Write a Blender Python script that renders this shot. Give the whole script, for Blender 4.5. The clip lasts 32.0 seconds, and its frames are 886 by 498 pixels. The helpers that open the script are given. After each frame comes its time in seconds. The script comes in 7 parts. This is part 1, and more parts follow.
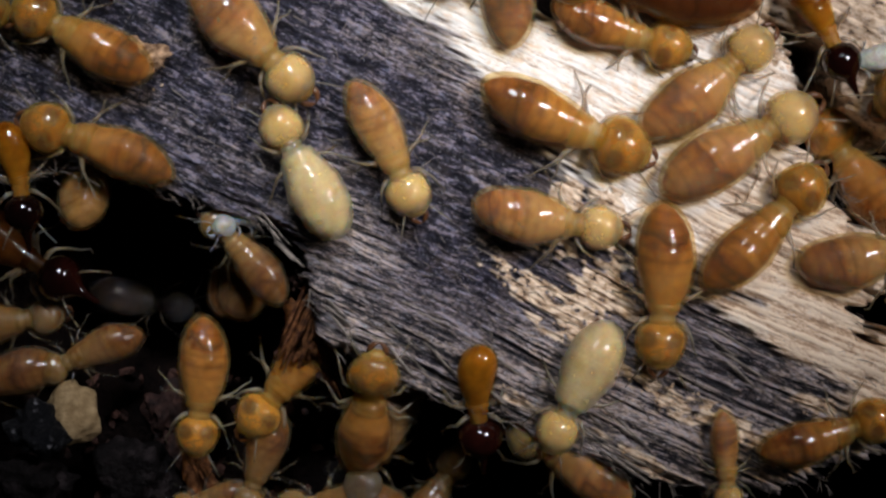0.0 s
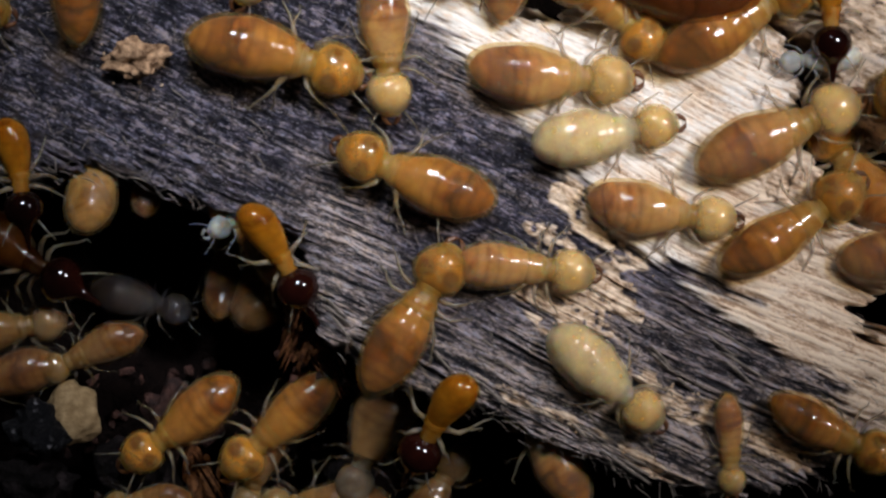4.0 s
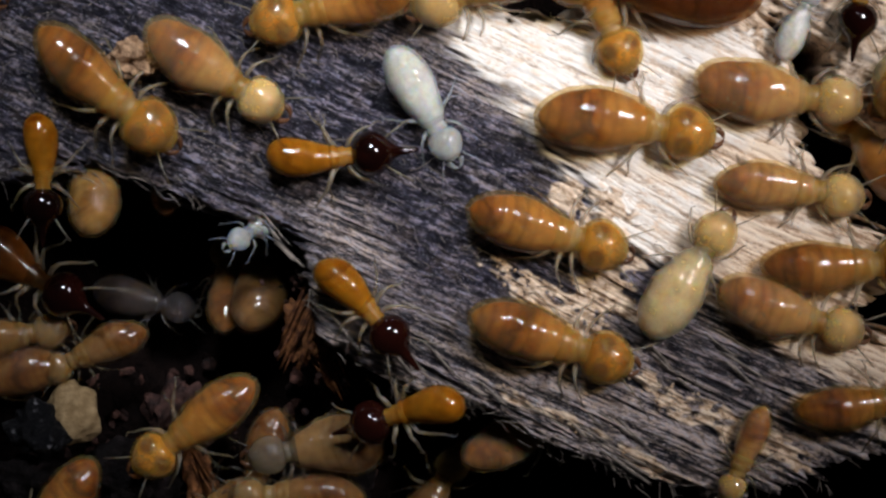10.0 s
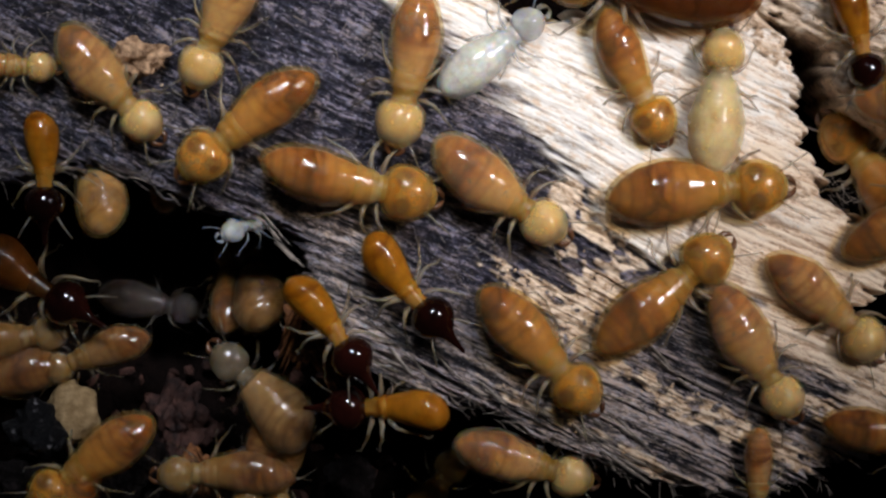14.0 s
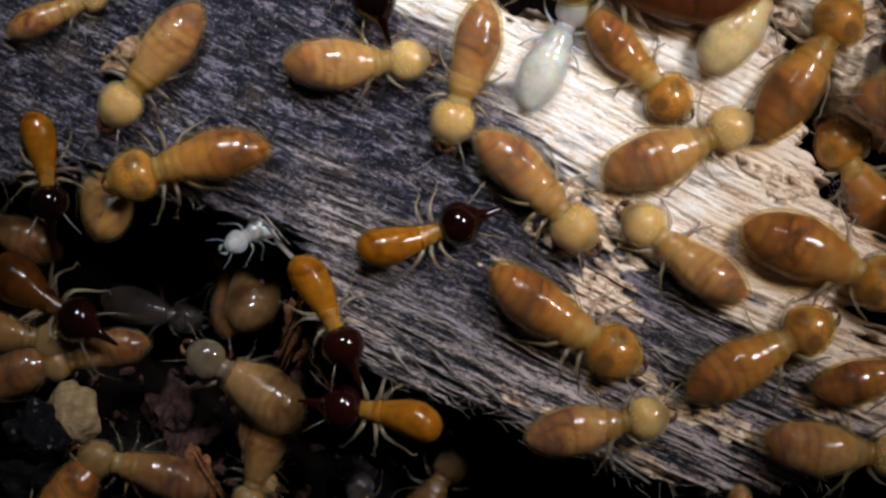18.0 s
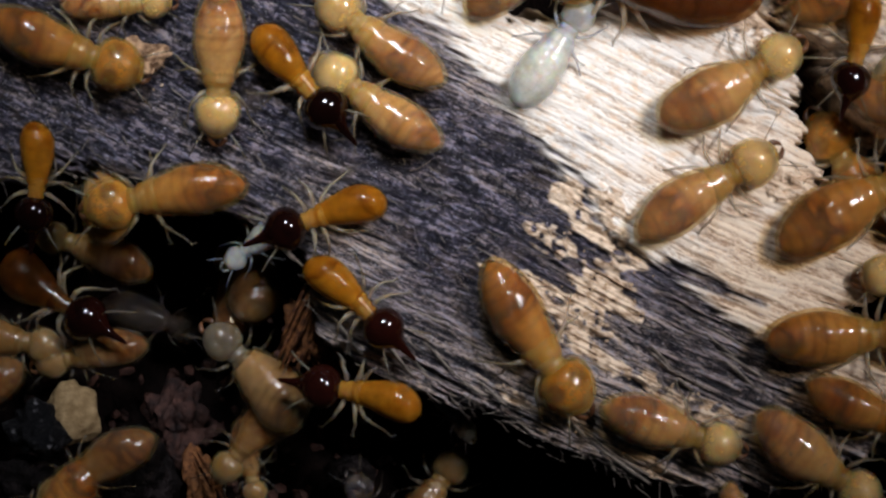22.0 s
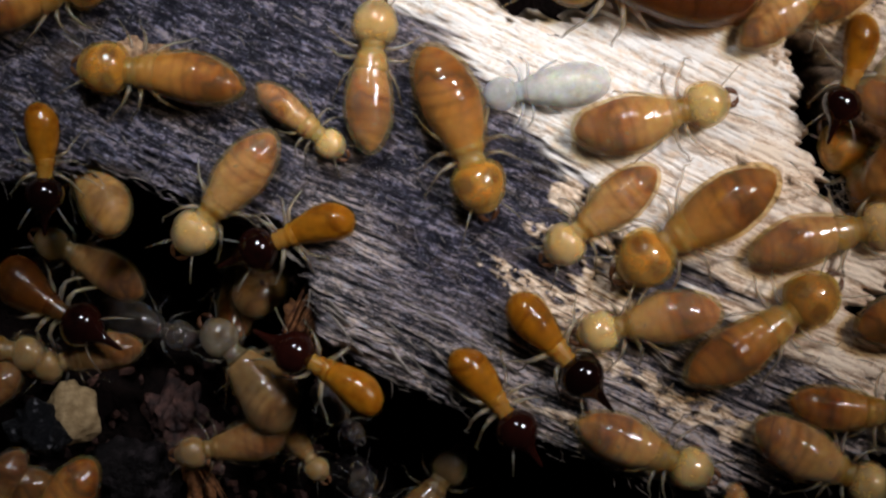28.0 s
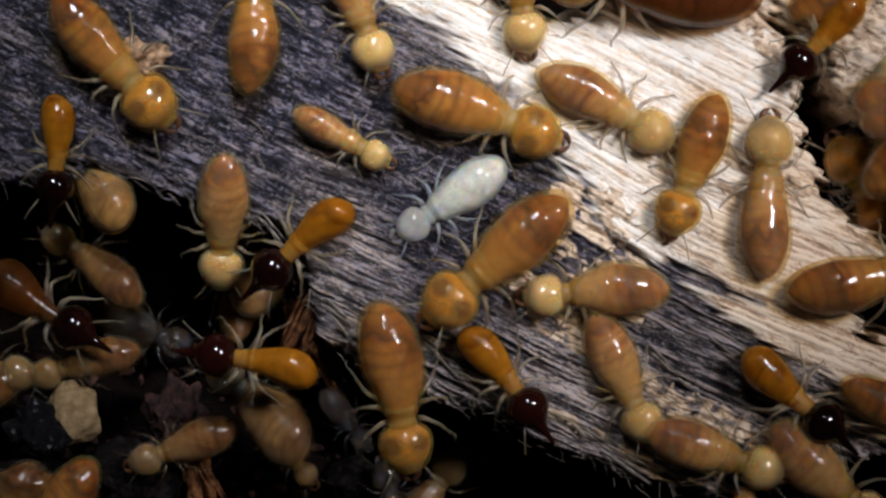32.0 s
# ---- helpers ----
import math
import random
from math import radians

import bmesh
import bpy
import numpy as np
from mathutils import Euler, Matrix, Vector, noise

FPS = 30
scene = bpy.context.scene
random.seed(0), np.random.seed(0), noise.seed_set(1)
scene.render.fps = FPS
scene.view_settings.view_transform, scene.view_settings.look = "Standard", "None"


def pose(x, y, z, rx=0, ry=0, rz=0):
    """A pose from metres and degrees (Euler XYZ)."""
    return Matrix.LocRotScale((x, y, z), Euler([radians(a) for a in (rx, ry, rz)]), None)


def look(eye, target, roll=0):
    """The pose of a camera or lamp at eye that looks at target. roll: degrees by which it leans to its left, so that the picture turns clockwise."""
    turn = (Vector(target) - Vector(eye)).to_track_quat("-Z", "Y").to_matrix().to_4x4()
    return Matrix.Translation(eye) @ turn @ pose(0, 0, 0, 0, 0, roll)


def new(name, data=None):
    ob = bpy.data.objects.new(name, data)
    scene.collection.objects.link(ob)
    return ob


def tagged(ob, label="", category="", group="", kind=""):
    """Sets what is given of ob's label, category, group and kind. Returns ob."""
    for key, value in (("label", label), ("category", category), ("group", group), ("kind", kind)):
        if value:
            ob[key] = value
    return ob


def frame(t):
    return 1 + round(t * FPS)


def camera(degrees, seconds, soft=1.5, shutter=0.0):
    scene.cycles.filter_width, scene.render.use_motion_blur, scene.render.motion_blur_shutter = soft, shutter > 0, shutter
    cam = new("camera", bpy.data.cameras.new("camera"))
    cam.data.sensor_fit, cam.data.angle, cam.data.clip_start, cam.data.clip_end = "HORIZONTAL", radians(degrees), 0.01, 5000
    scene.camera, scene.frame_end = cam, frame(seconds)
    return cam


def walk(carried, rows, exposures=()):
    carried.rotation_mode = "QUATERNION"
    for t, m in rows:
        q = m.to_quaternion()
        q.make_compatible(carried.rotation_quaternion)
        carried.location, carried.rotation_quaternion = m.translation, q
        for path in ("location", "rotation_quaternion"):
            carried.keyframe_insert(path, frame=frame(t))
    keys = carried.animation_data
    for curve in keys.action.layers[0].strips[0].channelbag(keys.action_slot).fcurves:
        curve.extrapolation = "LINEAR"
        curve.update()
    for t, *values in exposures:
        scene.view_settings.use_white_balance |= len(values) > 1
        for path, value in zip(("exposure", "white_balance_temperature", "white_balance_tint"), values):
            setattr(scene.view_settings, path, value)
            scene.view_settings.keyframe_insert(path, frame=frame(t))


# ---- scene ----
# A piece of rotten wood with a termite colony, seen through a macro lens.
# One layout unit is 0.014 mm on the wood's surface; x runs east, y runs south, from the north-west corner of the view.
MM = 0.001
UNIT = 0.014 * MM
EYE = 80 * MM

cam = camera(15.62, 32.0, soft=2.5)
walk(cam, [(0.0, pose(0, 0, EYE)), (32.0, pose(0, 0, EYE))])


def spot_at(px, py, z=0.0):
    """The place over a layout point at height z in millimetres, allowing for the lens's perspective."""
    k = (80 - z) / 80
    return Vector(((px - 784) * UNIT * k, (441 - py) * UNIT * k, z * MM))


# ---- light: a twin-arm lamp over a dark bench ----
world = bpy.data.worlds.new("dark_room")
scene.world = world
world.use_nodes = True
world.node_tree.nodes["Background"].inputs[0].default_value = (0.75, 0.85, 1.0, 1)
world.node_tree.nodes["Background"].inputs[1].default_value = 0.005


def lamp(name, eye, target, watts, cone, colour):
    data = bpy.data.lights.new(name, "SPOT")
    data.energy, data.spot_size, data.spot_blend = watts, radians(cone), 1.0
    data.shadow_soft_size, data.color = 0.009, colour
    ob = new(name, data)
    ob.matrix_basis = look(eye, target)
    return ob


lamp("lamp_east", (0.042, 0.025, 0.065), spot_at(1130, 170), 0.305, 19, (0.985, 0.945, 0.99))
lamp("lamp_west", (-0.004, 0.048, 0.066), spot_at(470, 20), 0.345, 17.4, (0.87, 0.91, 1.0))
scene.view_settings.exposure = 0.0


# ---- materials ----
def nodes_of(name):
    mat = bpy.data.materials.new(name)
    mat.use_nodes = True
    tree = mat.node_tree
    return mat, tree, tree.nodes["Principled BSDF"]


def mm_coords(tree, stretch=(1, 1, 1), turn=0.0):
    """Object coordinates in millimetres, turned about z and stretched."""
    tc, mp = tree.nodes.new("ShaderNodeTexCoord"), tree.nodes.new("ShaderNodeMapping")
    mp.inputs["Scale"].default_value = [1000 * k for k in stretch]
    if turn:
        first = tree.nodes.new("ShaderNodeMapping")
        first.inputs["Rotation"].default_value = (0, 0, radians(turn))
        tree.links.new(tc.outputs["Object"], first.inputs["Vector"])
        tree.links.new(first.outputs[0], mp.inputs["Vector"])
    else:
        tree.links.new(tc.outputs["Object"], mp.inputs["Vector"])
    return mp.outputs[0]


def noise_node(tree, vec, scale, detail=4.0, rough=0.55):
    n = tree.nodes.new("ShaderNodeTexNoise")
    n.inputs["Scale"].default_value, n.inputs["Detail"].default_value, n.inputs["Roughness"].default_value = scale, detail, rough
    tree.links.new(vec, n.inputs["Vector"])
    return n.outputs["Fac"]


def ramp(tree, fac, stops):
    r = tree.nodes.new("ShaderNodeValToRGB")
    el = r.color_ramp.elements
    while len(el) < len(stops):
        el.new(0.5)
    for e, (p, c) in zip(el, stops):
        e.position, e.color = p, (*c, 1)
    tree.links.new(fac, r.inputs[0])
    return r.outputs[0]


def mixed(tree, fac, a, b, mode="MIX"):
    m = tree.nodes.new("ShaderNodeMix")
    m.data_type, m.blend_type = "RGBA", mode
    for value, slot in ((fac, 0), (a, 6), (b, 7)):
        if isinstance(value, (int, float)):
            m.inputs[slot].default_value = value
        elif isinstance(value, tuple):
            m.inputs[slot].default_value = (*value, 1)
        else:
            tree.links.new(value, m.inputs[slot])
    return m.outputs[2]


def calc(tree, op, a, b=0.5, clamp=False):
    m = tree.nodes.new("ShaderNodeMath")
    m.operation, m.use_clamp = op, clamp
    for value, slot in ((a, 0), (b, 1)):
        if isinstance(value, (int, float)):
            m.inputs[slot].default_value = value
        else:
            tree.links.new(value, m.inputs[slot])
    return m.outputs[0]


def bumped(tree, bsdf, fac, strength, distance):
    b = tree.nodes.new("ShaderNodeBump")
    b.inputs["Strength"].default_value, b.inputs["Distance"].default_value = strength, distance * MM
    tree.links.new(fac, b.inputs["Height"])
    tree.links.new(b.outputs[0], bsdf.inputs["Normal"])


def attribute(tree, name):
    a = tree.nodes.new("ShaderNodeAttribute")
    a.attribute_name = name
    return a.outputs["Fac"]


def chitin(name, dark, light, rough=0.2, flesh=0.35, spots=False, coat=0.25, clear=1.0, mouth=0.0, depth_mm=0.5):
    """Thin shell over soft tissue: mottled colour, muscle spots on a head."""
    mat, tree, bsdf = nodes_of(name)
    vec = mm_coords(tree)
    tone = noise_node(tree, vec, 1.3, 3.0)
    info = tree.nodes.new("ShaderNodeObjectInfo")
    shift = calc(tree, "MULTIPLY_ADD", info.outputs["Random"], 0.5)
    shift.node.inputs[2].default_value = -0.25
    fac = calc(tree, "ADD", tone, shift, True)
    colour = ramp(tree, fac, [(0.3, dark), (0.72, light)])
    sep = tree.nodes.new("ShaderNodeSeparateXYZ")
    tree.links.new(vec, sep.inputs[0])
    if spots:
        away = calc(tree, "SUBTRACT", calc(tree, "ABSOLUTE", sep.outputs[1]), 0.34)
        back = calc(tree, "SUBTRACT", sep.outputs[0], 1.66)
        d = calc(tree, "SQRT", calc(tree, "ADD", calc(tree, "MULTIPLY", away, away), calc(tree, "MULTIPLY", back, back)))
        mark = calc(tree, "MULTIPLY", calc(tree, "SUBTRACT", 0.34, calc(tree, "ADD", d, calc(tree, "MULTIPLY", tone, 0.1))), 7.0, True)
        colour = mixed(tree, calc(tree, "MULTIPLY", mark, 0.95, True), colour, (0.11, 0.026, 0.0015))
    if mouth:
        snout = calc(tree, "MULTIPLY", calc(tree, "SUBTRACT", calc(tree, "ADD", sep.outputs[0], calc(tree, "MULTIPLY", tone, 0.3)), 2.1), 4.0, True)
        colour = mixed(tree, calc(tree, "MULTIPLY", snout, mouth), colour, (0.06, 0.026, 0.012))
        blot = calc(tree, "MULTIPLY", calc(tree, "SUBTRACT", noise_node(tree, vec, 2.8, 2.0), 0.5), 4.0, True)
        colour = mixed(tree, calc(tree, "MULTIPLY", blot, 0.22), colour, tuple(0.6 * k for k in dark))
    grain = ramp(tree, noise_node(tree, vec, 4.5, 5.0, 0.7), [(0.36, (0.68, 0.64, 0.6)), (0.6, (1.0, 1.0, 1.0))])
    colour = mixed(tree, 0.5, colour, grain, "MULTIPLY")
    tree.links.new(colour, bsdf.inputs["Base Color"])
    bsdf.inputs["Roughness"].default_value = rough
    bsdf.inputs["IOR"].default_value = 1.42
    bsdf.inputs["Subsurface Weight"].default_value = flesh
    bsdf.inputs["Subsurface Radius"].default_value = (1.0, 0.6, 0.28)
    bsdf.inputs["Alpha"].default_value = clear
    bsdf.inputs["Subsurface Scale"].default_value = depth_mm * MM
    bsdf.inputs["Coat Weight"].default_value = coat
    bsdf.inputs["Coat Roughness"].default_value = 0.08
    bumped(tree, bsdf, noise_node(tree, vec, 2.6, 2.0), 0.35, 0.05)
    return mat


def gut_skin(name, rear, dark, front, coil=0.6, flesh=0.7):
    """Food-filled belly: brown paunch behind, a dark winding gut, pale crop in front; the borders differ from one to the next."""
    mat, tree, bsdf = nodes_of(name)
    vec = mm_coords(tree)
    info = tree.nodes.new("ShaderNodeObjectInfo")
    sep = tree.nodes.new("ShaderNodeSeparateXYZ")
    tree.links.new(vec, sep.inputs[0])
    swirl = tree.nodes.new("ShaderNodeTexNoise")
    swirl.noise_dimensions = "4D"
    swirl.inputs["Scale"].default_value, swirl.inputs["Detail"].default_value, swirl.inputs["Distortion"].default_value = 0.85, 1.5, 1.2
    tree.links.new(vec, swirl.inputs["Vector"])
    own = calc(tree, "MULTIPLY", info.outputs["Random"], 37.0)
    tree.links.new(own, swirl.inputs["W"])
    warp = calc(tree, "MULTIPLY", calc(tree, "SUBTRACT", swirl.outputs["Fac"], 0.5), 2.2)
    shift = calc(tree, "MULTIPLY", calc(tree, "SUBTRACT", info.outputs["Random"], 0.5), 0.8)
    run = calc(tree, "ADD", sep.outputs[0], calc(tree, "ADD", warp, shift))
    run = calc(tree, "MULTIPLY", calc(tree, "ADD", run, 1.9), 0.36, True)
    mid = tuple(0.5 * p + 0.5 * q for p, q in zip(rear, front))
    colour = ramp(tree, run, [(0.1, mid), (0.3, rear), (0.43, dark), (0.5, rear), (0.6, mid), (0.82, front)])
    line = calc(tree, "ABSOLUTE", calc(tree, "SUBTRACT", swirl.outputs["Fac"], 0.47))
    line = calc(tree, "SUBTRACT", 1.0, calc(tree, "MULTIPLY", line, 9.0, True), True)
    back = calc(tree, "MULTIPLY", calc(tree, "SUBTRACT", 0.55, sep.outputs[0]), 1.2, True)
    colour = mixed(tree, calc(tree, "MULTIPLY", calc(tree, "MULTIPLY", line, back), 0.5 * coil), colour, dark)
    bow = calc(tree, "ADD", sep.outputs[0], calc(tree, "MULTIPLY", calc(tree, "MULTIPLY", sep.outputs[1], sep.outputs[1]), 0.28))
    hoop = calc(tree, "SINE", calc(tree, "MULTIPLY", bow, 20.5))
    hoop = calc(tree, "MULTIPLY", calc(tree, "ADD", hoop, 0.1), 0.9, True)
    colour = mixed(tree, calc(tree, "MULTIPLY", calc(tree, "MULTIPLY", hoop, back), 0.45 * coil), colour, dark)
    blot = ramp(tree, noise_node(tree, vec, 3.2, 5.0, 0.7), [(0.34, (0.62, 0.56, 0.5)), (0.62, (1.0, 1.0, 1.0))])
    colour = mixed(tree, 0.8, colour, blot, "MULTIPLY")
    tree.links.new(colour, bsdf.inputs["Base Color"])
    bsdf.inputs["Roughness"].default_value = 0.5
    bsdf.inputs["Specular IOR Level"].default_value = 0.1
    bsdf.inputs["Subsurface Weight"].default_value = flesh
    bsdf.inputs["Subsurface Radius"].default_value = (1.0, 0.6, 0.28)
    bsdf.inputs["Subsurface Scale"].default_value = 0.12 * MM
    return mat


def clear_skin(name, tint, milk, cloud=0.3, rough=0.11):
    """Thin clear cuticle: tinted and see-through, a little milky, with a wet gloss."""
    mat, tree, bsdf = nodes_of(name)
    vec = mm_coords(tree)
    bsdf.inputs["Base Color"].default_value = (*milk, 1)
    bsdf.inputs["Roughness"].default_value = 0.5
    bsdf.inputs["Specular IOR Level"].default_value = 0.0
    bsdf.inputs["Subsurface Weight"].default_value = 1.0
    bsdf.inputs["Subsurface Radius"].default_value = (1.0, 0.6, 0.28)
    bsdf.inputs["Subsurface Scale"].default_value = 0.3 * MM
    see = tree.nodes.new("ShaderNodeBsdfTransparent")
    see.inputs[0].default_value = (*tint, 1)
    body, wet = tree.nodes.new("ShaderNodeMixShader"), tree.nodes.new("ShaderNodeMixShader")
    sheen, gloss = tree.nodes.new("ShaderNodeFresnel"), tree.nodes.new("ShaderNodeBsdfGlossy")
    sheen.inputs["IOR"].default_value = 1.4
    gloss.inputs["Roughness"].default_value = rough
    haze = calc(tree, "MULTIPLY", noise_node(tree, vec, 2.2, 4.0, 0.65), 2.0 * cloud, True)
    tree.links.new(haze, body.inputs[0])
    tree.links.new(see.outputs[0], body.inputs[1])
    tree.links.new(bsdf.outputs[0], body.inputs[2])
    tree.links.new(calc(tree, "MINIMUM", sheen.outputs[0], 0.09), wet.inputs[0])
    tree.links.new(body.outputs[0], wet.inputs[1])
    tree.links.new(gloss.outputs[0], wet.inputs[2])
    bump = tree.nodes.new("ShaderNodeBump")
    bump.inputs["Strength"].default_value, bump.inputs["Distance"].default_value = 0.35, 0.05 * MM
    tree.links.new(noise_node(tree, vec, 2.6, 3.0), bump.inputs["Height"])
    for node in (gloss, sheen):
        tree.links.new(bump.outputs[0], node.inputs["Normal"])
    tree.links.new(wet.outputs[0], tree.nodes["Material Output"].inputs["Surface"])
    return mat


AMBER_HEAD = chitin("amber_head_flesh", (0.44, 0.19, 0.018), (0.62, 0.325, 0.055), 0.4, 0.8, spots=True, mouth=0.6, coat=0.0, depth_mm=0.2)
PALE_HEAD = chitin("pale_head_flesh", (0.55, 0.365, 0.12), (0.73, 0.555, 0.245), 0.4, 1.0, mouth=0.8, coat=0.0, depth_mm=0.3)
# Darker copy of the pale head; the cavity's shade is put into its colour.
SHADED_HEAD = chitin("dull_head_flesh", (0.2, 0.12, 0.038), (0.32, 0.21, 0.085), 0.4, 1.0, mouth=0.6, coat=0.0, depth_mm=0.3)
CREAM_SKIN = gut_skin("cream_gut", (0.72, 0.57, 0.29), (0.6, 0.44, 0.2), (0.77, 0.64, 0.36), 0.35, 1.0)
CREAM_SHELL = clear_skin("cream_clear_skin", (0.98, 0.95, 0.86), (0.78, 0.67, 0.43), 0.2)
# Gut colours lowered to stand for shade down in the cavity.
SHADED_BELLY = gut_skin("shaded_brown_gut", (0.21, 0.09, 0.028), (0.09, 0.028, 0.009), (0.3, 0.19, 0.085), 0.75)
BROWN_BELLY = gut_skin("brown_gut", (0.29, 0.09, 0.014), (0.085, 0.018, 0.003), (0.46, 0.235, 0.06), 0.75)
PALE_BELLY = gut_skin("pale_gut", (0.37, 0.128, 0.027), (0.13, 0.03, 0.005), (0.53, 0.32, 0.125), 0.75)
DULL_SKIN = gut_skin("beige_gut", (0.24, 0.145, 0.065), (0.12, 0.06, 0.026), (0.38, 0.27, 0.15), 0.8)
AMBER_SHELL = clear_skin("amber_clear_skin", (0.98, 0.88, 0.67), (0.58, 0.37, 0.14), 0.11)
PALE_SHELL = clear_skin("pale_clear_skin", (0.98, 0.9, 0.72), (0.7, 0.5, 0.26), 0.13)
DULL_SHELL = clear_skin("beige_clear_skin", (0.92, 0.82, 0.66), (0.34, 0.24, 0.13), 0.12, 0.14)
# Head for the beige kind, greyed to hold the cavity's dimness.
DULL_HEAD = chitin("shaded_grey_head_shell", (0.13, 0.1, 0.065), (0.22, 0.18, 0.12), 0.1, 1.0, clear=0.6)
ORANGE_BELLY = gut_skin("orange_gut", (0.34, 0.145, 0.011), (0.17, 0.058, 0.004), (0.42, 0.2, 0.022), 0.5)
ORANGE_SHELL = clear_skin("orange_clear_skin", (0.98, 0.87, 0.58), (0.42, 0.19, 0.02), 0.1)
ORANGE_THORAX = chitin("orange_thorax_skin", (0.36, 0.16, 0.016), (0.48, 0.24, 0.04), 0.25, 0.9, coat=0.0, clear=0.7)
YELLOW_THORAX = chitin("yellow_thorax_skin", (0.44, 0.26, 0.06), (0.6, 0.39, 0.13), 0.3, 1.0, coat=0.0, clear=0.55)
# Soldier's orange skins again, darkened to imitate the shade it sits in.
SHADED_ORANGE_BELLY = gut_skin("shaded_orange_gut", (0.09, 0.033, 0.007), (0.04, 0.012, 0.003), (0.12, 0.05, 0.012), 0.6)
SHADED_ORANGE_SHELL = clear_skin("shaded_orange_skin", (0.92, 0.76, 0.55), (0.1, 0.045, 0.014), 0.12)
SHADED_ORANGE_THORAX = chitin("shaded_orange_thorax_skin", (0.08, 0.032, 0.008), (0.13, 0.055, 0.015), 0.25, 0.9, coat=0.0, clear=0.8)
TAN_BELLY = gut_skin("tan_gut", (0.4, 0.235, 0.085), (0.2, 0.1, 0.034), (0.5, 0.33, 0.15), 0.6)
TAN_SHELL = clear_skin("tan_clear_skin", (0.97, 0.88, 0.68), (0.52, 0.36, 0.17), 0.14)
DARK_HEAD = chitin("dark_soldier_head", (0.004, 0.001, 0.0008), (0.017, 0.0032, 0.002), 0.1, 0.0)
WHITE_SKIN = gut_skin("white_gut", (0.74, 0.73, 0.66), (0.62, 0.6, 0.52), (0.76, 0.76, 0.7), 0.4, 1.0)
WHITE_HEAD = chitin("white_nymph_head", (0.5, 0.51, 0.5), (0.64, 0.65, 0.63), 0.14, 1.0, clear=0.5)
WHITE_SHELL = clear_skin("white_clear_skin", (0.97, 0.97, 0.95), (0.72, 0.73, 0.69), 0.28)
# Greyish translucent skins, made darker still to stand for deep shade.
GHOST_SKIN = gut_skin("shaded_grey_gut", (0.05, 0.036, 0.03), (0.028, 0.02, 0.016), (0.08, 0.06, 0.045), 0.5)
GHOST_SHELL = clear_skin("shaded_grey_skin", (0.88, 0.84, 0.8), (0.09, 0.075, 0.066), 0.4, 0.14)
LIMB = chitin("pale_limb", (0.22, 0.165, 0.105), (0.4, 0.315, 0.22), 0.3, 0.7, clear=0.42)
# Darker copy of the limb skin, coloured for cavity shade.
SHADED_LIMB = chitin("shaded_limb", (0.08, 0.058, 0.036), (0.17, 0.13, 0.09), 0.35, 0.7, clear=0.34)
# Grey limb to match, with the same shade in its colour.
GHOST_LIMB = chitin("shaded_grey_limb", (0.07, 0.055, 0.045), (0.15, 0.125, 0.105), 0.35, 0.6, clear=0.5)
DARK_BELLY = gut_skin("dark_brown_gut", (0.1, 0.03, 0.007), (0.05, 0.014, 0.004), (0.14, 0.05, 0.013))
DARK_SHELL = clear_skin("dark_brown_skin", (0.9, 0.72, 0.5), (0.14, 0.05, 0.015), 0.4)
WHITE_LIMB = chitin("white_limb", (0.34, 0.34, 0.34), (0.46, 0.47, 0.47), 0.35, 0.6, clear=0.42)
HEAD_SHELLS = {AMBER_HEAD: clear_skin("amber_head_shell", (0.98, 0.88, 0.6), (0.55, 0.34, 0.1), 0.2, 0.09),
               PALE_HEAD: clear_skin("pale_head_shell", (0.98, 0.92, 0.78), (0.7, 0.53, 0.28), 0.18, 0.09),
               SHADED_HEAD: clear_skin("shaded_head_shell", (0.95, 0.87, 0.7), (0.4, 0.3, 0.16), 0.2, 0.12)}
JAW = chitin("dark_jaw", (0.05, 0.02, 0.01), (0.12, 0.05, 0.02), 0.3, 0.0)


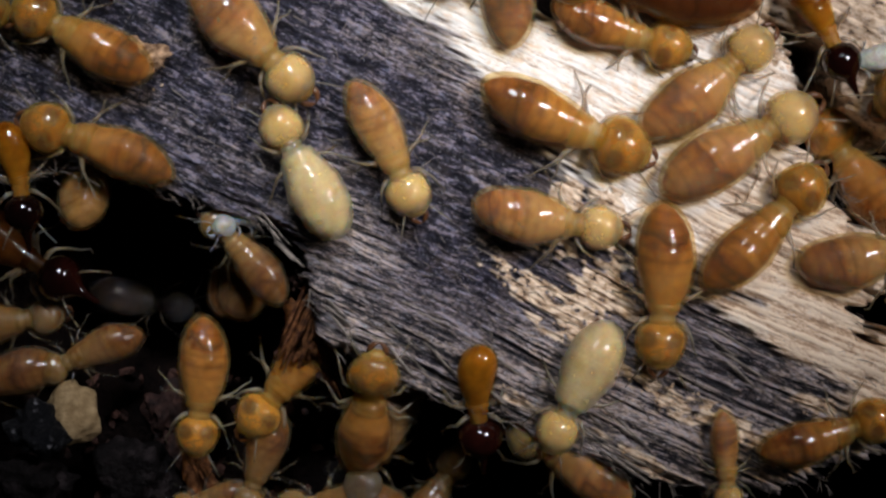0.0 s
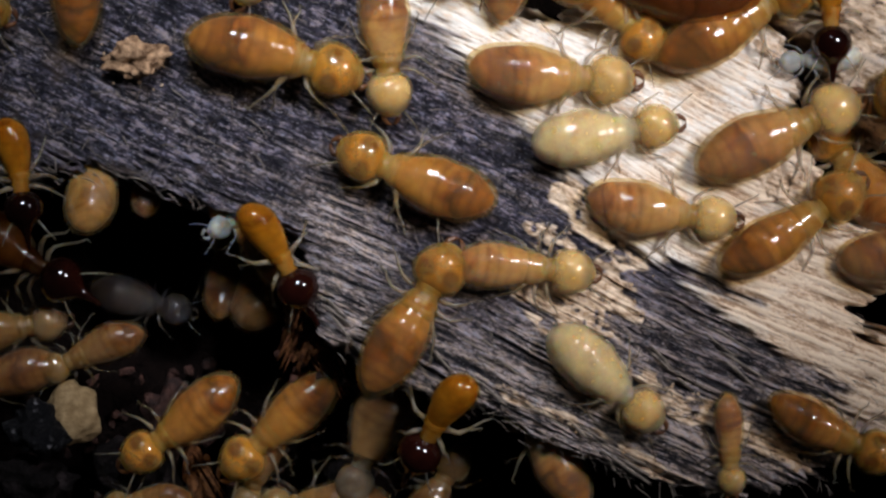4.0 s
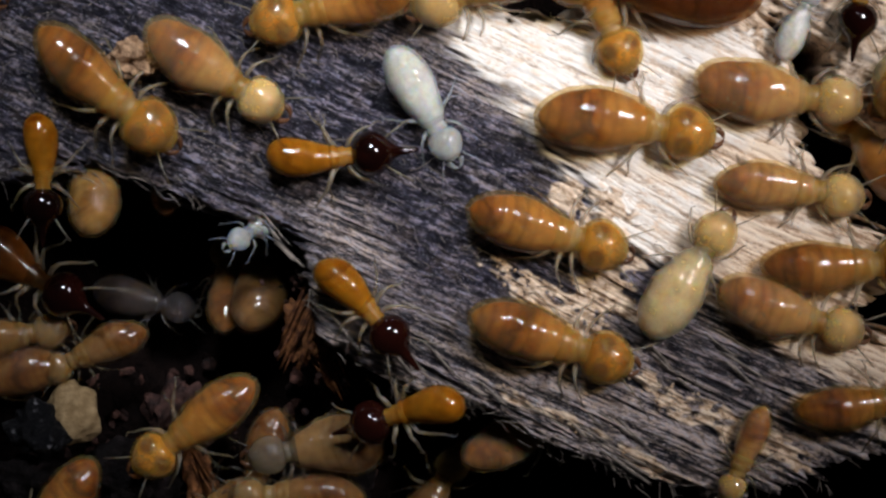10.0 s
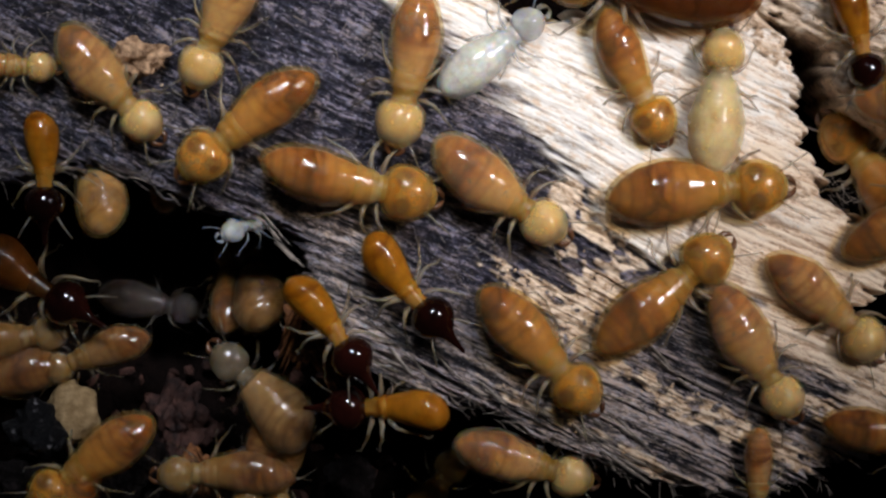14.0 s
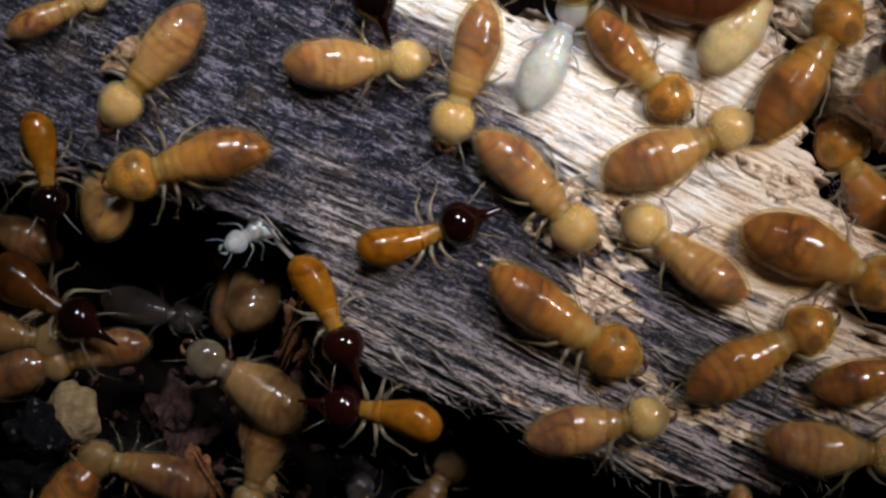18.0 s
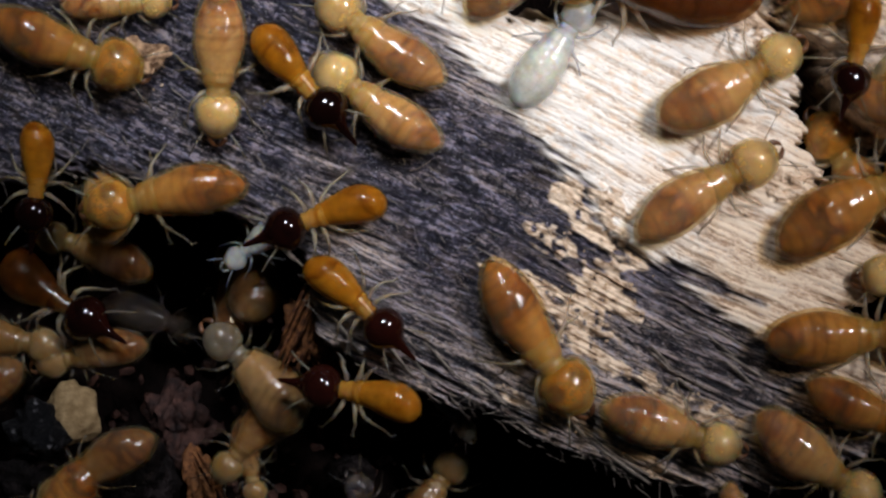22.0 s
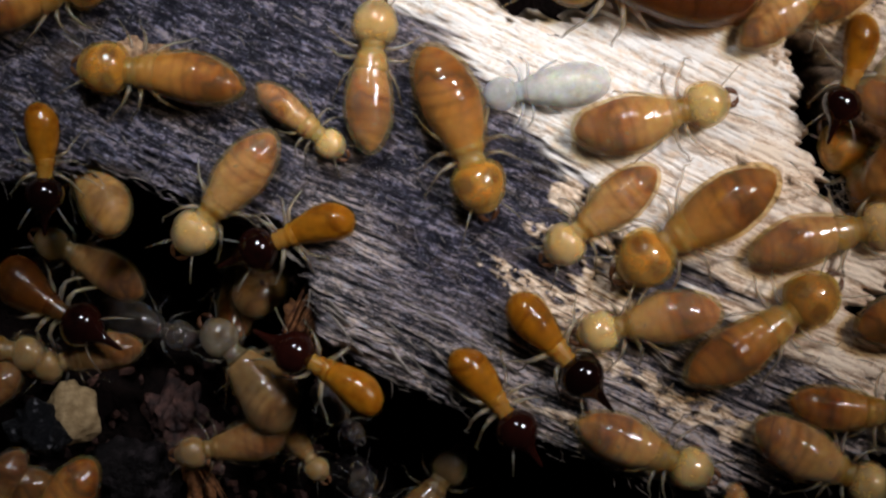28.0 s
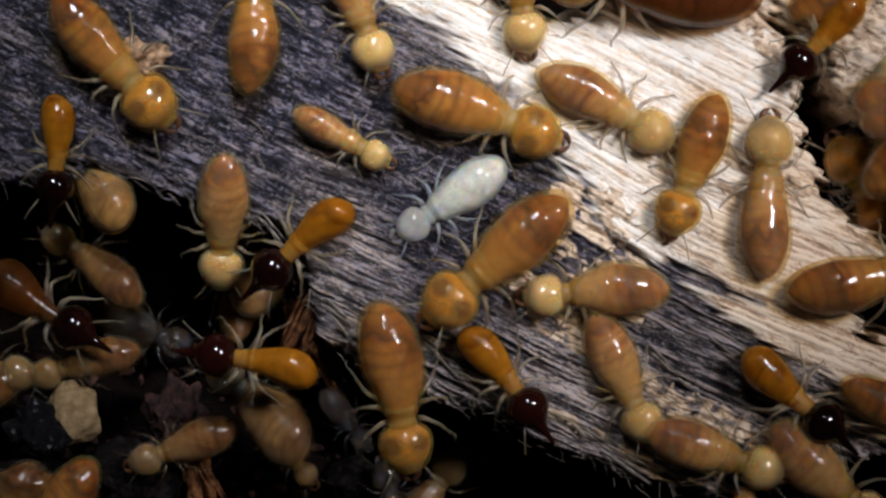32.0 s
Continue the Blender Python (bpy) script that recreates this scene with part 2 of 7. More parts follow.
def wood_material(name):
    """Weathered grey-black fibre, silvery fibre, fresh cream wood and chewed tan wood, by the wear of the surface."""
    mat, tree, bsdf = nodes_of(name)
    fine = noise_node(tree, mm_coords(tree, (3.2, 12.0, 3.0), 26), 1.5, 5.0, 0.65)
    hair = noise_node(tree, mm_coords(tree, (2.6, 26.0, 6.0), 27), 1.5, 4.0, 0.65)
    speck = noise_node(tree, mm_coords(tree, (1.0, 1.6, 1.0), 26), 10.0, 4.0, 0.75)
    broad = noise_node(tree, mm_coords(tree), 0.9, 4.0)
    mottle = noise_node(tree, mm_coords(tree, (1.0, 1.7, 1.0), 26), 3.4, 4.0)
    fibre = attribute(tree, "fibre")
    streak = calc(tree, "ADD", calc(tree, "MULTIPLY", fine, 0.4), calc(tree, "ADD", calc(tree, "MULTIPLY", fibre, 0.26), calc(tree, "ADD", calc(tree, "MULTIPLY", hair, 0.2), calc(tree, "MULTIPLY", speck, 0.36))), True)
    cluster = noise_node(tree, mm_coords(tree, (0.8, 2.2, 1.0), 26), 1.5, 3.0)
    streak = calc(tree, "ADD", streak, calc(tree, "MULTIPLY", calc(tree, "SUBTRACT", cluster, 0.5), 0.22))
    streak = calc(tree, "MULTIPLY_ADD", streak, 1.5)
    streak.node.inputs[2].default_value = -0.395
    dark = ramp(tree, streak, [(0.43, (0.007, 0.007, 0.013)), (0.51, (0.028, 0.028, 0.042)), (0.59, (0.078, 0.074, 0.096)), (0.7, (0.32, 0.3, 0.34))])
    silver = ramp(tree, streak, [(0.4, (0.006, 0.006, 0.01)), (0.46, (0.06, 0.055, 0.056)), (0.52, (0.27, 0.235, 0.205)), (0.63, (0.7, 0.63, 0.55))])
    cream = ramp(tree, streak, [(0.32, (0.46, 0.36, 0.27)), (0.42, (0.76, 0.66, 0.54)), (0.5, (0.88, 0.83, 0.75))])
    tan = ramp(tree, mottle, [(0.34, (0.05, 0.03, 0.02)), (0.41, (0.42, 0.28, 0.17)), (0.58, (0.76, 0.61, 0.45))])
    colour = mixed(tree, attribute(tree, "silver"), dark, silver)
    tint = ramp(tree, noise_node(tree, mm_coords(tree, (1.5, 4.0, 1.0), 26), 2.6, 5.0, 0.7), [(0.36, (0.74, 0.82, 1.0)), (0.5, (0.95, 0.86, 0.94)), (0.64, (1.0, 0.88, 0.74))])
    colour = mixed(tree, 1.0, colour, tint, "MULTIPLY")
    peach = calc(tree, "MULTIPLY", calc(tree, "SUBTRACT", mottle, 0.5), 5.0, True)
    cream = mixed(tree, calc(tree, "MULTIPLY", peach, 0.8), cream, (0.76, 0.55, 0.36))
    worn = ramp(tree, streak, [(0.34, (0.36, 0.23, 0.14)), (0.44, (0.62, 0.44, 0.29)), (0.55, (0.82, 0.67, 0.5))])
    cream = mixed(tree, attribute(tree, "worn"), cream, worn)
    colour = mixed(tree, attribute(tree, "fresh"), colour, cream)
    stain = calc(tree, "MULTIPLY", calc(tree, "SUBTRACT", broad, 0.56), 4.0, True)
    colour = mixed(tree, calc(tree, "MULTIPLY", stain, 0.3), colour, (0.3, 0.2, 0.12))
    colour = mixed(tree, attribute(tree, "tan"), colour, tan)
    # Sparkle of the fibres painted as tiny pale specks in the base colour.
    glint = noise_node(tree, mm_coords(tree, (1.0, 1.5, 1.0), 26), 13.0, 2.0, 0.6)
    glint = calc(tree, "MULTIPLY", calc(tree, "SUBTRACT", glint, 0.64), 14.0, True)
    colour = mixed(tree, calc(tree, "MULTIPLY", glint, 0.7), colour, (0.5, 0.49, 0.52))
    tree.links.new(colour, bsdf.inputs["Base Color"])
    bsdf.inputs["Roughness"].default_value = 0.36
    bsdf.inputs["Specular IOR Level"].default_value = 0.4
    high = calc(tree, "ADD", fine, calc(tree, "MULTIPLY", calc(tree, "ADD", hair, mottle), 0.5))
    calm = calc(tree, "SUBTRACT", 1.0, calc(tree, "MULTIPLY", calc(tree, "MAXIMUM", attribute(tree, "fresh"), attribute(tree, "tan")), 0.72))
    bumped(tree, bsdf, calc(tree, "MULTIPLY", calc(tree, "ADD", high, speck), calm), 1.0, 0.09)
    return mat


def grainy(name, dark, light, scale=3.0, rough=0.7, bump=0.1, gloss=0.2, span=(0.3, 0.7)):
    mat, tree, bsdf = nodes_of(name)
    vec = mm_coords(tree)
    geo = tree.nodes.new("ShaderNodeNewGeometry")
    fac = calc(tree, "ADD", noise_node(tree, vec, scale, 5.0), calc(tree, "MULTIPLY", calc(tree, "SUBTRACT", geo.outputs["Random Per Island"], 0.5), 0.35), True)
    tree.links.new(ramp(tree, fac, [(span[0], dark), (span[1], light)]), bsdf.inputs["Base Color"])
    bsdf.inputs["Roughness"].default_value = rough
    bsdf.inputs["Specular IOR Level"].default_value = gloss
    bumped(tree, bsdf, noise_node(tree, vec, scale * 3, 4.0), 0.8, bump)
    return mat


WOOD = wood_material("rotten_wood")
FRASS = grainy("peach_frass", (0.45, 0.3, 0.17), (0.72, 0.56, 0.38), 4.0, 0.75, 0.05)
# Soil near black: its colour carries the darkness of the cavity.
SOIL = grainy("shaded_nest_soil", (0.0015, 0.001, 0.001), (0.006, 0.0035, 0.003), 2.0, 0.9, 0.2, 0.04)
CLOD = grainy("black_clod", (0.002, 0.002, 0.003), (0.42, 0.41, 0.44), 4.5, 0.5, 0.2, 0.2, (0.5, 0.78))
RUST_WOOD = grainy("rust_brown_splinter", (0.05, 0.016, 0.007), (0.34, 0.14, 0.05), 6.0, 0.6, 0.08)
# Grey earth lowered in colour to imitate shade at the cavity's bottom.
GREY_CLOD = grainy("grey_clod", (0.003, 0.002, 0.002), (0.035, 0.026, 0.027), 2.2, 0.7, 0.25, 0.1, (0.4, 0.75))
CRUMB_YELLOW = grainy("pale_yellow_crumb", (0.2, 0.13, 0.06), (0.42, 0.3, 0.16), 4.0, 0.7, 0.1)
CHIP = grainy("peach_wood_chip", (0.14, 0.075, 0.04), (0.72, 0.46, 0.27), 5.0, 0.7, 0.14)
# Rust colour darkened for crumbs that lie in the cavity's shade.
CRUMB = grainy("shaded_rust_crumb", (0.008, 0.004, 0.004), (0.075, 0.034, 0.026), 3.0, 0.7, 0.15)
STRAND = grainy("pale_wood_fibre", (0.04, 0.033, 0.03), (0.3, 0.255, 0.215), 3.0, 0.6, 0.01)


# ---- mesh helpers ----
def link_mesh(name, bm, material, smooth=True):
    me = bpy.data.meshes.new(name)
    bm.to_mesh(me)
    bm.free()
    for poly in me.polygons:
        poly.use_smooth = smooth
    me.materials.append(material)
    return me


def part(name, data, parent, label=""):
    ob = new(name, data)
    ob.parent = parent
    if label:
        ob["label"] = label
    return ob


def loft(bm, rings, seg=16, cap=True):
    """Rings of (centre, across, up, radius across, radius up) in millimetres, joined into a tube."""
    loops = []
    for c, u, v, a, b in rings:
        c, u, v = Vector(c), Vector(u), Vector(v)
        loops.append([bm.verts.new((c + u * a * math.cos(k * 2 * math.pi / seg) + v * b * math.sin(k * 2 * math.pi / seg)) * MM) for k in range(seg)])
    for p, q in zip(loops, loops[1:]):
        for k in range(seg):
            bm.faces.new((p[k], p[(k + 1) % seg], q[(k + 1) % seg], q[k]))
    if cap:
        bm.faces.new(loops[0][::-1])
        bm.faces.new(loops[-1])


def body_loft(bm, profile, seg=18):
    loft(bm, [((x, 0, z), (0, 1, 0), (0, 0, 1), a, b) for x, z, a, b in profile], seg)


def tube(bm, points, radii, seg=6):
    pts = [Vector(p) for p in points]
    rings = []
    for i, p in enumerate(pts):
        d = (pts[min(i + 1, len(pts) - 1)] - pts[max(i - 1, 0)]).normalized()
        u = d.cross(Vector((0.13, 0.21, 1))).normalized()
        rings.append((p, u, d.cross(u), radii[i], radii[i]))
    loft(bm, rings, seg)


# ---- the wood ----
TABLE = np.random.default_rng(7).random((256, 256))


def lattice(x, y):
    """Smooth value noise, 0 to 1."""
    xi, yi = np.floor(x).astype(int), np.floor(y).astype(int)
    fx, fy = x - xi, y - yi
    fx, fy = fx * fx * (3 - 2 * fx), fy * fy * (3 - 2 * fy)
    a, b = TABLE[xi & 255, yi & 255], TABLE[(xi + 1) & 255, yi & 255]
    c, d = TABLE[xi & 255, (yi + 1) & 255], TABLE[(xi + 1) & 255, (yi + 1) & 255]
    return (a * (1 - fx) + b * fx) * (1 - fy) + (c * (1 - fx) + d * fx) * fy


def along_grain(x, y):
    """Layout point in grain axes: along and across the fibres, which bend a little."""
    bend = (lattice(x / 420 + 9, y / 420 + 4) - 0.5) * 34
    a = math.radians(26)
    return x * math.cos(a) + y * math.sin(a), -x * math.sin(a) + y * math.cos(a) + bend


def inside(x, y, outline):
    """Signed distance to an outline in layout units, positive within."""
    best = np.full(x.shape, 1e9)
    odd = np.zeros(x.shape, bool)
    for (ax, ay), (bx, by) in zip(outline, outline[1:] + outline[:1]):
        dx, dy = bx - ax, by - ay
        t = np.clip(((x - ax) * dx + (y - ay) * dy) / (dx * dx + dy * dy), 0, 1)
        best = np.minimum(best, (x - ax - t * dx) ** 2 + (y - ay - t * dy) ** 2)
        if dy:
            odd ^= ((ay > y) != (by > y)) & (x < dx * (y - ay) / dy + ax)
    return np.where(odd, 1, -1) * np.sqrt(best)


def step(v, lo, hi):
    t = np.clip((v - lo) / (hi - lo), 0, 1)
    return t * t * (3 - 2 * t)


LOG = [(-900, 300), (0, 318), (60, 308), (130, 298), (240, 318), (300, 345), (350, 362), (420, 385), (480, 402), (520, 435), (540, 470),
       (552, 520), (565, 570), (580, 605), (660, 655), (740, 690), (800, 715), (890, 735), (930, 760), (1000, 790), (1060, 815), (1120, 845),
       (1190, 866), (1260, 885), (1380, 870), (1470, 840), (1568, 800), (2300, 900), (2300, 520), (1600, 600), (1540, 590), (1515, 545), (1570, 510), (2300, 450), (2300, 330),
       (1700, 440), (1568, 412), (1500, 380), (1468, 340), (1440, 290), (1420, 235), (1414, 180), (1405, 110), (1392, 84), (1372, 30), (1340, -10), (1250, -30), (1180, -22),
       (1130, 6), (1080, -4), (1050, 16), (1000, 24), (905, 26), (880, -5), (800, -140), (600, -300), (-900, -500)]
BLOCK = [(1360, 30), (1425, 70), (1458, 92), (1482, 165), (1508, 215), (1560, 255), (2300, 300), (2300, -500), (1330, -300), (1310, -60), (1320, 20)]


def axis(lo, hi, fine, far_lo, far_hi):
    left = lo - np.cumsum(np.linspace(fine, 30, 40))
    right = hi + np.cumsum(np.linspace(fine, 30, 40))
    return np.concatenate([left[left > far_lo][::-1], np.arange(lo, hi, fine), right[right < far_hi]])


CHEWED = [(885, 478, 34, 15), (940, 512, 56, 22), (1010, 560, 74, 40), (1070, 505, 54, 40), (985, 425, 50, 24), (1060, 410, 50, 22), (1130, 468, 46, 18), (1020, 600, 44, 20),
          (1090, 652, 56, 14), (1150, 682, 52, 18), (1215, 720, 66, 30), (1290, 752, 56, 24), (1080, 365, 44, 26), (1005, 348, 36, 26), (1105, 545, 34, 22), (1130, 810, 60, 16), (915, 705, 46, 12), (1015, 752, 56, 12), (1175, 838, 60, 14), (1380, 800, 60, 22), (1460, 730, 50, 20), (1320, 40, 70, 26), (1360, 90, 40, 20), (1240, 8, 60, 16), (1385, 330, 40, 26), (1330, 300, 40, 14)]


def slab(name, outline, fine, lo, hi, top, material, relief=1.0, pale=1.0, gnawed=0.0):
    """A solid piece of wood: worn fibrous top inside the outline, ragged sides that drop into the dark."""
    xs, ys = axis(lo[0], hi[0], fine, -850, 2250), axis(lo[1], hi[1], fine, -480, 1250)
    x, y = np.meshgrid(xs, ys)
    u, v = along_grain(x, y)
    ragged = (lattice(u / 70, v / 9) - 0.5) * 34 + (lattice(u / 18 + 5, v / 4 + 8) - 0.5) * 12
    d = inside(x, y, outline) + ragged
    v = v + (lattice(x / 60 + 8, y / 60 + 3) - 0.5) * 5
    border = np.interp(y, [-300, 0, 60, 130, 200, 260, 340, 400, 430, 490, 600, 690, 900], [330, 660, 760, 850, 930, 995, 1000, 1045, 1110, 1215, 1360, 1480, 1700])
    fresh = step(x - border + (lattice(u / 120 + 1, v / 22 + 2) - 0.5) * 110 + (lattice(u / 40 + 7, v / 7 + 1) - 0.5) * 60, -20, 45)
    split = np.clip(np.maximum(step(inside(x, y, outline), 230, 110) * step(x, 470, 620), np.maximum(fresh, step(x + y, 1250, 1500))), 0, 1)
    jitter = (lattice(x / 22 + 3, y / 22 + 6) - 0.5) * 4 * (1 - 0.6 * split)
    w = v + jitter
    short = lattice(u / 40 + 3, w / 5.0) * 0.4 + lattice(u / 18 + 11, w / 3.2 + 7) * 0.35 + lattice(x / 4.4 + 1, y / 4.4 + 9) * 0.25
    straight = lattice(u / 120 + 3, w / 5.6) * 0.4 + lattice(u / 60 + 11, w / 3.2 + 7) * 0.4 + lattice(u / 16 + 1, w / 3.4 + 9) * 0.2
    fibre = short * (1 - split) + straight * split
    fibre = np.clip((fibre - 0.5) * 1.7 + 0.5, 0, 1)
    broad = lattice(x / 170 + 2, y / 170 + 5) - 0.5
    patch = 0.55 + 0.45 * step(lattice(u / 90 + 5, v / 24 + 3), 0.3, 0.6)
    silver = patch * step(inside(x, y, outline), np.where(x < 800, 210, 230), 70) * step(x, 480, 600) * 0.95 + 0.25 * step(lattice(u / 160, v / 26), 0.55, 0.8) + 0.5 * step(x, 820, 1020) * step(y, 470, 600)
    worn = step(x + 0.6 * y + (lattice(u / 70 + 3, v / 30 + 8) - 0.5) * 420 + (lattice(u / 25 + 1, v / 11 + 4) - 0.5) * 160, 1300, 1620)
    fresh = fresh * pale
    tan = np.zeros(x.shape)
    for cx, cy, a, b in CHEWED:
        p, q = (x - cx) * 0.9 + (y - cy) * 0.44, -(x - cx) * 0.44 + (y - cy) * 0.9
        tan = np.maximum(tan, 1.5 - np.sqrt((p / a) ** 2 + (q / b) ** 2))
    crumb = lattice(x / 11 + 4, y / 11 + 2)
    core = step(tan, 0.0, 0.35)
    tan = core * step(tan + (lattice(u / 34, v / 12) - 0.5) * 1.3 + (crumb - 0.5) * 0.4, 0.45, 0.6)
    pits = step(lattice(x / 11 + 30, y / 11 + 12) + 0.5 * lattice(x / 30 + 3, y / 30 + 1), 0.36, 0.5)
    tan = tan * pits
    tan = np.maximum(tan, gnawed * step(lattice(u / 50 + 2, v / 20 + 6) + 0.35 * (crumb - 0.5), 0.25, 0.45))
    z = top + broad * 0.35 + relief * (fibre - 0.5) * (0.12 + 0.07 * split - 0.11 * fresh) + 0.18 * fresh + tan * (0.08 + 0.07 * (crumb - 0.5))
    z -= 0.5 * np.exp(-np.maximum(d, 0) / 30)
    side = step(d, -16, 6)
    z = z * side + (1 - side) * (-6.5)
    keep = d > -22
    faces_on = keep[:-1, :-1] & keep[1:, :-1] & keep[:-1, 1:] & keep[1:, 1:]
    index = np.arange(x.size).reshape(x.shape)
    quads = np.stack([index[1:, :-1], index[1:, 1:], index[:-1, 1:], index[:-1, :-1]], -1)[faces_on]
    used, compact = np.unique(quads, return_inverse=True)
    quads = compact.reshape(-1, 4)
    co = np.stack([(x - 784) * UNIT, (441 - y) * UNIT, z * MM], -1).reshape(-1, 3)[used]
    me = bpy.data.meshes.new(name)
    me.vertices.add(len(co))
    me.vertices.foreach_set("co", co.ravel())
    me.loops.add(quads.size)
    me.loops.foreach_set("vertex_index", quads.ravel())
    me.polygons.add(len(quads))
    me.polygons.foreach_set("loop_start", np.arange(0, quads.size, 4))
    me.update(calc_edges=True)
    me.shade_smooth()
    for key, values in (("fibre", fibre), ("fresh", fresh), ("silver", silver), ("tan", tan), ("worn", worn)):
        a = me.attributes.new(key, "FLOAT", "POINT")
        a.data.foreach_set("value", np.clip(values, 0, 1).ravel()[used].astype(np.float32))
    me.materials.append(material)
    return new(name, me)


LOG_THING = tagged(slab("rotten_log", LOG, 2.0, (-60, -40), (1640, 920), 0.0, WOOD),
       "weathered grey and cream rotten wood with torn fibrous edge", "log")
tagged(slab("wood_block", BLOCK, 4.0, (1280, -60), (1640, 320), 0.3, WOOD, 1.6, 0.7, 1.0),
       "pale tan crumbling wood block beside a dark crack", "wood")


def nest_floor():
    xs, ys = np.linspace(-1500, 3000, 260), np.linspace(-1300, 2100, 200)
    x, y = np.meshgrid(xs, ys)
    z = -5.2 + 1.6 * (lattice(x / 150, y / 150) - 0.5) + 0.9 * (lattice(x / 48, y / 48) - 0.5)
    k = (80 - z) / 80
    me = bpy.data.meshes.new("ground")
    co = np.stack([(x - 784) * UNIT * k, (441 - y) * UNIT * k, z * MM], -1).reshape(-1, 3)
    index = np.arange(x.size).reshape(x.shape)
    quads = np.stack([index[1:, :-1], index[1:, 1:], index[:-1, 1:], index[:-1, :-1]], -1).reshape(-1, 4)
    me.from_pydata(co.tolist(), [], quads.tolist())
    me.shade_smooth()
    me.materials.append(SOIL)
    return tagged(new("ground", me), "crumbly soil at the bottom of the nest cavity, near black for shade", "ground", kind="structure")


nest_floor()


# ---- termites ----
def ringed(x0, x1, widths, z, flat, rings, lap, inset=0.0):
    """Rings along a belly whose nine back plates overlap like tiles; inset draws the same form in by that many millimetres."""
    out = []
    for i in range(rings + 1):
        k = i / rings
        s = 0.5 - 0.5 * math.cos(math.pi * k) if inset else k
        j = min(int(s * (len(widths) - 1)), len(widths) - 2)
        r = widths[j] + (widths[j + 1] - widths[j]) * (s * (len(widths) - 1) - j)
        f = (s * 9) % 1.0
        r *= 1 + lap * (min(f, (1 - f) * 4) - 0.5)
        out.append((x0 + (x1 - x0) * s, z, max(r - inset, 0.012), max(r * flat - inset, 0.012)))
    return out


def oval(wide, front, peak, tail=2.0):
    """Half-widths along a belly: shoulders that widen to the middle and a rounded end."""
    out = []
    for i in range(61):
        k = i / 60
        if k < peak:
            out.append(front + (wide - front) * math.sin(math.pi / 2 * k / peak))
        else:
            out.append(wide * max(0.0, 1 - ((k - peak) / (1 - peak)) ** tail) ** 0.54)
    return out


def egg(x, z, length, width, height, rings=14, square=1.0):
    out = []
    for i in range(rings + 1):
        a = math.pi * i / rings
        r = math.sin(a) ** square
        out.append((x - length * math.cos(a), z, max(width * r, 0.02), max(height * r, 0.02)))
    return out


def wobble(bm, amount, seed, bend=0.0):
    """Dents and bulges of a soft skin, and a sideways bend of the belly."""
    for v in bm.verts:
        k = noise.noise(v.co / MM * 1.5 + Vector((seed * 7, 0, 0))) + 0.6 * noise.noise(v.co / MM * 3.4 + Vector((0, seed * 5, 0)))
        v.co.y *= 1 + amount * k
        v.co.z += amount * 0.5 * k * MM
        back = min(0.0, v.co.x / MM - 0.7)
        v.co.y += bend * back * back * MM


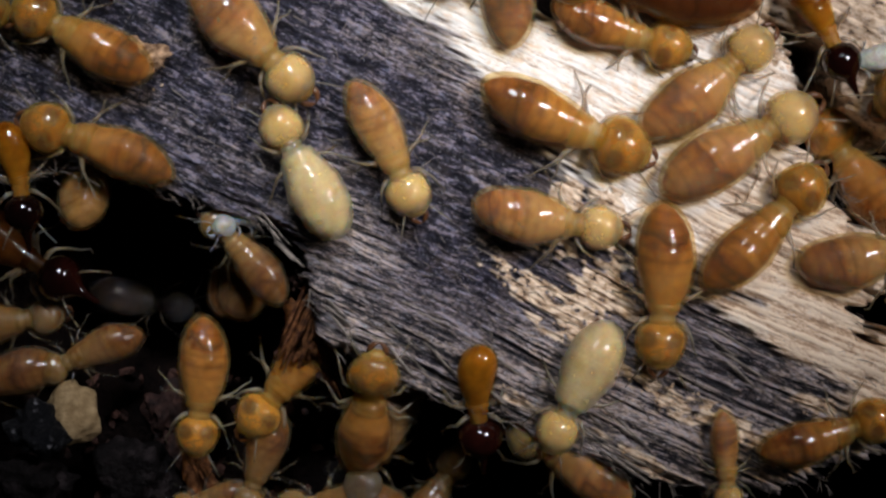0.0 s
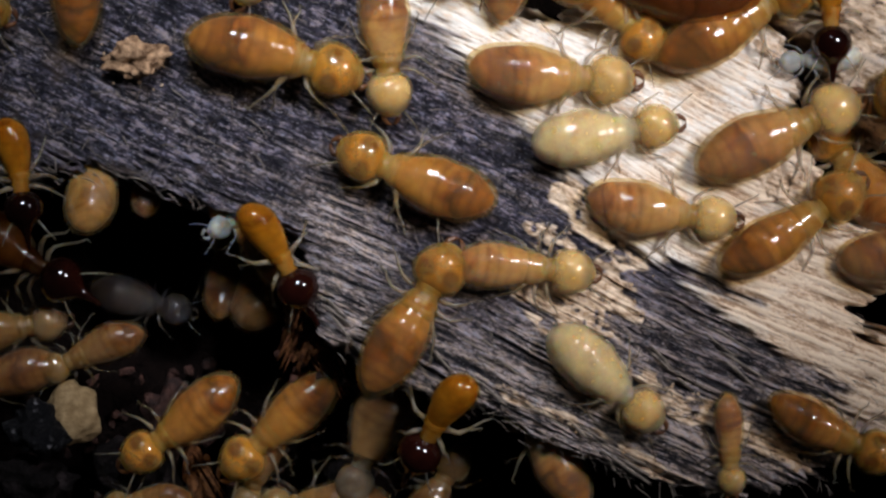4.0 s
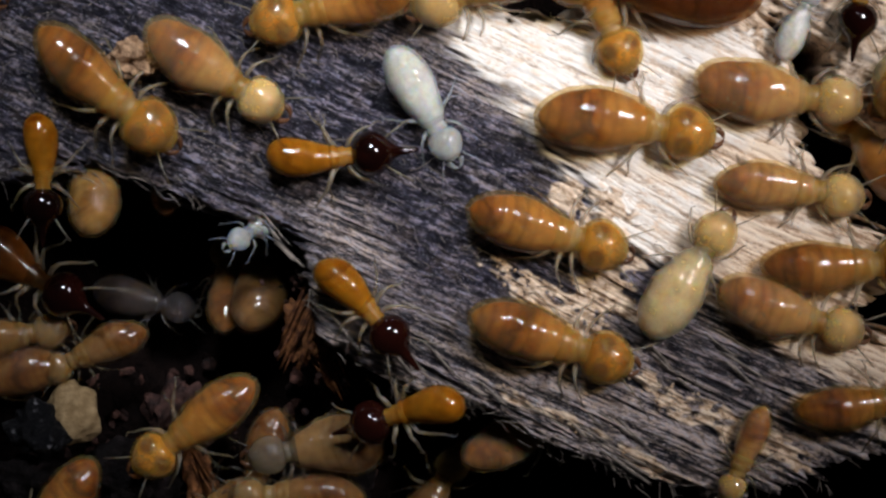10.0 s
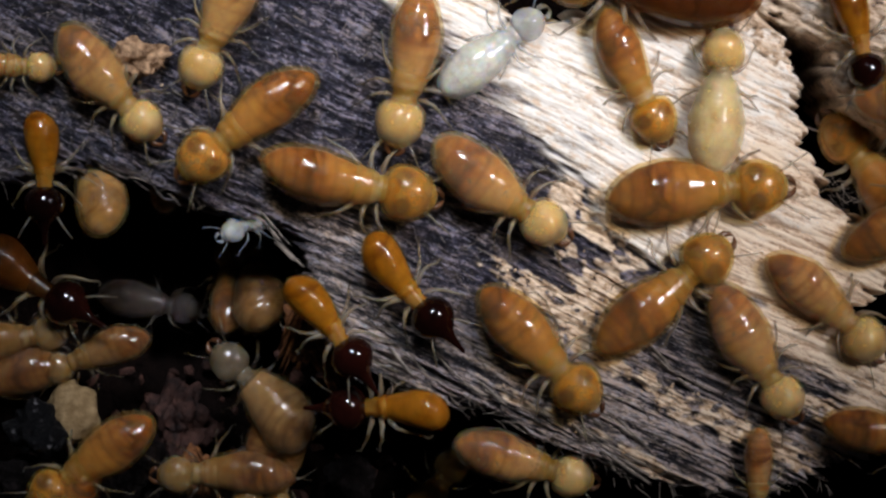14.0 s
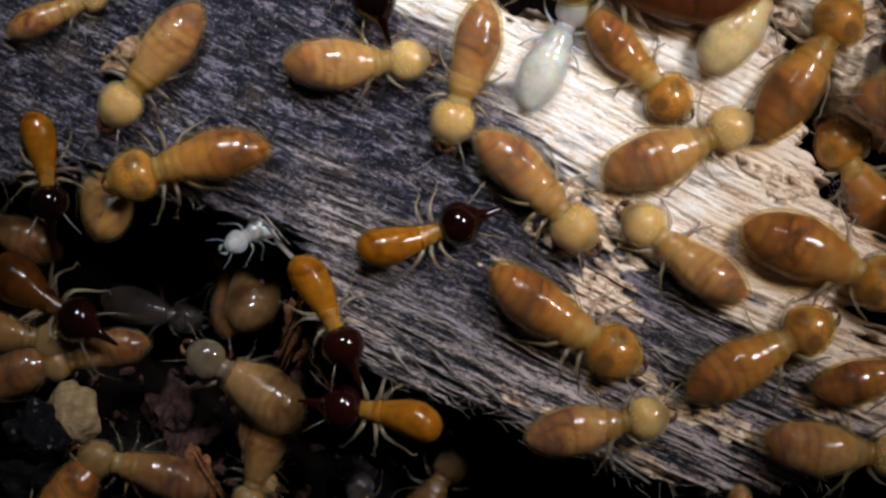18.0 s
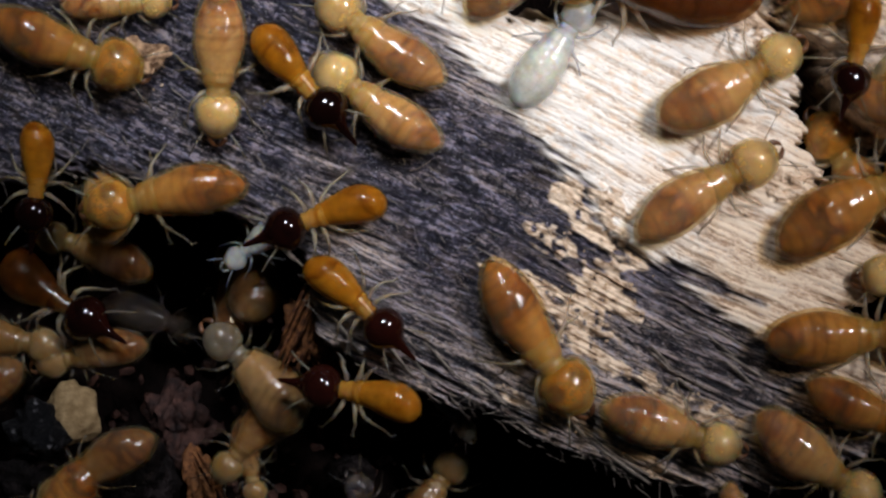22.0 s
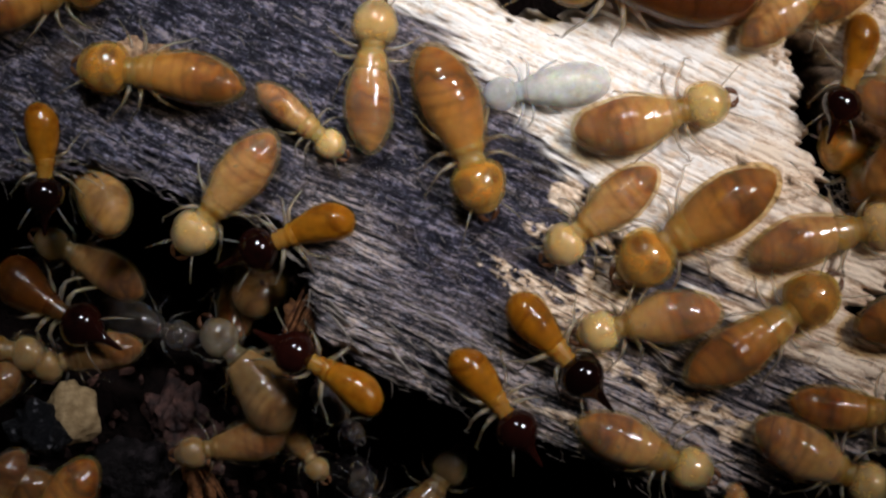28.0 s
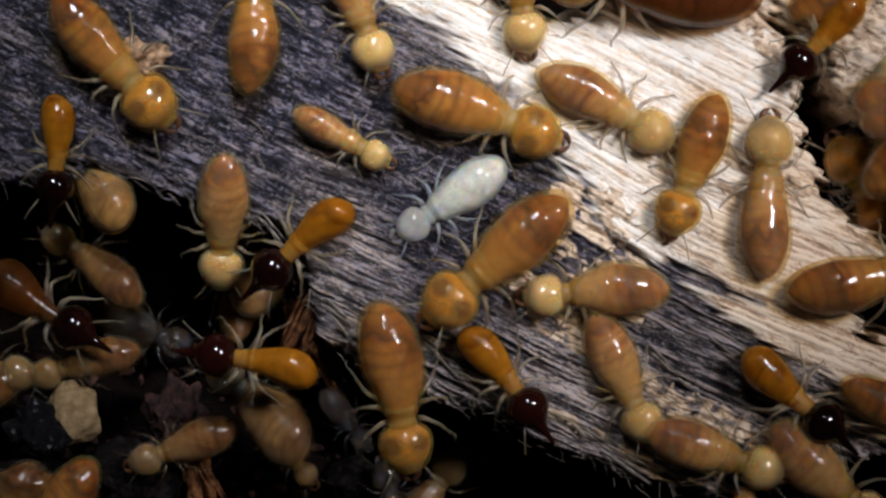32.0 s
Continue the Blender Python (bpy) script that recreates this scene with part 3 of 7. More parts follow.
def worker_meshes(kind, head_skin, thorax_skin, gut_skin, shell_skin, limb_skin, girth=1.0, head=1.0, bend=0.0, tail=2.0, peak=0.56, lap=0.011):
    made = {}
    seed = girth + 3 + 10 * bend + tail
    bm = bmesh.new()
    skull = [(x, z, a * (1 - 0.13 * (x - 1.785) / 0.66), h) for x, z, a, h in egg(1.76, 0.66, 0.62 * head, 0.64 * head, 0.5 * head, 16, 0.78)]
    body_loft(bm, skull, 22)
    wobble(bm, 0.05, seed)
    clear = HEAD_SHELLS.get(head_skin)
    made["head"] = link_mesh(kind + "_head", bm, clear or head_skin)
    if clear:
        bm = bmesh.new()
        body_loft(bm, [(1.76 + (x - 1.76) * 0.88, z - 0.02, a - 0.07 if a > 0.16 else a * 0.5, h - 0.07 if h > 0.16 else h * 0.5) for x, z, a, h in skull], 22)
        wobble(bm, 0.05, seed)
        made["flesh"] = link_mesh(kind + "_head_flesh", bm, head_skin)
    bm = bmesh.new()
    body_loft(bm, egg(2.15 + 0.6 * (head - 1), 0.52, 0.27, 0.33, 0.24, 10, 0.8), 14)
    made["face"] = link_mesh(kind + "_face", bm, thorax_skin)
    for s, side in ((1, "left"), (-1, "right")):
        bm = bmesh.new()
        tube(bm, [(2.32, 0.2 * s, 0.46), (2.44, 0.19 * s, 0.42), (2.55, 0.11 * s, 0.4), (2.6, 0.01 * s, 0.39)], [0.09, 0.085, 0.06, 0.02], 7)
        made[side + "jaw"] = link_mesh(kind + "_mandible", bm, JAW if limb_skin in (LIMB, SHADED_LIMB) else limb_skin)
    bm = bmesh.new()
    body_loft(bm, [(1.42, 0.6, 0.18, 0.17), (1.35, 0.61, 0.28, 0.23), (1.24, 0.63, 0.33, 0.28), (1.13, 0.63, 0.32, 0.28), (1.07, 0.62, 0.305, 0.27), (1.01, 0.63, 0.35, 0.31), (0.92, 0.63, 0.4, 0.35),
                   (0.82, 0.63, 0.42, 0.35), (0.77, 0.62, 0.41, 0.34), (0.71, 0.63, 0.435, 0.36), (0.58, 0.63, 0.47, 0.38), (0.46, 0.62, 0.42, 0.34)], 18)
    wobble(bm, 0.04, seed + 2)
    made["thorax"] = link_mesh(kind + "_thorax", bm, thorax_skin)
    w = [r * girth for r in oval(0.735, 0.42, peak, tail)]
    bm = bmesh.new()
    body_loft(bm, ringed(0.93, -1.785, w, 0.66, 0.84, 80, lap), 24)
    wobble(bm, 0.06, seed, bend)
    made["abdomen"] = link_mesh(kind + "_abdomen", bm, shell_skin)
    bm = bmesh.new()
    body_loft(bm, ringed(0.85, -1.69, w, 0.65, 0.84, 44, 0.02, 0.09), 20)
    wobble(bm, 0.06, seed, bend)
    made["gut"] = link_mesh(kind + "_gut", bm, gut_skin)
    limbs(made, kind, limb_skin, [1.12, 0.88, 0.62], 0.28, 1.0)
    feelers(made, kind, limb_skin, 2.2, 0.32, 1.0)
    return made


def soldier_meshes(kind, bend=0.0, wide=0.49, thorax_skin=ORANGE_THORAX, gut_skin=ORANGE_BELLY, shell_skin=ORANGE_SHELL):
    made = {}
    bm = bmesh.new()
    prof = [(0.74, 0.04), (0.78, 0.22), (0.88, 0.4), (1.04, 0.51), (1.22, 0.545), (1.4, 0.51), (1.56, 0.4), (1.68, 0.27), (1.78, 0.17), (1.92, 0.11), (2.12, 0.075), (2.3, 0.05), (2.36, 0.02)]
    body_loft(bm, [(x, 0.62 - 0.1 * max(0, x - 1.5), r, r * 0.92) for x, r in prof], 22)
    made["head"] = link_mesh(kind + "_head", bm, DARK_HEAD)
    bm = bmesh.new()
    body_loft(bm, [(0.88, 0.56, 0.14, 0.14), (0.76, 0.56, 0.23, 0.2), (0.64, 0.55, 0.2, 0.19), (0.55, 0.56, 0.25, 0.22), (0.45, 0.55, 0.235, 0.21), (0.32, 0.56, 0.3, 0.26), (0.2, 0.56, 0.27, 0.23)], 16)
    made["thorax"] = link_mesh(kind + "_thorax", bm, thorax_skin)
    w = oval(wide, 0.24, 0.66, 2.1)
    bm = bmesh.new()
    body_loft(bm, ringed(0.46, -1.28, w, 0.56, 0.9, 72, 0.014), 20)
    wobble(bm, 0.05, 4 + bend, bend)
    made["abdomen"] = link_mesh(kind + "_abdomen", bm, shell_skin)
    bm = bmesh.new()
    body_loft(bm, ringed(0.43, -1.25, w, 0.557, 0.9, 40, 0.022, 0.03), 18)
    wobble(bm, 0.05, 4 + bend, bend)
    made["gut"] = link_mesh(kind + "_gut", bm, gut_skin)
    limbs(made, kind, LIMB, [0.66, 0.46, 0.28], 0.18, 0.9)
    feelers(made, kind, LIMB, 1.5, 0.3, 0.95)
    return made


def limbs(made, kind, skin, hips, gap, size):
    reach = ((0.62, 0.8), (-0.1, 0.95), (-0.74, 0.84))
    for row, (x, (fx, fy)) in enumerate(zip(hips, reach)):
        for s, side in ((1, "left"), (-1, "right")):
            bm = bmesh.new()
            knee = (fx * 0.5 * size, fy * 0.52 * s * size, 0.16)
            ankle = (fx * 0.86 * size, fy * 0.9 * s * size, -0.36)
            toe = (fx * 1.1 * size, fy * 1.08 * s * size, -0.47)
            out = 0.16 * (1 if row < 2 else -1) * size
            knee = (knee[0] - out, knee[1], knee[2])
            shin = tuple(0.5 * (p + q) for p, q in zip(knee, ankle))
            foot = (toe[0] + out * 0.8, toe[1] - 0.05 * s, toe[2])
            tube(bm, [(0, 0, -0.02), (knee[0] * 0.5 - out * 0.3, knee[1] * 0.5, 0.1), knee, (shin[0] - out * 0.25, shin[1], shin[2]), ankle, toe, foot],
                 [0.06, 0.07, 0.045, 0.04, 0.028, 0.02, 0.012], 6)
            made[side + str(row)] = link_mesh(kind + "_leg", bm, skin)
            made[side + str(row) + "hip"] = (x, gap * s, 0.5)


def feelers(made, kind, skin, x, y, size):
    for s, side in ((1, "left"), (-1, "right")):
        bm = bmesh.new()
        pts, radii = [], []
        for i in range(29):
            k = i / 28
            pts.append((x + size * (0.8 * k - 0.1 * k * k), s * (y + size * (0.55 * k - 0.1 * k * k)), 0.6 + 0.22 * math.sin(k * 3.0) - 0.25 * k))
            radii.append(0.021 + 0.01 * (i % 2) - 0.006 * k)
        tube(bm, pts, radii, 6)
        made[side + "antenna"] = link_mesh(kind + "_antenna", bm, skin)


KINDS = {
    "amber": [worker_meshes("amber", AMBER_HEAD, YELLOW_THORAX, BROWN_BELLY, AMBER_SHELL, LIMB, *shape)
              for shape in ((1.0, 1.02, 0.0, 2.0, 0.5), (0.93, 1.05, 0.035, 1.8, 0.55), (1.06, 1.0, -0.03, 2.3, 0.46))],
    "pale": [worker_meshes("pale", PALE_HEAD, YELLOW_THORAX, PALE_BELLY, PALE_SHELL, LIMB, *shape)
             for shape in ((1.02, 0.98, 0.0, 2.0, 0.48), (0.95, 1.0, -0.035, 1.8, 0.53), (1.07, 0.96, 0.03, 2.3, 0.44))],
    "small": [worker_meshes("small", PALE_HEAD, YELLOW_THORAX, PALE_BELLY, PALE_SHELL, LIMB, 0.84, 0.92)],
    "cream": [worker_meshes("cream", PALE_HEAD, CREAM_SHELL, CREAM_SKIN, CREAM_SHELL, LIMB, 1.1, 1.0, 0.0, 2.3, 0.52)],
    # Cavity kinds: shade is painted into these heads, guts and limbs.
    "cave": [worker_meshes("cave", SHADED_HEAD, SHADED_HEAD, SHADED_BELLY, DULL_SHELL, SHADED_LIMB, *shape) for shape in ((1.08, 0.95), (1.0, 0.92, 0.04, 1.8))],
    "dull": [worker_meshes("dull", DULL_HEAD, DULL_HEAD, DULL_SKIN, DULL_SHELL, SHADED_LIMB, 1.3, 0.92, 0.05, 2.3, 0.6, 0.045)],
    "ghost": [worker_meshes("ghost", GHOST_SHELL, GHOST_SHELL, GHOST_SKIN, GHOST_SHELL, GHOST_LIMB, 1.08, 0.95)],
    "nymph": [worker_meshes("nymph", WHITE_HEAD, WHITE_HEAD, WHITE_SKIN, WHITE_SHELL, WHITE_LIMB, 1.0, 0.84)],
    "queen": [worker_meshes("queen", AMBER_HEAD, DARK_BELLY, DARK_BELLY, DARK_SHELL, LIMB, 1.0, 1.0)],
    "soldier": [soldier_meshes("soldier", bend) for bend in (0.0, 0.05, -0.05)],
    # Wider soldier for the cavity, with shade in its body colours.
    "cave_soldier": [soldier_meshes("cave_soldier", 0.03, 0.6, SHADED_ORANGE_THORAX, SHADED_ORANGE_BELLY, SHADED_ORANGE_SHELL)],
    "tan": [worker_meshes("tan", SHADED_HEAD, SHADED_HEAD, TAN_BELLY, TAN_SHELL, SHADED_LIMB, 1.14, 0.92, 0.05, 2.4, 0.6, 0.04)],
}
COUNT = iter(range(1000))
LABELS = {
    "amber": ("worker_termite", "amber-headed worker termite with glossy brown banded abdomen", "termite", "worker termites"),
    "pale": ("worker_termite", "pale-headed worker termite with translucent brown abdomen", "termite", "worker termites"),
    "small": ("worker_termite", "small slender worker termite with pale round head", "termite", "worker termites"),
    "cream": ("worker_termite", "cream-yellow freshly moulted worker termite with soft abdomen", "termite", "worker termites"),
    "cave": ("worker_termite", "worker termite in the nest cavity, brown skin darkened for shade", "termite", "worker termites"),
    "dull": ("worker_termite", "worker termite with wrinkled beige abdomen in the nest cavity", "termite", "worker termites"),
    "ghost": ("worker_termite", "greyish translucent worker termite down in the nest cavity, darkened for shade", "termite", "worker termites"),
    "nymph": ("nymph_termite", "white translucent young termite on the wood", "termite", "white young termites"),
    "queen": ("worker_termite", "large dark brown glossy termite wedged behind the wood", "termite", "worker termites"),
    "cave_soldier": ("soldier_termite", "soldier termite with black snout in the cavity, orange abdomen darkened for shade", "termite", "soldier termites"),
    "tan": ("worker_termite", "worker termite with plump wrinkled tan abdomen below the wood", "termite", "worker termites"),
    "soldier": ("soldier_termite", "soldier termite with black pointed snout and orange abdomen", "termite", "soldier termites"),
}


def termite(kind, size):
    """One termite: head with feelers, thorax, abdomen and six legs under an Empty at its feet."""
    name, label, category, group = LABELS[kind]
    made = KINDS[kind][next(COUNT) % len(KINDS[kind])]
    root = tagged(new(name), label, category, group)
    root.empty_display_size = 0.0005
    root.scale = (size, size, size)
    skull = part("head", made["head"], root, "glossy black snouted head" if kind.endswith("soldier") else "")
    if "flesh" in made:
        part("head_flesh", made["flesh"], skull, "muscle seen through the clear head shell")
    for side in ("left", "right"):
        part("antenna", made[side + "antenna"], skull)
    if "face" in made:
        part("face", made["face"], skull)
        part("mandible", made["leftjaw"], skull, "dark brown jaw")
        part("mandible", made["rightjaw"], skull, "dark brown jaw")
    part("thorax", made["thorax"], root)
    belly = part("abdomen", made["abdomen"], root)
    part("gut", made["gut"], belly, "darker gut seen through the clear skin")
    legs = []
    for side in ("left", "right"):
        for row in range(3):
            leg = part("leg", made[side + str(row)], root)
            leg.location = [k * MM for k in made[side + str(row) + "hip"]]
            legs.append((leg, side, row))
    root["size"] = size
    return root, legs


# ---- loose bits on the wood and in the cavity ----
def scatter(name, material, places, label, category, seed, ico=1):
    """Many small rough grains as one mesh; places are (x, y, z, radius) in layout units and millimetres."""
    rng = random.Random(seed)
    verts, faces = [], []
    base = bmesh.new()
    bmesh.ops.create_icosphere(base, subdivisions=ico, radius=1)
    bv, bf = [v.co.copy() for v in base.verts], [[v.index for v in f.verts] for f in base.faces]
    base.free()
    for px, py, z, r in places:
        c = spot_at(px, py, z)
        turn = Euler([rng.uniform(0, 6.3) for _ in range(3)]).to_matrix()
        sx, sy, sz = (r * UNIT * rng.uniform(0.6, 1.35) for _ in range(3))
        n = len(verts)
        for p in bv:
            k = rng.uniform(0.65, 1.3)
            q = turn @ Vector((p.x * sx * k, p.y * sy * k, p.z * sz * k))
            verts.append(c + q)
        faces += [[n + i for i in f] for f in bf]
    me = bpy.data.meshes.new(name)
    me.from_pydata(verts, [], faces)
    me.materials.append(material)
    return tagged(new(name, me), label, category, kind="stuff")


def frass():
    rng = random.Random(3)
    places = []
    for x, y, a, b in CHEWED + [(1370, 320, 60, 30), (1330, 150, 60, 40), (1420, 260, 30, 40), (240, 120, 70, 40), (1390, 90, 40, 30)]:
        for _ in range(int(a * b / 110)):
            t, d = rng.uniform(0, 6.28), math.sqrt(rng.random()) * 1.15
            u, v = d * math.cos(t) * a, d * math.sin(t) * b
            gx, gy = x + u * 0.9 - v * 0.44, y + u * 0.44 + v * 0.9
            if inside(np.array([gx]), np.array([gy]), LOG)[0] > 30:
                places.append((gx, gy, rng.uniform(0.0, 0.1), rng.uniform(1.2, 3.6)))
    scatter("frass_grains", FRASS, places, "peach-coloured crumbs of chewed wood on the log", "frass", 5)


def strands():
    """Loose torn fibres that stand off the wood, thick along the torn edge."""
    rng = random.Random(11)
    bm = bmesh.new()
    edge = [(x, y) for x, y in LOG if 0 <= x <= 1500 and 280 <= y <= 900]
    for i in range(1500):
        if i < 210:
            (ax, ay), (bx, by) = rng.choice(list(zip(edge, edge[1:])))
            k = rng.random()
            px, py = ax + (bx - ax) * k + rng.gauss(6, 14), ay + (by - ay) * k - rng.gauss(4, 12)
            size, spread = rng.uniform(14, 40), 32
        else:
            px, py = rng.uniform(-30, 1560), rng.uniform(-20, 840)
            if inside(np.array([px]), np.array([py]), LOG)[0] < 26 or (px > 640 + 1.5 * py and rng.random() < 0.7 or px < 700 and rng.random() < 0.3):
                continue
            size, spread = rng.uniform(12, 44), 20 + (45 if px < 440 else 0)
        a = math.radians(26 + rng.gauss(0, spread))
        dx, dy = math.cos(a) * size, math.sin(a) * size
        z = rng.uniform(0.0, 0.1)
        lift, bow = rng.uniform(-0.04, 0.22), rng.uniform(-0.45, 0.45)
        pts = []
        for t in (0, 0.35, 0.7, 1):
            q = spot_at(px + dx * t - dy * bow * t * t, py + dy * t + dx * bow * t * t, z + lift * t)
            pts.append(tuple(q / MM))
        r = rng.uniform(0.006, 0.017)
        tube(bm, pts, [r, r * 0.9, r * 0.7, r * 0.3], 4)
    me = link_mesh("wood_fibres", bm, STRAND)
    tagged(new("wood_fibres", me), "loose torn pale fibres standing off the wood", "fibres", kind="stuff")


def slivers(log):
    """Long split slivers of wood that lie along the grain near the torn edge."""
    rng = random.Random(21)
    places = [(900, 700), (960, 735), (1020, 770), (1080, 800), (1130, 830), (990, 700), (1060, 740), (700, 640), (760, 650), (640, 600), (850, 690), (1110, 760), (620, 560), (690, 590),
              (1200, 640), (1270, 610), (1340, 660), (1180, 800), (820, 610), (740, 560), (880, 640), (470, 405), (520, 440), (1010, 640), (1240, 680)]
    for px, py in places:
        for _ in range(2):
            x, y = px + rng.uniform(-30, 30), py + rng.uniform(-16, 10)
            a, size = math.radians(27 + rng.gauss(0, 9)), rng.uniform(36, 110)
            dx, dy = math.cos(a) * size / 2, math.sin(a) * size / 2
            w, lift = rng.uniform(0.02, 0.05), rng.uniform(-0.05, 0.07)
            bm = bmesh.new()
            pts = [tuple(spot_at(x + dx * t, y + dy * t + 4 * math.sin(2 * t), 0.01 + lift * t) / MM) for t in (-1, -0.55, -0.1, 0.4, 0.8, 1)]
            tube(bm, pts, [w * 0.2, w, w * 0.85, w, w * 0.6, w * 0.1], 5)
            part("splinter", link_mesh("splinter", bm, STRAND, False), log)


def lump(name, px, py, z, rx, ry, rz, material, label, category, rough=0.35, seed=0, detail=3):
    bm = bmesh.new()
    bmesh.ops.create_icosphere(bm, subdivisions=detail, radius=1)
    for v in bm.verts:
        k = 1 + rough * (noise.noise(v.co * 1.3 + Vector((seed, 0, 0))) + 0.5 * noise.noise(v.co * 3.1 + Vector((0, seed, 0))))
        v.co = Vector((v.co.x * rx * UNIT, v.co.y * ry * UNIT, v.co.z * rz * UNIT)) * k
    ob = new(name, link_mesh(name, bm, material))
    ob.location = spot_at(px, py, z)
    return tagged(ob, label, category)


def splinter(name, p, q, r, material, label, seed=0, strips=7):
    """A frayed bundle of fibres between two points."""
    rng = random.Random(seed)
    a, b = spot_at(*p) / MM, spot_at(*q) / MM
    root = tagged(new(name), label, "splinter")
    for _ in range(strips):
        bm = bmesh.new()
        o = Vector((rng.uniform(-1, 1), rng.uniform(-1, 1), rng.uniform(-0.5, 0.5))) * r
        o2 = o * rng.uniform(0.2, 1.2)
        s, e = rng.uniform(0, 0.2), rng.uniform(0.75, 1.05)
        pts = [a.lerp(b, s + (e - s) * t) + o.lerp(o2, t) + Vector((0, 0, 0.1 * math.sin(3 * t + seed))) for t in (0, 0.25, 0.5, 0.75, 1)]
        w = r * rng.uniform(0.06, 0.2)
        tube(bm, [tuple(k) for k in pts], [w * 0.5, w, w, w * 0.8, w * 0.15], 6)
        part("fibre", link_mesh("fibre", bm, material), root)
    return root


frass()
strands()
slivers(LOG_THING)
lump("wood_chip", 238, 104, 0.35, 46, 32, 26, CHIP, "small peach-coloured wood chip lying on dark wood", "wood chip", 0.8, 4, 5)
lump("wood_crumb", 128, 732, -2.9, 50, 58, 30, CRUMB_YELLOW, "pale yellow wood crumb in the cavity", "crumb", 0.3, 9, 4)
lump("charred_clod", 66, 762, -2.6, 50, 46, 36, CLOD, "black charred clod in the cavity", "clod", 0.6, 2, 4)
lump("grey_clod", 245, 840, -3.6, 70, 60, 40, GREY_CLOD, "grey earthy clod at the cavity's bottom, darkened for shade", "clod", 0.6, 3, 4)
lump("grey_clod", 60, 850, -3.4, 70, 45, 40, GREY_CLOD, "grey earthy clod at the cavity's bottom, darkened for shade", "clod", 0.6, 7, 4)
lump("grey_clod", 620, 850, -4.0, 45, 40, 30, GREY_CLOD, "grey earthy clod at the cavity's bottom, darkened for shade", "clod", 0.5, 12, 4)
splinter("rust_splinter", (505, 640, -1.6), (560, 515, -0.8), 0.34, RUST_WOOD, "rust-brown frayed wood fibres under the log's edge", 2, 26)
splinter("rust_splinter", (345, 800, -3.6), (400, 890, -3.3), 0.2, RUST_WOOD, "rust-brown frayed splinter in the cavity", 5, 8)
splinter("pale_splinter", (865, 560, 0.1), (880, 690, 0.1), 0.06, STRAND, "thin pale upright fibre on the log", 3, 3)
splinter("rust_splinter", (540, 560, -1.9), (600, 690, -1.9), 0.34, RUST_WOOD, "rust-brown frayed wood fibres under the log's edge", 8, 22)
lump("rust_flake", 538, 575, -1.6, 30, 50, 18, RUST_WOOD, "rust-brown frayed flake of rotten wood under the log's edge", "wood flake", 0.9, 6, 5)
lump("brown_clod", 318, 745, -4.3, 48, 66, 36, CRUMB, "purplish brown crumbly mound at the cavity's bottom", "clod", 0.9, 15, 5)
lump("rust_flake", 352, 850, -3.9, 26, 48, 16, RUST_WOOD, "orange-brown flake of rotten wood in the cavity", "wood flake", 0.8, 21, 5)
rng = random.Random(31)
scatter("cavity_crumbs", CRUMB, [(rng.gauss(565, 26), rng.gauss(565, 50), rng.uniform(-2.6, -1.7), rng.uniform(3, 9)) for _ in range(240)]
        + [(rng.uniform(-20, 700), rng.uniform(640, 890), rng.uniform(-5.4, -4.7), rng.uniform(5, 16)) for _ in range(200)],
        "rust-brown crumbs of rotten wood in the cavity, darkened for shade", "crumbs", 33)


# ---- what moves ----
def crawl(kind, size, rows):
    """A termite that follows rows of (seconds, x, y, z in millimetres, heading, pitch in degrees); its legs swing as it walks."""
    bug, legs = termite(kind, size)
    walk(bug, [(t, pose(x * MM, y * MM, z * MM, 0, -pitch, head)) for t, x, y, z, head, pitch in rows])
    swing = []
    for (t, x, y, z, head, pitch), (t2, x2, y2, z2, head2, pitch2) in zip(rows, rows[1:]):
        far = math.hypot(x2 - x, y2 - y) + abs(head2 - head) * 0.02
        if far > 0.35:
            n = max(1, round((t2 - t) / 0.25))
            swing += [(t + (t2 - t) * k / n, 1) for k in range(n)]
        else:
            swing.append((t, 0.25))
    swing.append((rows[-1][0], 0.25))
    for leg, side, row in legs:
        sign = (1 if side == "left" else -1) * (1 if row != 1 else -1)
        mirror = 1 if side == "left" else -1
        base = leg.location.copy()
        walk(leg, [(t, Matrix.Translation(base) @ pose(0, 0, 0, 0, 0, 14 * amount * sign * (1 if k % 2 else -1) * mirror * mirror)) for k, (t, amount) in enumerate(swing)])


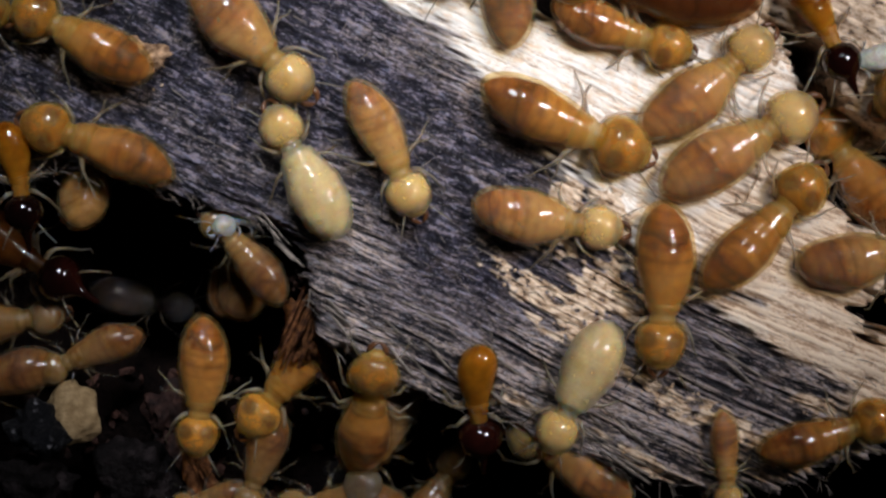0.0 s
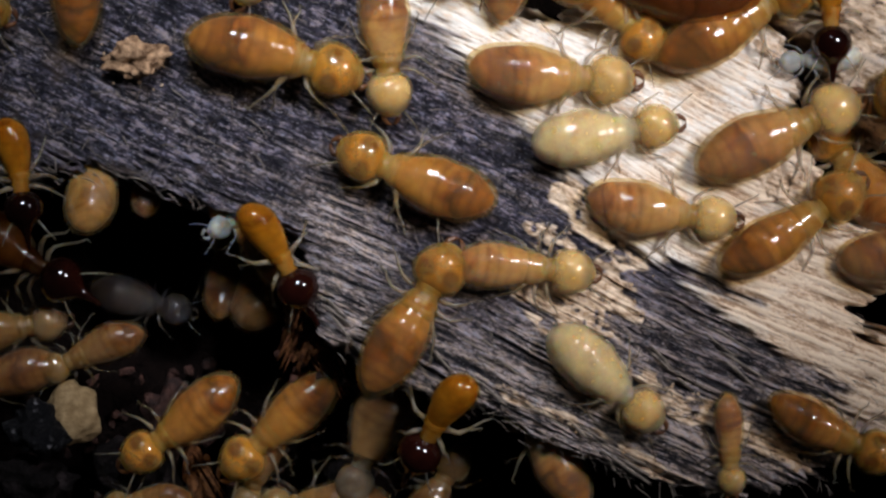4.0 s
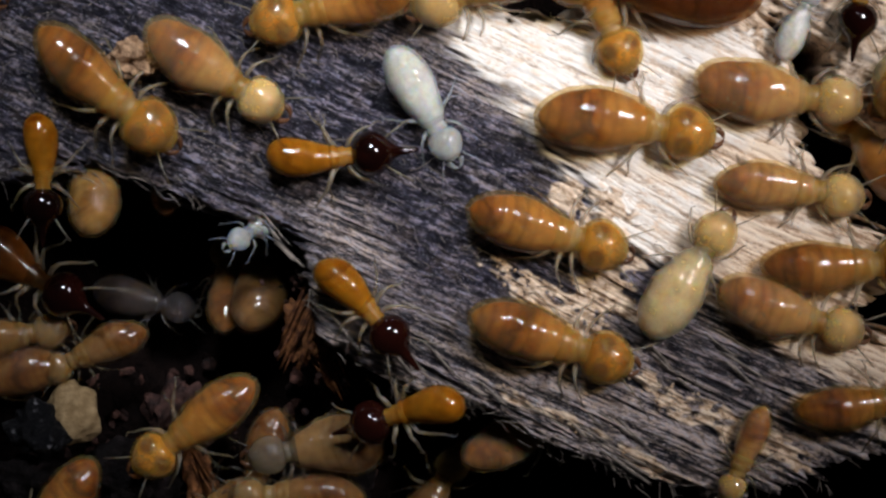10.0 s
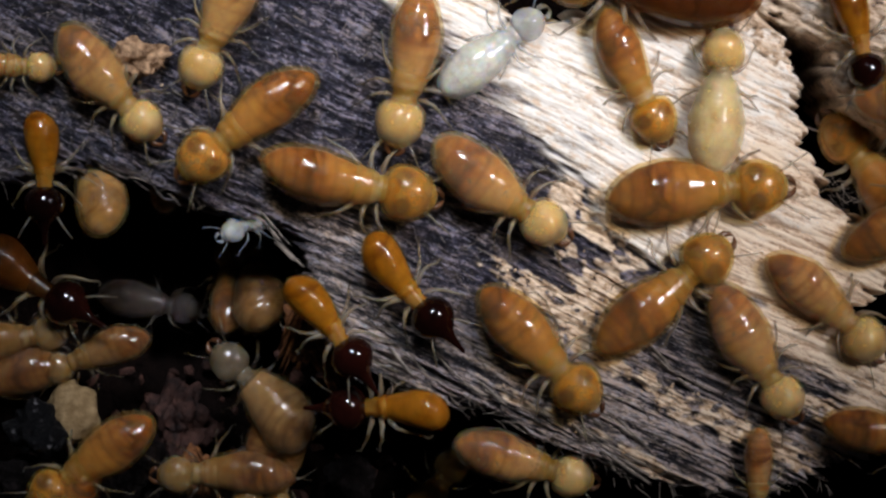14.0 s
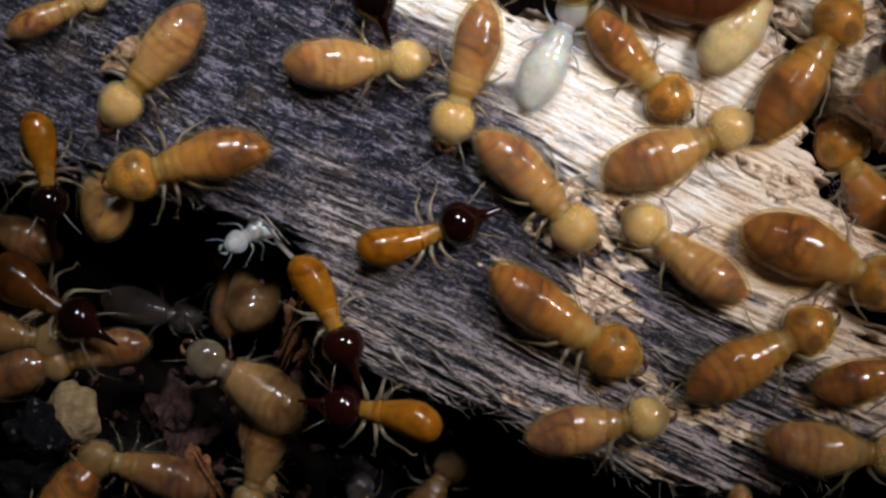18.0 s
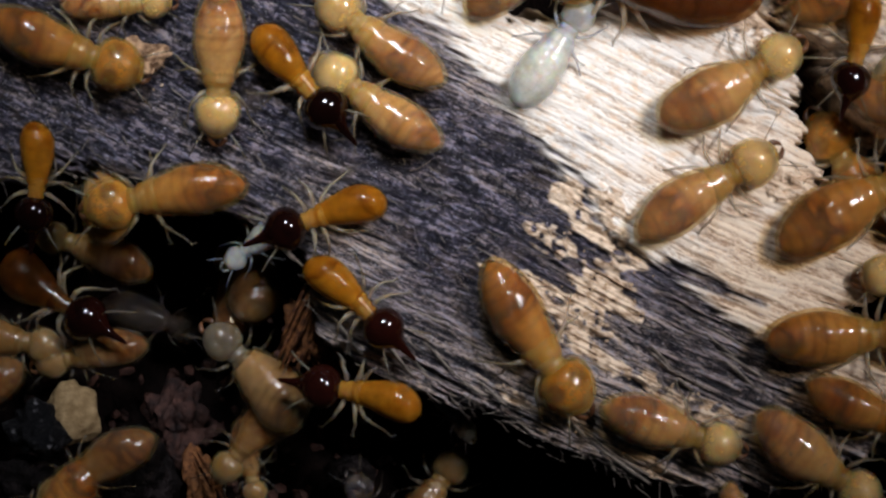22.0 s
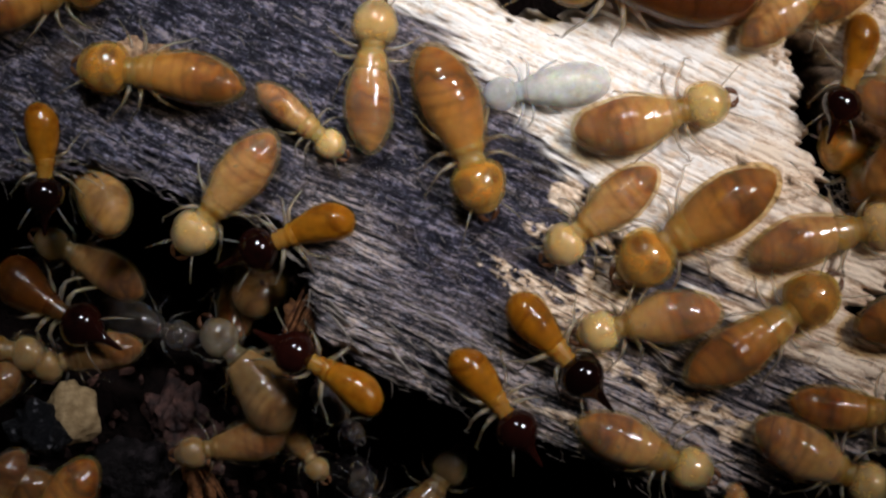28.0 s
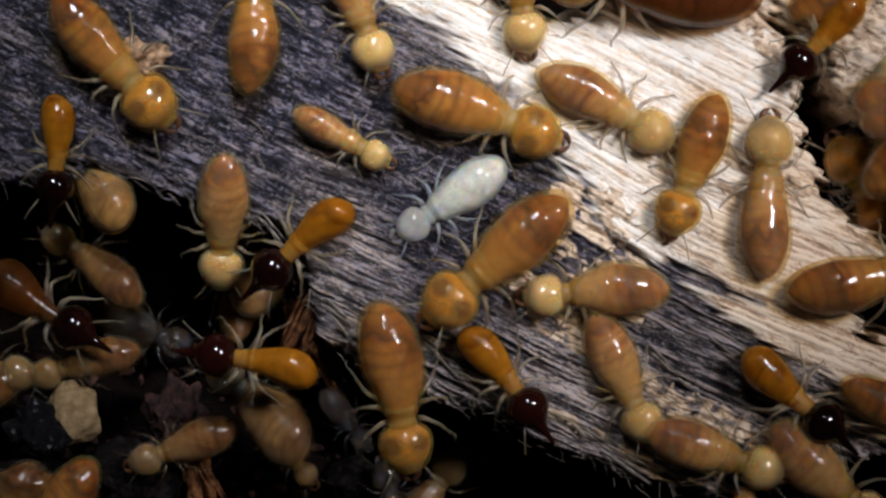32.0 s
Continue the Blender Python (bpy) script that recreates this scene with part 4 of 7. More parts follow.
def motions():
    crawl("amber", 0.93, [(0, -8.595, 5.012, 0.06, 152.4, 0), (1, -10.33, 5.88, 0.06, 148.5, 0), (2, -11.149, 6.088, 0.06, 163.7, 0), (3, -12.413, 6.262, 0.06, 164.7, 0), (4, -13.593, 6.54, 0.06, 164.1, 0), (32, -13.593, 6.54, 0.06, 164.1, 0)])
    crawl("amber", 0.966, [(0, -8.149, 2.48, 0, 162.3, 0), (1, -8.601, 3.14, 0, 149.4, 0), (2, -9.483, 3.835, 0, 161.1, 0), (3, -8.775, 4.356, 0, 122.7, 0), (3.5, -9.053, 5.468, 0, 100.8, 0), (5.5, -9.053, 8.629, 0, 100.6, 0), (32, -9.053, 8.629, 0, 100.6, 0)])
    crawl("pale", 1.013, [(0, -5.019, 5.429, 0.06, -44.1, 0), (0.5, -3.908, 5.429, 0.06, -16.3, 0), (1, -2.659, 4.873, 0.06, 12.7, 0), (2, -0.701, 4.221, 0.06, 20.3, 0), (3, 1.319, 4.54, 0.06, -1.8, 0), (3.5, 1.985, 4.388, 0.06, -2.3, 0), (5.5, 3.131, 3.936, 0.06, -3.4, 0), (6, 3.888, 3.777, 0.06, 14.6, 0), (7, 5.339, 4.061, 0.06, 24.6, 0), (8, 6.297, 4.457, 0.06, 6.5, 0), (9, 6.699, 4.179, 0.06, -4, 0), (10, 7.914, 3.832, 0.06, -5.8, 0), (11, 9.018, 3.797, 0.06, -5.6, 0), (12, 11.121, 3.867, 0.06, 5.7, 0), (13, 11.816, 3.693, 0.06, 6.8, 0), (32, 11.816, 3.693, 0.06, 6.8, 0)])
    crawl("cream", 0.883, [(0, -3.247, 1.644, 0.12, 118.6, 0), (0.5, -2.796, 1.845, 0.12, 77.7, 0), (1, -2.241, 2.359, 0.12, 50.2, 0), (2, -0.506, 2.463, 0.12, 11, 0), (3, 1.103, 2.803, 0.12, 0.5, 0), (3.5, 2.4, 2.747, 0.12, 2.7, 0), (5.5, 6.243, 3.122, 0.12, 27.4, 0), (6, 6.451, 3.233, 0.12, 28.1, 0), (7, 7.319, 3.482, 0.12, 27.3, 0), (8, 9.192, 3.732, 0.12, 20.2, 0), (9, 12.05, 4.454, 0.12, 15.6, 0), (32, 12.05, 4.454, 0.12, 15.6, 0)])
    crawl("pale", 0.901, [(0, -1.466, 2.793, 0, -66.1, 0), (0.5, -0.993, 1.959, 0, -68.9, 0), (1, -0.75, 1, 0, -77.3, 0), (1.5, -0.174, 0.57, 0, -60.5, 0), (2, 0.222, 0.139, 0, -54.5, 0), (2.5, 0.813, -0.577, 0, -31.4, 0), (3, 1.042, -0.667, 0, -7.2, 0), (3.5, 1.264, -0.75, 0, -2.7, 0), (5.5, 3.376, 1.508, 0, -22.4, 0), (6, 4.273, 1.077, 0, -22.3, 0), (7, 6.197, 1.396, 0, 17.8, 0), (8, 7.892, 1.556, 0, 6.8, 0), (9, 8.08, 1.494, 0, 3.7, 0), (10, 8.247, 1.57, 0, -9.1, 0), (11, 8.559, 1.369, 0, -29.9, 0), (12, 8.122, 0.5, 0, -51.8, 0), (13, 9.289, -0.757, 0, -42.5, 0), (14, 9.24, -1.119, 0, -44.1, 0), (14.5, 8.941, -1.077, 0, -68.8, 0), (16.5, 8.386, -1.695, 0, -87.3, 0), (17, 8.254, -1.424, 0, -135.6, 0), (17.5, 7.448, -0.82, 0, -166, 0), (18, 6.162, -0.368, 0, -218.6, 0), (18.5, 4.981, 0.556, 0, -221.7, 0), (19, 3.995, 1.716, 0, -215.8, 0), (19.5, 2.967, 2.202, 0, -204.9, 0), (20, 2.362, 1.994, 0, -186.7, 0), (20.5, 1.598, 2.32, 0, -194.4, 0), (21, 0.299, 2.633, 0, -194.5, 0), (22, -1.396, 3.328, 0, -217.6, 0), (23, -2.091, 4.009, 0, -219.3, 0), (24, -2.73, 5.169, 0, -237.7, 0), (25, -3.821, 5.572, 0, -232.5, 0), (25.5, -4.071, 6.281, 0, -238.4, 0), (27.5, -4.919, 8.768, 0, -245.6, 0), (32, -4.919, 8.768, 0, -245.6, 0)])
    crawl("pale", 0.919, [(0, 2.272, 0.743, 0, -7.8, 0), (1, 2.043, 1.035, 0, 4.1, 0), (1.5, 2.397, 1.528, 0, -0.5, 0), (2, 3.877, 1.369, 0, -17.4, 0), (2.5, 4.238, 0.709, 0, -26.8, 0), (3, 4.585, 1, 0, -28, 0), (3.5, 4.863, 1.403, 0, -5.7, 0), (5.5, 6.635, -1.633, 0, -11.4, 0), (6, 7.76, -1.654, 0, 2.4, 0), (7, 8.83, -1.494, 0, 11.3, 0), (8, 8.295, -1.813, 0, -8.1, 0), (9, 8.365, -1.911, 0, -11.6, 0), (10, 8.254, -1.528, 0, -15.7, 0), (11, 8.004, -1.66, 0, -27.3, 0), (12, 8.386, -1.959, 0, -14.4, 0), (13, 8.066, -2.084, 0, -24.2, 0), (14, 7.462, -2.3, 0, -56.3, 0), (14.5, 7.26, -2.487, 0, -57.5, 0), (16.5, 8.941, -4.988, 0, -26.1, 0), (17, 9.372, -5.023, 0, -24.4, 0), (18, 9.428, -4.954, 0, -4.3, 0), (19, 9.143, -4.967, 0, -12.1, 0), (20, 8.823, -4.815, 0, -49.3, 0), (21, 8.712, -5.127, 0, -47.4, 0), (22, 8.921, -5.072, 0, -34.2, 0), (23, 8.955, -5.023, 0, -28.4, 0), (24, 8.921, -5.079, 0, -33.2, 0), (25, 8.573, -4.849, 0, -37.6, 0), (25.5, 8.719, -4.835, 0, -31.8, 0), (27.5, 8.962, -5.162, 0, -25.2, 0), (28, 9.025, -5.093, 0, -25.1, 0), (29, 8.872, -5.009, 0, -25.4, 0), (30, 8.837, -4.919, 0, -31.5, 0), (31, 9.073, -5.086, 0, -34.4, 0), (32, 9.205, -5.461, 0, -40.1, 0)])
    crawl("amber", 1.018, [(0, -1.869, -4.014, -1.8, 80.1, 41.3), (1, -2.06, -3.858, -1.8, 81.4, 41.3), (2, -1.696, -3.259, -1.05, 70.5, 31.5), (3, -1.69, -2.316, -0.08, 81.5, 6.3), (3.5, -1.341, -2.14, -0.02, 65.7, 4.3), (5.5, -0.16, -1.394, 0.12, 51.4, 0), (6, 0.243, -1.082, 0.12, 41.5, 0), (6.5, 0.881, -0.694, 0.12, 38.3, 0), (7, 1.297, -0.853, 0.12, 32.1, 0), (8, 2.338, -0.819, 0.12, 19.4, 0), (9, 2.615, -0.936, 0.12, 16.3, 0), (9.5, 2.386, -1.79, 0.12, -4.5, 0), (10, 2.324, -2.137, 0.12, -17.9, 0), (11, 2.927, -2.574, 0.12, -25.2, 0), (12, 4.717, -3.038, 0.12, 4.6, 0), (13, 4.613, -2.83, 0.12, 26.3, 0), (14, 5.126, -1.394, 0.12, 40.3, 0), (14.5, 5.716, -1.047, 0.12, 26.8, 0), (16.5, 7.887, 2.997, 0.12, 40.2, 0), (17, 8.338, 3.378, 0.12, 41.4, 0), (18, 8.734, 4.141, 0.12, 55.6, 0), (19, 9.275, 6.222, 0.12, 46.8, 0), (20, 10.281, 8.477, 0.12, 46.8, 0), (32, 10.281, 8.477, 0.12, 46.8, 0)])
    crawl("amber", 1.083, [(0, 2.631, 3.193, 0.06, -21.2, 0), (1, 3.186, 3.096, 0.06, -21.3, 0), (2, 3.763, 3.693, 0.06, -3.8, 0), (3, 5.325, 3.881, 0.06, 19.6, 0), (3.5, 6.137, 4.415, 0.06, 32.9, 0), (5.5, 8.414, 7.928, 0.06, 32.5, 0), (32, 8.414, 7.928, 0.06, 32.5, 0)])
    crawl("amber", 1, [(0, 5.47, -0.576, 0.06, -94.3, 0), (0.5, 5.165, 0.083, 0.06, -127, 0), (1, 4.492, -0.125, 0.06, -160.5, 0), (2, 3.207, 0.222, 0.06, -206.4, 0), (3, 1.145, 1.021, 0.06, -198.6, 0), (3.5, 0.243, 1.173, 0.06, -200.1, 0), (5.5, -2.048, 3.95, 0.06, -214, 0), (6, -3.027, 4.54, 0.06, -219.1, 0), (7, -4.464, 5.568, 0.06, -231.1, 0), (8, -5.019, 6.54, 0.06, -249.4, 0), (9, -4.742, 6.921, 0.06, -247.5, 0), (10, -4.846, 8.622, 0.06, -253.7, 0), (32, -4.846, 8.622, 0.06, -253.7, 0)])
    crawl("cream", 0.866, [(0, 3.48, -3.154, 0.18, -117.4, -0.1), (1, 3.067, -3.247, 0.1, -95.2, -3.1), (2, 3.445, -2.863, 0.18, -83.7, 0), (3, 3.812, -2.918, 0.18, -78.9, 0), (3.5, 3.771, -2.897, 0.18, -58.1, 0), (5.5, 4.069, -3.466, 0.18, -16.8, 0), (6, 4.173, -3.313, 0.18, 0, 0), (7, 4.36, -3.265, 0.18, 20.4, 0), (8, 4.901, -2.516, 0.18, 43.2, 0), (9, 5.282, -1.705, 0.18, 58, 0), (10, 5.857, -0.866, 0.18, 56.1, 0), (11, 6.197, -0.43, 0.18, 67.7, 0), (12, 6.183, 1.4, 0.18, 81.9, 0), (13, 6.398, 2.752, 0.18, 69.4, 0), (14, 6.738, 3.369, 0.18, 84.4, 0), (14.5, 6.412, 3.348, 0.18, 95.1, 0), (16.5, 7.015, 4.831, 0.18, 39.2, 0), (17, 7.341, 5.074, 0.18, 46.2, 0), (18, 7.348, 5.559, 0.18, 52.8, 0), (19, 7.486, 6.391, 0.18, 80.9, 0), (20, 7.673, 7.015, 0.18, 83.8, 0), (21, 7.708, 8.332, 0.18, 84.3, 0), (32, 7.708, 8.332, 0.18, 84.3, 0)])
    crawl("amber", 0.874, [(0, 4.085, 5.433, 0, -16.2, 0), (1, 4.002, 5.648, 0, -49.6, 0), (2, 3.786, 6.023, 0, -41.4, 0), (2.5, 3.974, 6.017, 0, -40.4, 0), (3, 4.099, 6.058, 0, -39.4, 0), (3.5, 3.884, 6.149, 0, -41.1, 0), (5.5, 3.724, 6.315, 0, -52.2, 0), (6, 3.654, 6.628, 0, -58.8, 0), (7, 3.766, 6.809, 0, -61.4, 0), (8, 3.696, 6.767, 0, -69, 0), (9, 3.752, 6.753, 0, -69.6, 0), (10, 3.752, 6.267, 0, -66.3, 0), (11, 3.821, 6.023, 0, -61, 0), (12, 4.169, 5.697, 0, -54.9, 0), (12.5, 4.182, 5.016, 0, -67.8, 0), (13, 4.377, 4.773, 0, -70.1, 0), (14, 4.495, 4.53, 0, -62.2, 0), (14.5, 4.398, 4.439, 0, -62.3, 0), (16.5, 4.03, 4.634, 0, -62.1, 0), (17, 4.078, 4.752, 0, -64.5, 0), (18, 4.481, 4.766, 0, -43.6, 0), (19, 5.482, 4.488, 0, -19.4, 0), (19.5, 6.322, 4.599, 0, -4.8, 0), (20, 6.948, 4.634, 0, 8.4, 0), (21, 7.885, 5.225, 0, 16.7, 0), (22, 9.949, 6.267, 0, 26.6, 0), (32, 9.949, 6.267, 0, 26.6, 0)])
    crawl("pale", 0.98, [(0, 6.301, 3.8, 0, 41.7, 0), (1, 6.524, 4.565, 0, 41.6, 0), (2, 7.601, 5.676, 0, 42.5, 0), (3, 8.976, 7.1, 0, 37.9, 0), (3.5, 9.949, 8.559, 0, 36.9, 0), (32, 9.949, 8.559, 0, 36.9, 0)])
    crawl("pale", 1.063, [(0, 6.951, 2.338, 0.12, 29.6, 0), (1, 7.194, 2.525, 0.12, 27.5, 0), (2, 7.388, 2.685, 0.12, 29.3, 0), (3, 7.575, 2.893, 0.12, 22.8, 0), (3.5, 7.929, 2.823, 0.12, 20, 0), (5.5, 7.728, 2.372, 0.12, 43.2, 0), (6, 8.442, 3.136, 0.12, 41.3, 0), (7, 10.433, 3.864, 0.12, 31, 0), (8, 12.639, 4.731, 0.12, 25.5, 0), (32, 12.639, 4.731, 0.12, 25.5, 0)])
    crawl("amber", 0.994, [(0, 7.685, 0.187, 0.06, 48.3, 0), (1, 7.949, -0.076, 0.06, 40.3, 0), (2, 8.018, 0.083, 0.06, 36.9, 0), (3, 8.261, 0.187, 0.06, 39.2, 0), (3.5, 8.331, 0.326, 0.06, 34.9, 0), (5.5, 8.088, 0.312, 0.06, 34.5, 0), (6, 7.754, 0.264, 0.06, 30.7, 0), (7, 8.011, 0.292, 0.06, 30, 0), (8, 9.421, 0.118, 0.06, -3.8, 0), (9, 9.733, -0.319, 0.06, 2.2, 0), (10, 9.546, -0.472, 0.06, 4.6, 0), (11, 10.566, -0.736, 0.06, 29.6, 0), (12, 11.503, -0.194, 0.06, 27.1, 0), (13, 11.816, 0.187, 0.06, 24.3, 0), (14, 11.385, 0.653, 0.06, 33.7, 0), (14.5, 11.364, 0.694, 0.06, 32, 0), (16.5, 12.441, 1.472, 0.06, 46.7, 0), (32, 12.441, 1.472, 0.06, 46.7, 0)])
    crawl("amber", 1.079, [(0, -11.502, 8.963, 0.12, -27.6, 0), (1, -10.669, 7.783, 0.12, -29.7, 0), (2, -8.865, 6.396, 0.12, -34.4, 0), (2.5, -7.693, 5.633, 0.12, -40.5, 0), (3, -6.854, 5.369, 0.12, -36.5, 0), (3.5, -5.744, 4.731, 0.12, -15.7, 0), (5.5, -1.512, 5.737, 0.12, -29.4, 0), (6, -0.923, 4.8, 0.12, -42.8, 0), (6.5, 0.846, 3.607, 0.12, -37.6, 0), (7, 2.026, 2.629, 0.12, -37.7, 0), (7.5, 2.754, 2.685, 0.12, -25.1, 0), (8, 3.545, 2.914, 0.12, -13, 0), (9, 3.85, 3.066, 0.12, -20.1, 0), (10, 4.141, 3.163, 0.12, -9.5, 0), (10.5, 4.44, 2.941, 0.12, -11.4, 0), (11, 3.413, 2.234, 0.12, -27.5, 0), (12, 3.17, 1.401, 0.12, -39.9, 0), (13, 3.434, 1.311, 0.12, -35, 0), (13.5, 4.537, 1.263, 0.12, -22.5, 0), (14, 5.876, 1.457, 0.12, 1.7, 0), (14.5, 6.847, 1.498, 0.12, 26.8, 0), (16.5, 8.13, 0.43, 0.12, -7.8, 0), (17, 8.741, 0.604, 0.12, 1.1, 0), (18, 9.081, -0.055, 0.12, -25.9, 0), (19, 8.914, 0.756, 0.12, 8.7, 0), (20, 9.989, 0.881, 0.12, 12.8, 0), (21, 9.677, 0.916, 0.12, 17.9, 0), (22, 9.816, 0.985, 0.12, 25.9, 0), (23, 10.593, 1.436, 0.12, 27.1, 0), (24, 11.876, 2.511, 0.12, 28.6, 0), (32, 11.876, 2.511, 0.12, 28.6, 0)])
    crawl("pale", 0.944, [(0, 1.577, 6.558, 0, 93.6, 0), (1, 1.66, 5.766, 0, 93.9, 0), (2, 1.681, 6.336, 0, 111.4, 0), (3, 1.334, 7.239, 0, 94.8, 0), (5.5, 1.89, 7.045, 0, 85, 0), (6, 1.508, 7.135, 0, 86.3, 0), (7, 1.542, 8.073, 0, 87.6, 0), (32, 1.542, 8.073, 0, 87.6, 0)])
    crawl("pale", 0.979, [(0, 1.749, 7.581, 0.06, -153.4, 0), (6, 1.749, 7.581, 0.06, -153.4, 0), (7, 1.298, 6.47, 0.06, -141.8, 0), (8, 0.93, 5.929, 0.06, -112.5, 0), (9, 1.194, 6.158, 0.06, -157.4, 0), (10, 1.472, 6.609, 0.06, -160.7, 0), (11, 0.375, 6.262, 0.06, -155.8, 0), (12, -0.389, 5.554, 0.06, -151.5, 0), (12.5, -0.75, 5.637, 0.06, -144.2, 0), (13, -1.069, 4.922, 0.06, -127.9, 0), (13.5, -0.902, 4.818, 0.06, -116.1, 0), (14, -0.701, 4.79, 0.06, -102, 0), (14.5, -0.507, 4.471, 0.06, -83.1, 0), (16.5, 0.604, 2.583, 0.06, -38.4, 0), (17, 1.382, 2.583, 0.06, -15.6, 0), (17.5, 1.874, 2.152, 0.06, -25.2, 0), (18, 2.11, 1.784, 0.06, -48, 0), (18.5, 2.305, 1.125, 0.06, -45, 0), (19, 3.381, 0.062, 0.06, -33.8, 0), (19.5, 4.54, 0.097, 0.06, -14.5, 0), (20, 4.769, 0.243, 0.06, -8.5, 0), (21, 5.276, 0.611, 0.06, 11.2, 0), (21.5, 5.755, 0.916, 0.06, 19.3, 0), (22, 6.13, 1.305, 0.06, 29, 0), (22.5, 6.317, 1.624, 0.06, 32.6, 0), (23, 6.415, 1.722, 0.06, 31, 0), (23.5, 6.054, 1.277, 0.06, 0.5, 0), (24, 5.561, 0.819, 0.06, -17.7, 0), (24.5, 6.956, 0.791, 0.06, -5.9, 0), (25, 7.879, 0.791, 0.06, 1.7, 0), (25.5, 9.039, 0.701, 0.06, 6.1, 0), (27.5, 8.865, 0.187, 0.06, 12.7, 0), (28, 9.157, 0.292, 0.06, 10.2, 0), (29, 8.886, 0.833, 0.06, 33.8, 0), (30, 8.595, 1.159, 0.06, 32.7, 0), (31, 8.039, 0.861, 0.06, 65.6, 0), (32, 7.893, 0.93, 0.06, 86, 0)])
    crawl("soldier", 1.001, [(0, -9.566, 7.928, 0.06, -51.8, 0), (0.5, -6.998, 6.262, 0.06, -51.8, 0), (1, -7.067, 4.873, 0.06, -49.4, 0), (2, -5.873, 4.388, 0.06, -33.3, 0), (3, -4.186, 1.694, 0.06, -48.6, 0), (3.5, -4.449, 0.432, -0.3, -65, -16.1), (5.5, -2.034, 0.028, 0.06, -39.7, 0), (6, -1.534, -0.09, 0.06, -36.9, 0), (7, -1.729, -0.437, 0.06, -47.2, 0), (8, -1.638, -0.403, 0.06, -43.3, 0), (9, -2.326, -0.368, 0.06, -39.6, 0), (10, -2.104, -1.166, 0.06, -50.2, 0), (11, -2.138, -1.243, 0.06, -51.5, 0), (12, -2.683, -1.432, -0.02, -53.9, 3.8), (13, -2.545, -1.724, -0.06, -50.9, 4.2), (14, -2.928, -1.655, -0.08, -55.5, -0.2), (14.5, -3.162, -1.718, -0.73, -57.7, 11.3), (16.5, -3.527, -1.605, -1.06, -71.5, -5.3), (17, -3.171, -1.439, -0.43, -67.4, -1.4), (18, -2.947, -1.251, -0.02, -66.6, 0.3), (19, -2.855, -1.278, 0, -65.1, 0.1), (20, -2.715, -1.25, 0.03, -59.1, 1.3), (21, -2.506, -1.166, 0.06, -55.5, 0), (22, -2.326, -1.062, 0.06, -45.5, 0), (23, -0.889, -0.111, 0.06, -11.7, 0), (24, 0.548, -0.125, 0.06, 0, 0), (25, 0.896, -1.93, 0.06, -35.7, 0), (25.5, 1.194, -3.041, 0.06, -45, 0), (27.5, 1.648, -3.844, -0.05, -47.2, -4.9), (28, 1.105, -3.405, -0.02, -55.7, -3.7), (29, 0.883, -3.274, -0.03, -88.4, -4.1), (30, 0.396, -3.38, -0.09, -81.5, -6.9), (31, 0.819, -2.694, 0.06, -73, 0), (32, 1.368, -2.881, 0.06, -54.5, 0)])
    crawl("soldier", 1.055, [(0, -2.274, 10.411, 0.18, -77.5, 0), (16.5, -2.274, 10.411, 0.18, -77.5, 0), (17, -2.274, 9.025, 0.18, -77.5, 0), (18, -2.135, 7.327, 0.18, -70, 0), (19, -1.941, 6.911, 0.18, -73.8, 0), (19.5, -3.438, 5.005, 0.18, -65.8, 0), (20, -3.403, 4.935, 0.18, -59.8, 0), (21, -4.284, 4.124, 0.18, -67.3, 0), (22, -3.729, 4.429, 0.18, -49.4, 0), (23, -3.119, 3.251, 0.18, -37.2, 0), (24, -0.887, 2.69, 0.18, -4, 0), (25, 0.478, 1.837, 0.18, -25.7, 0), (25.5, 0.866, 1.047, 0.18, -40.9, 0), (27.5, 2.197, -1.532, 0.18, -60, 0), (28, 2.551, -2.156, 0.18, -48.4, 0), (29, 4.312, -3.001, 0.18, -4.5, 0), (29.5, 5.989, -2.967, 0.18, -5.9, 0), (30, 7.833, -2.724, 0.18, -1.5, 0), (31, 8.575, -3.092, 0.18, -26.7, 0), (32, 8.367, -3.397, 0.18, -42.3, 0)])
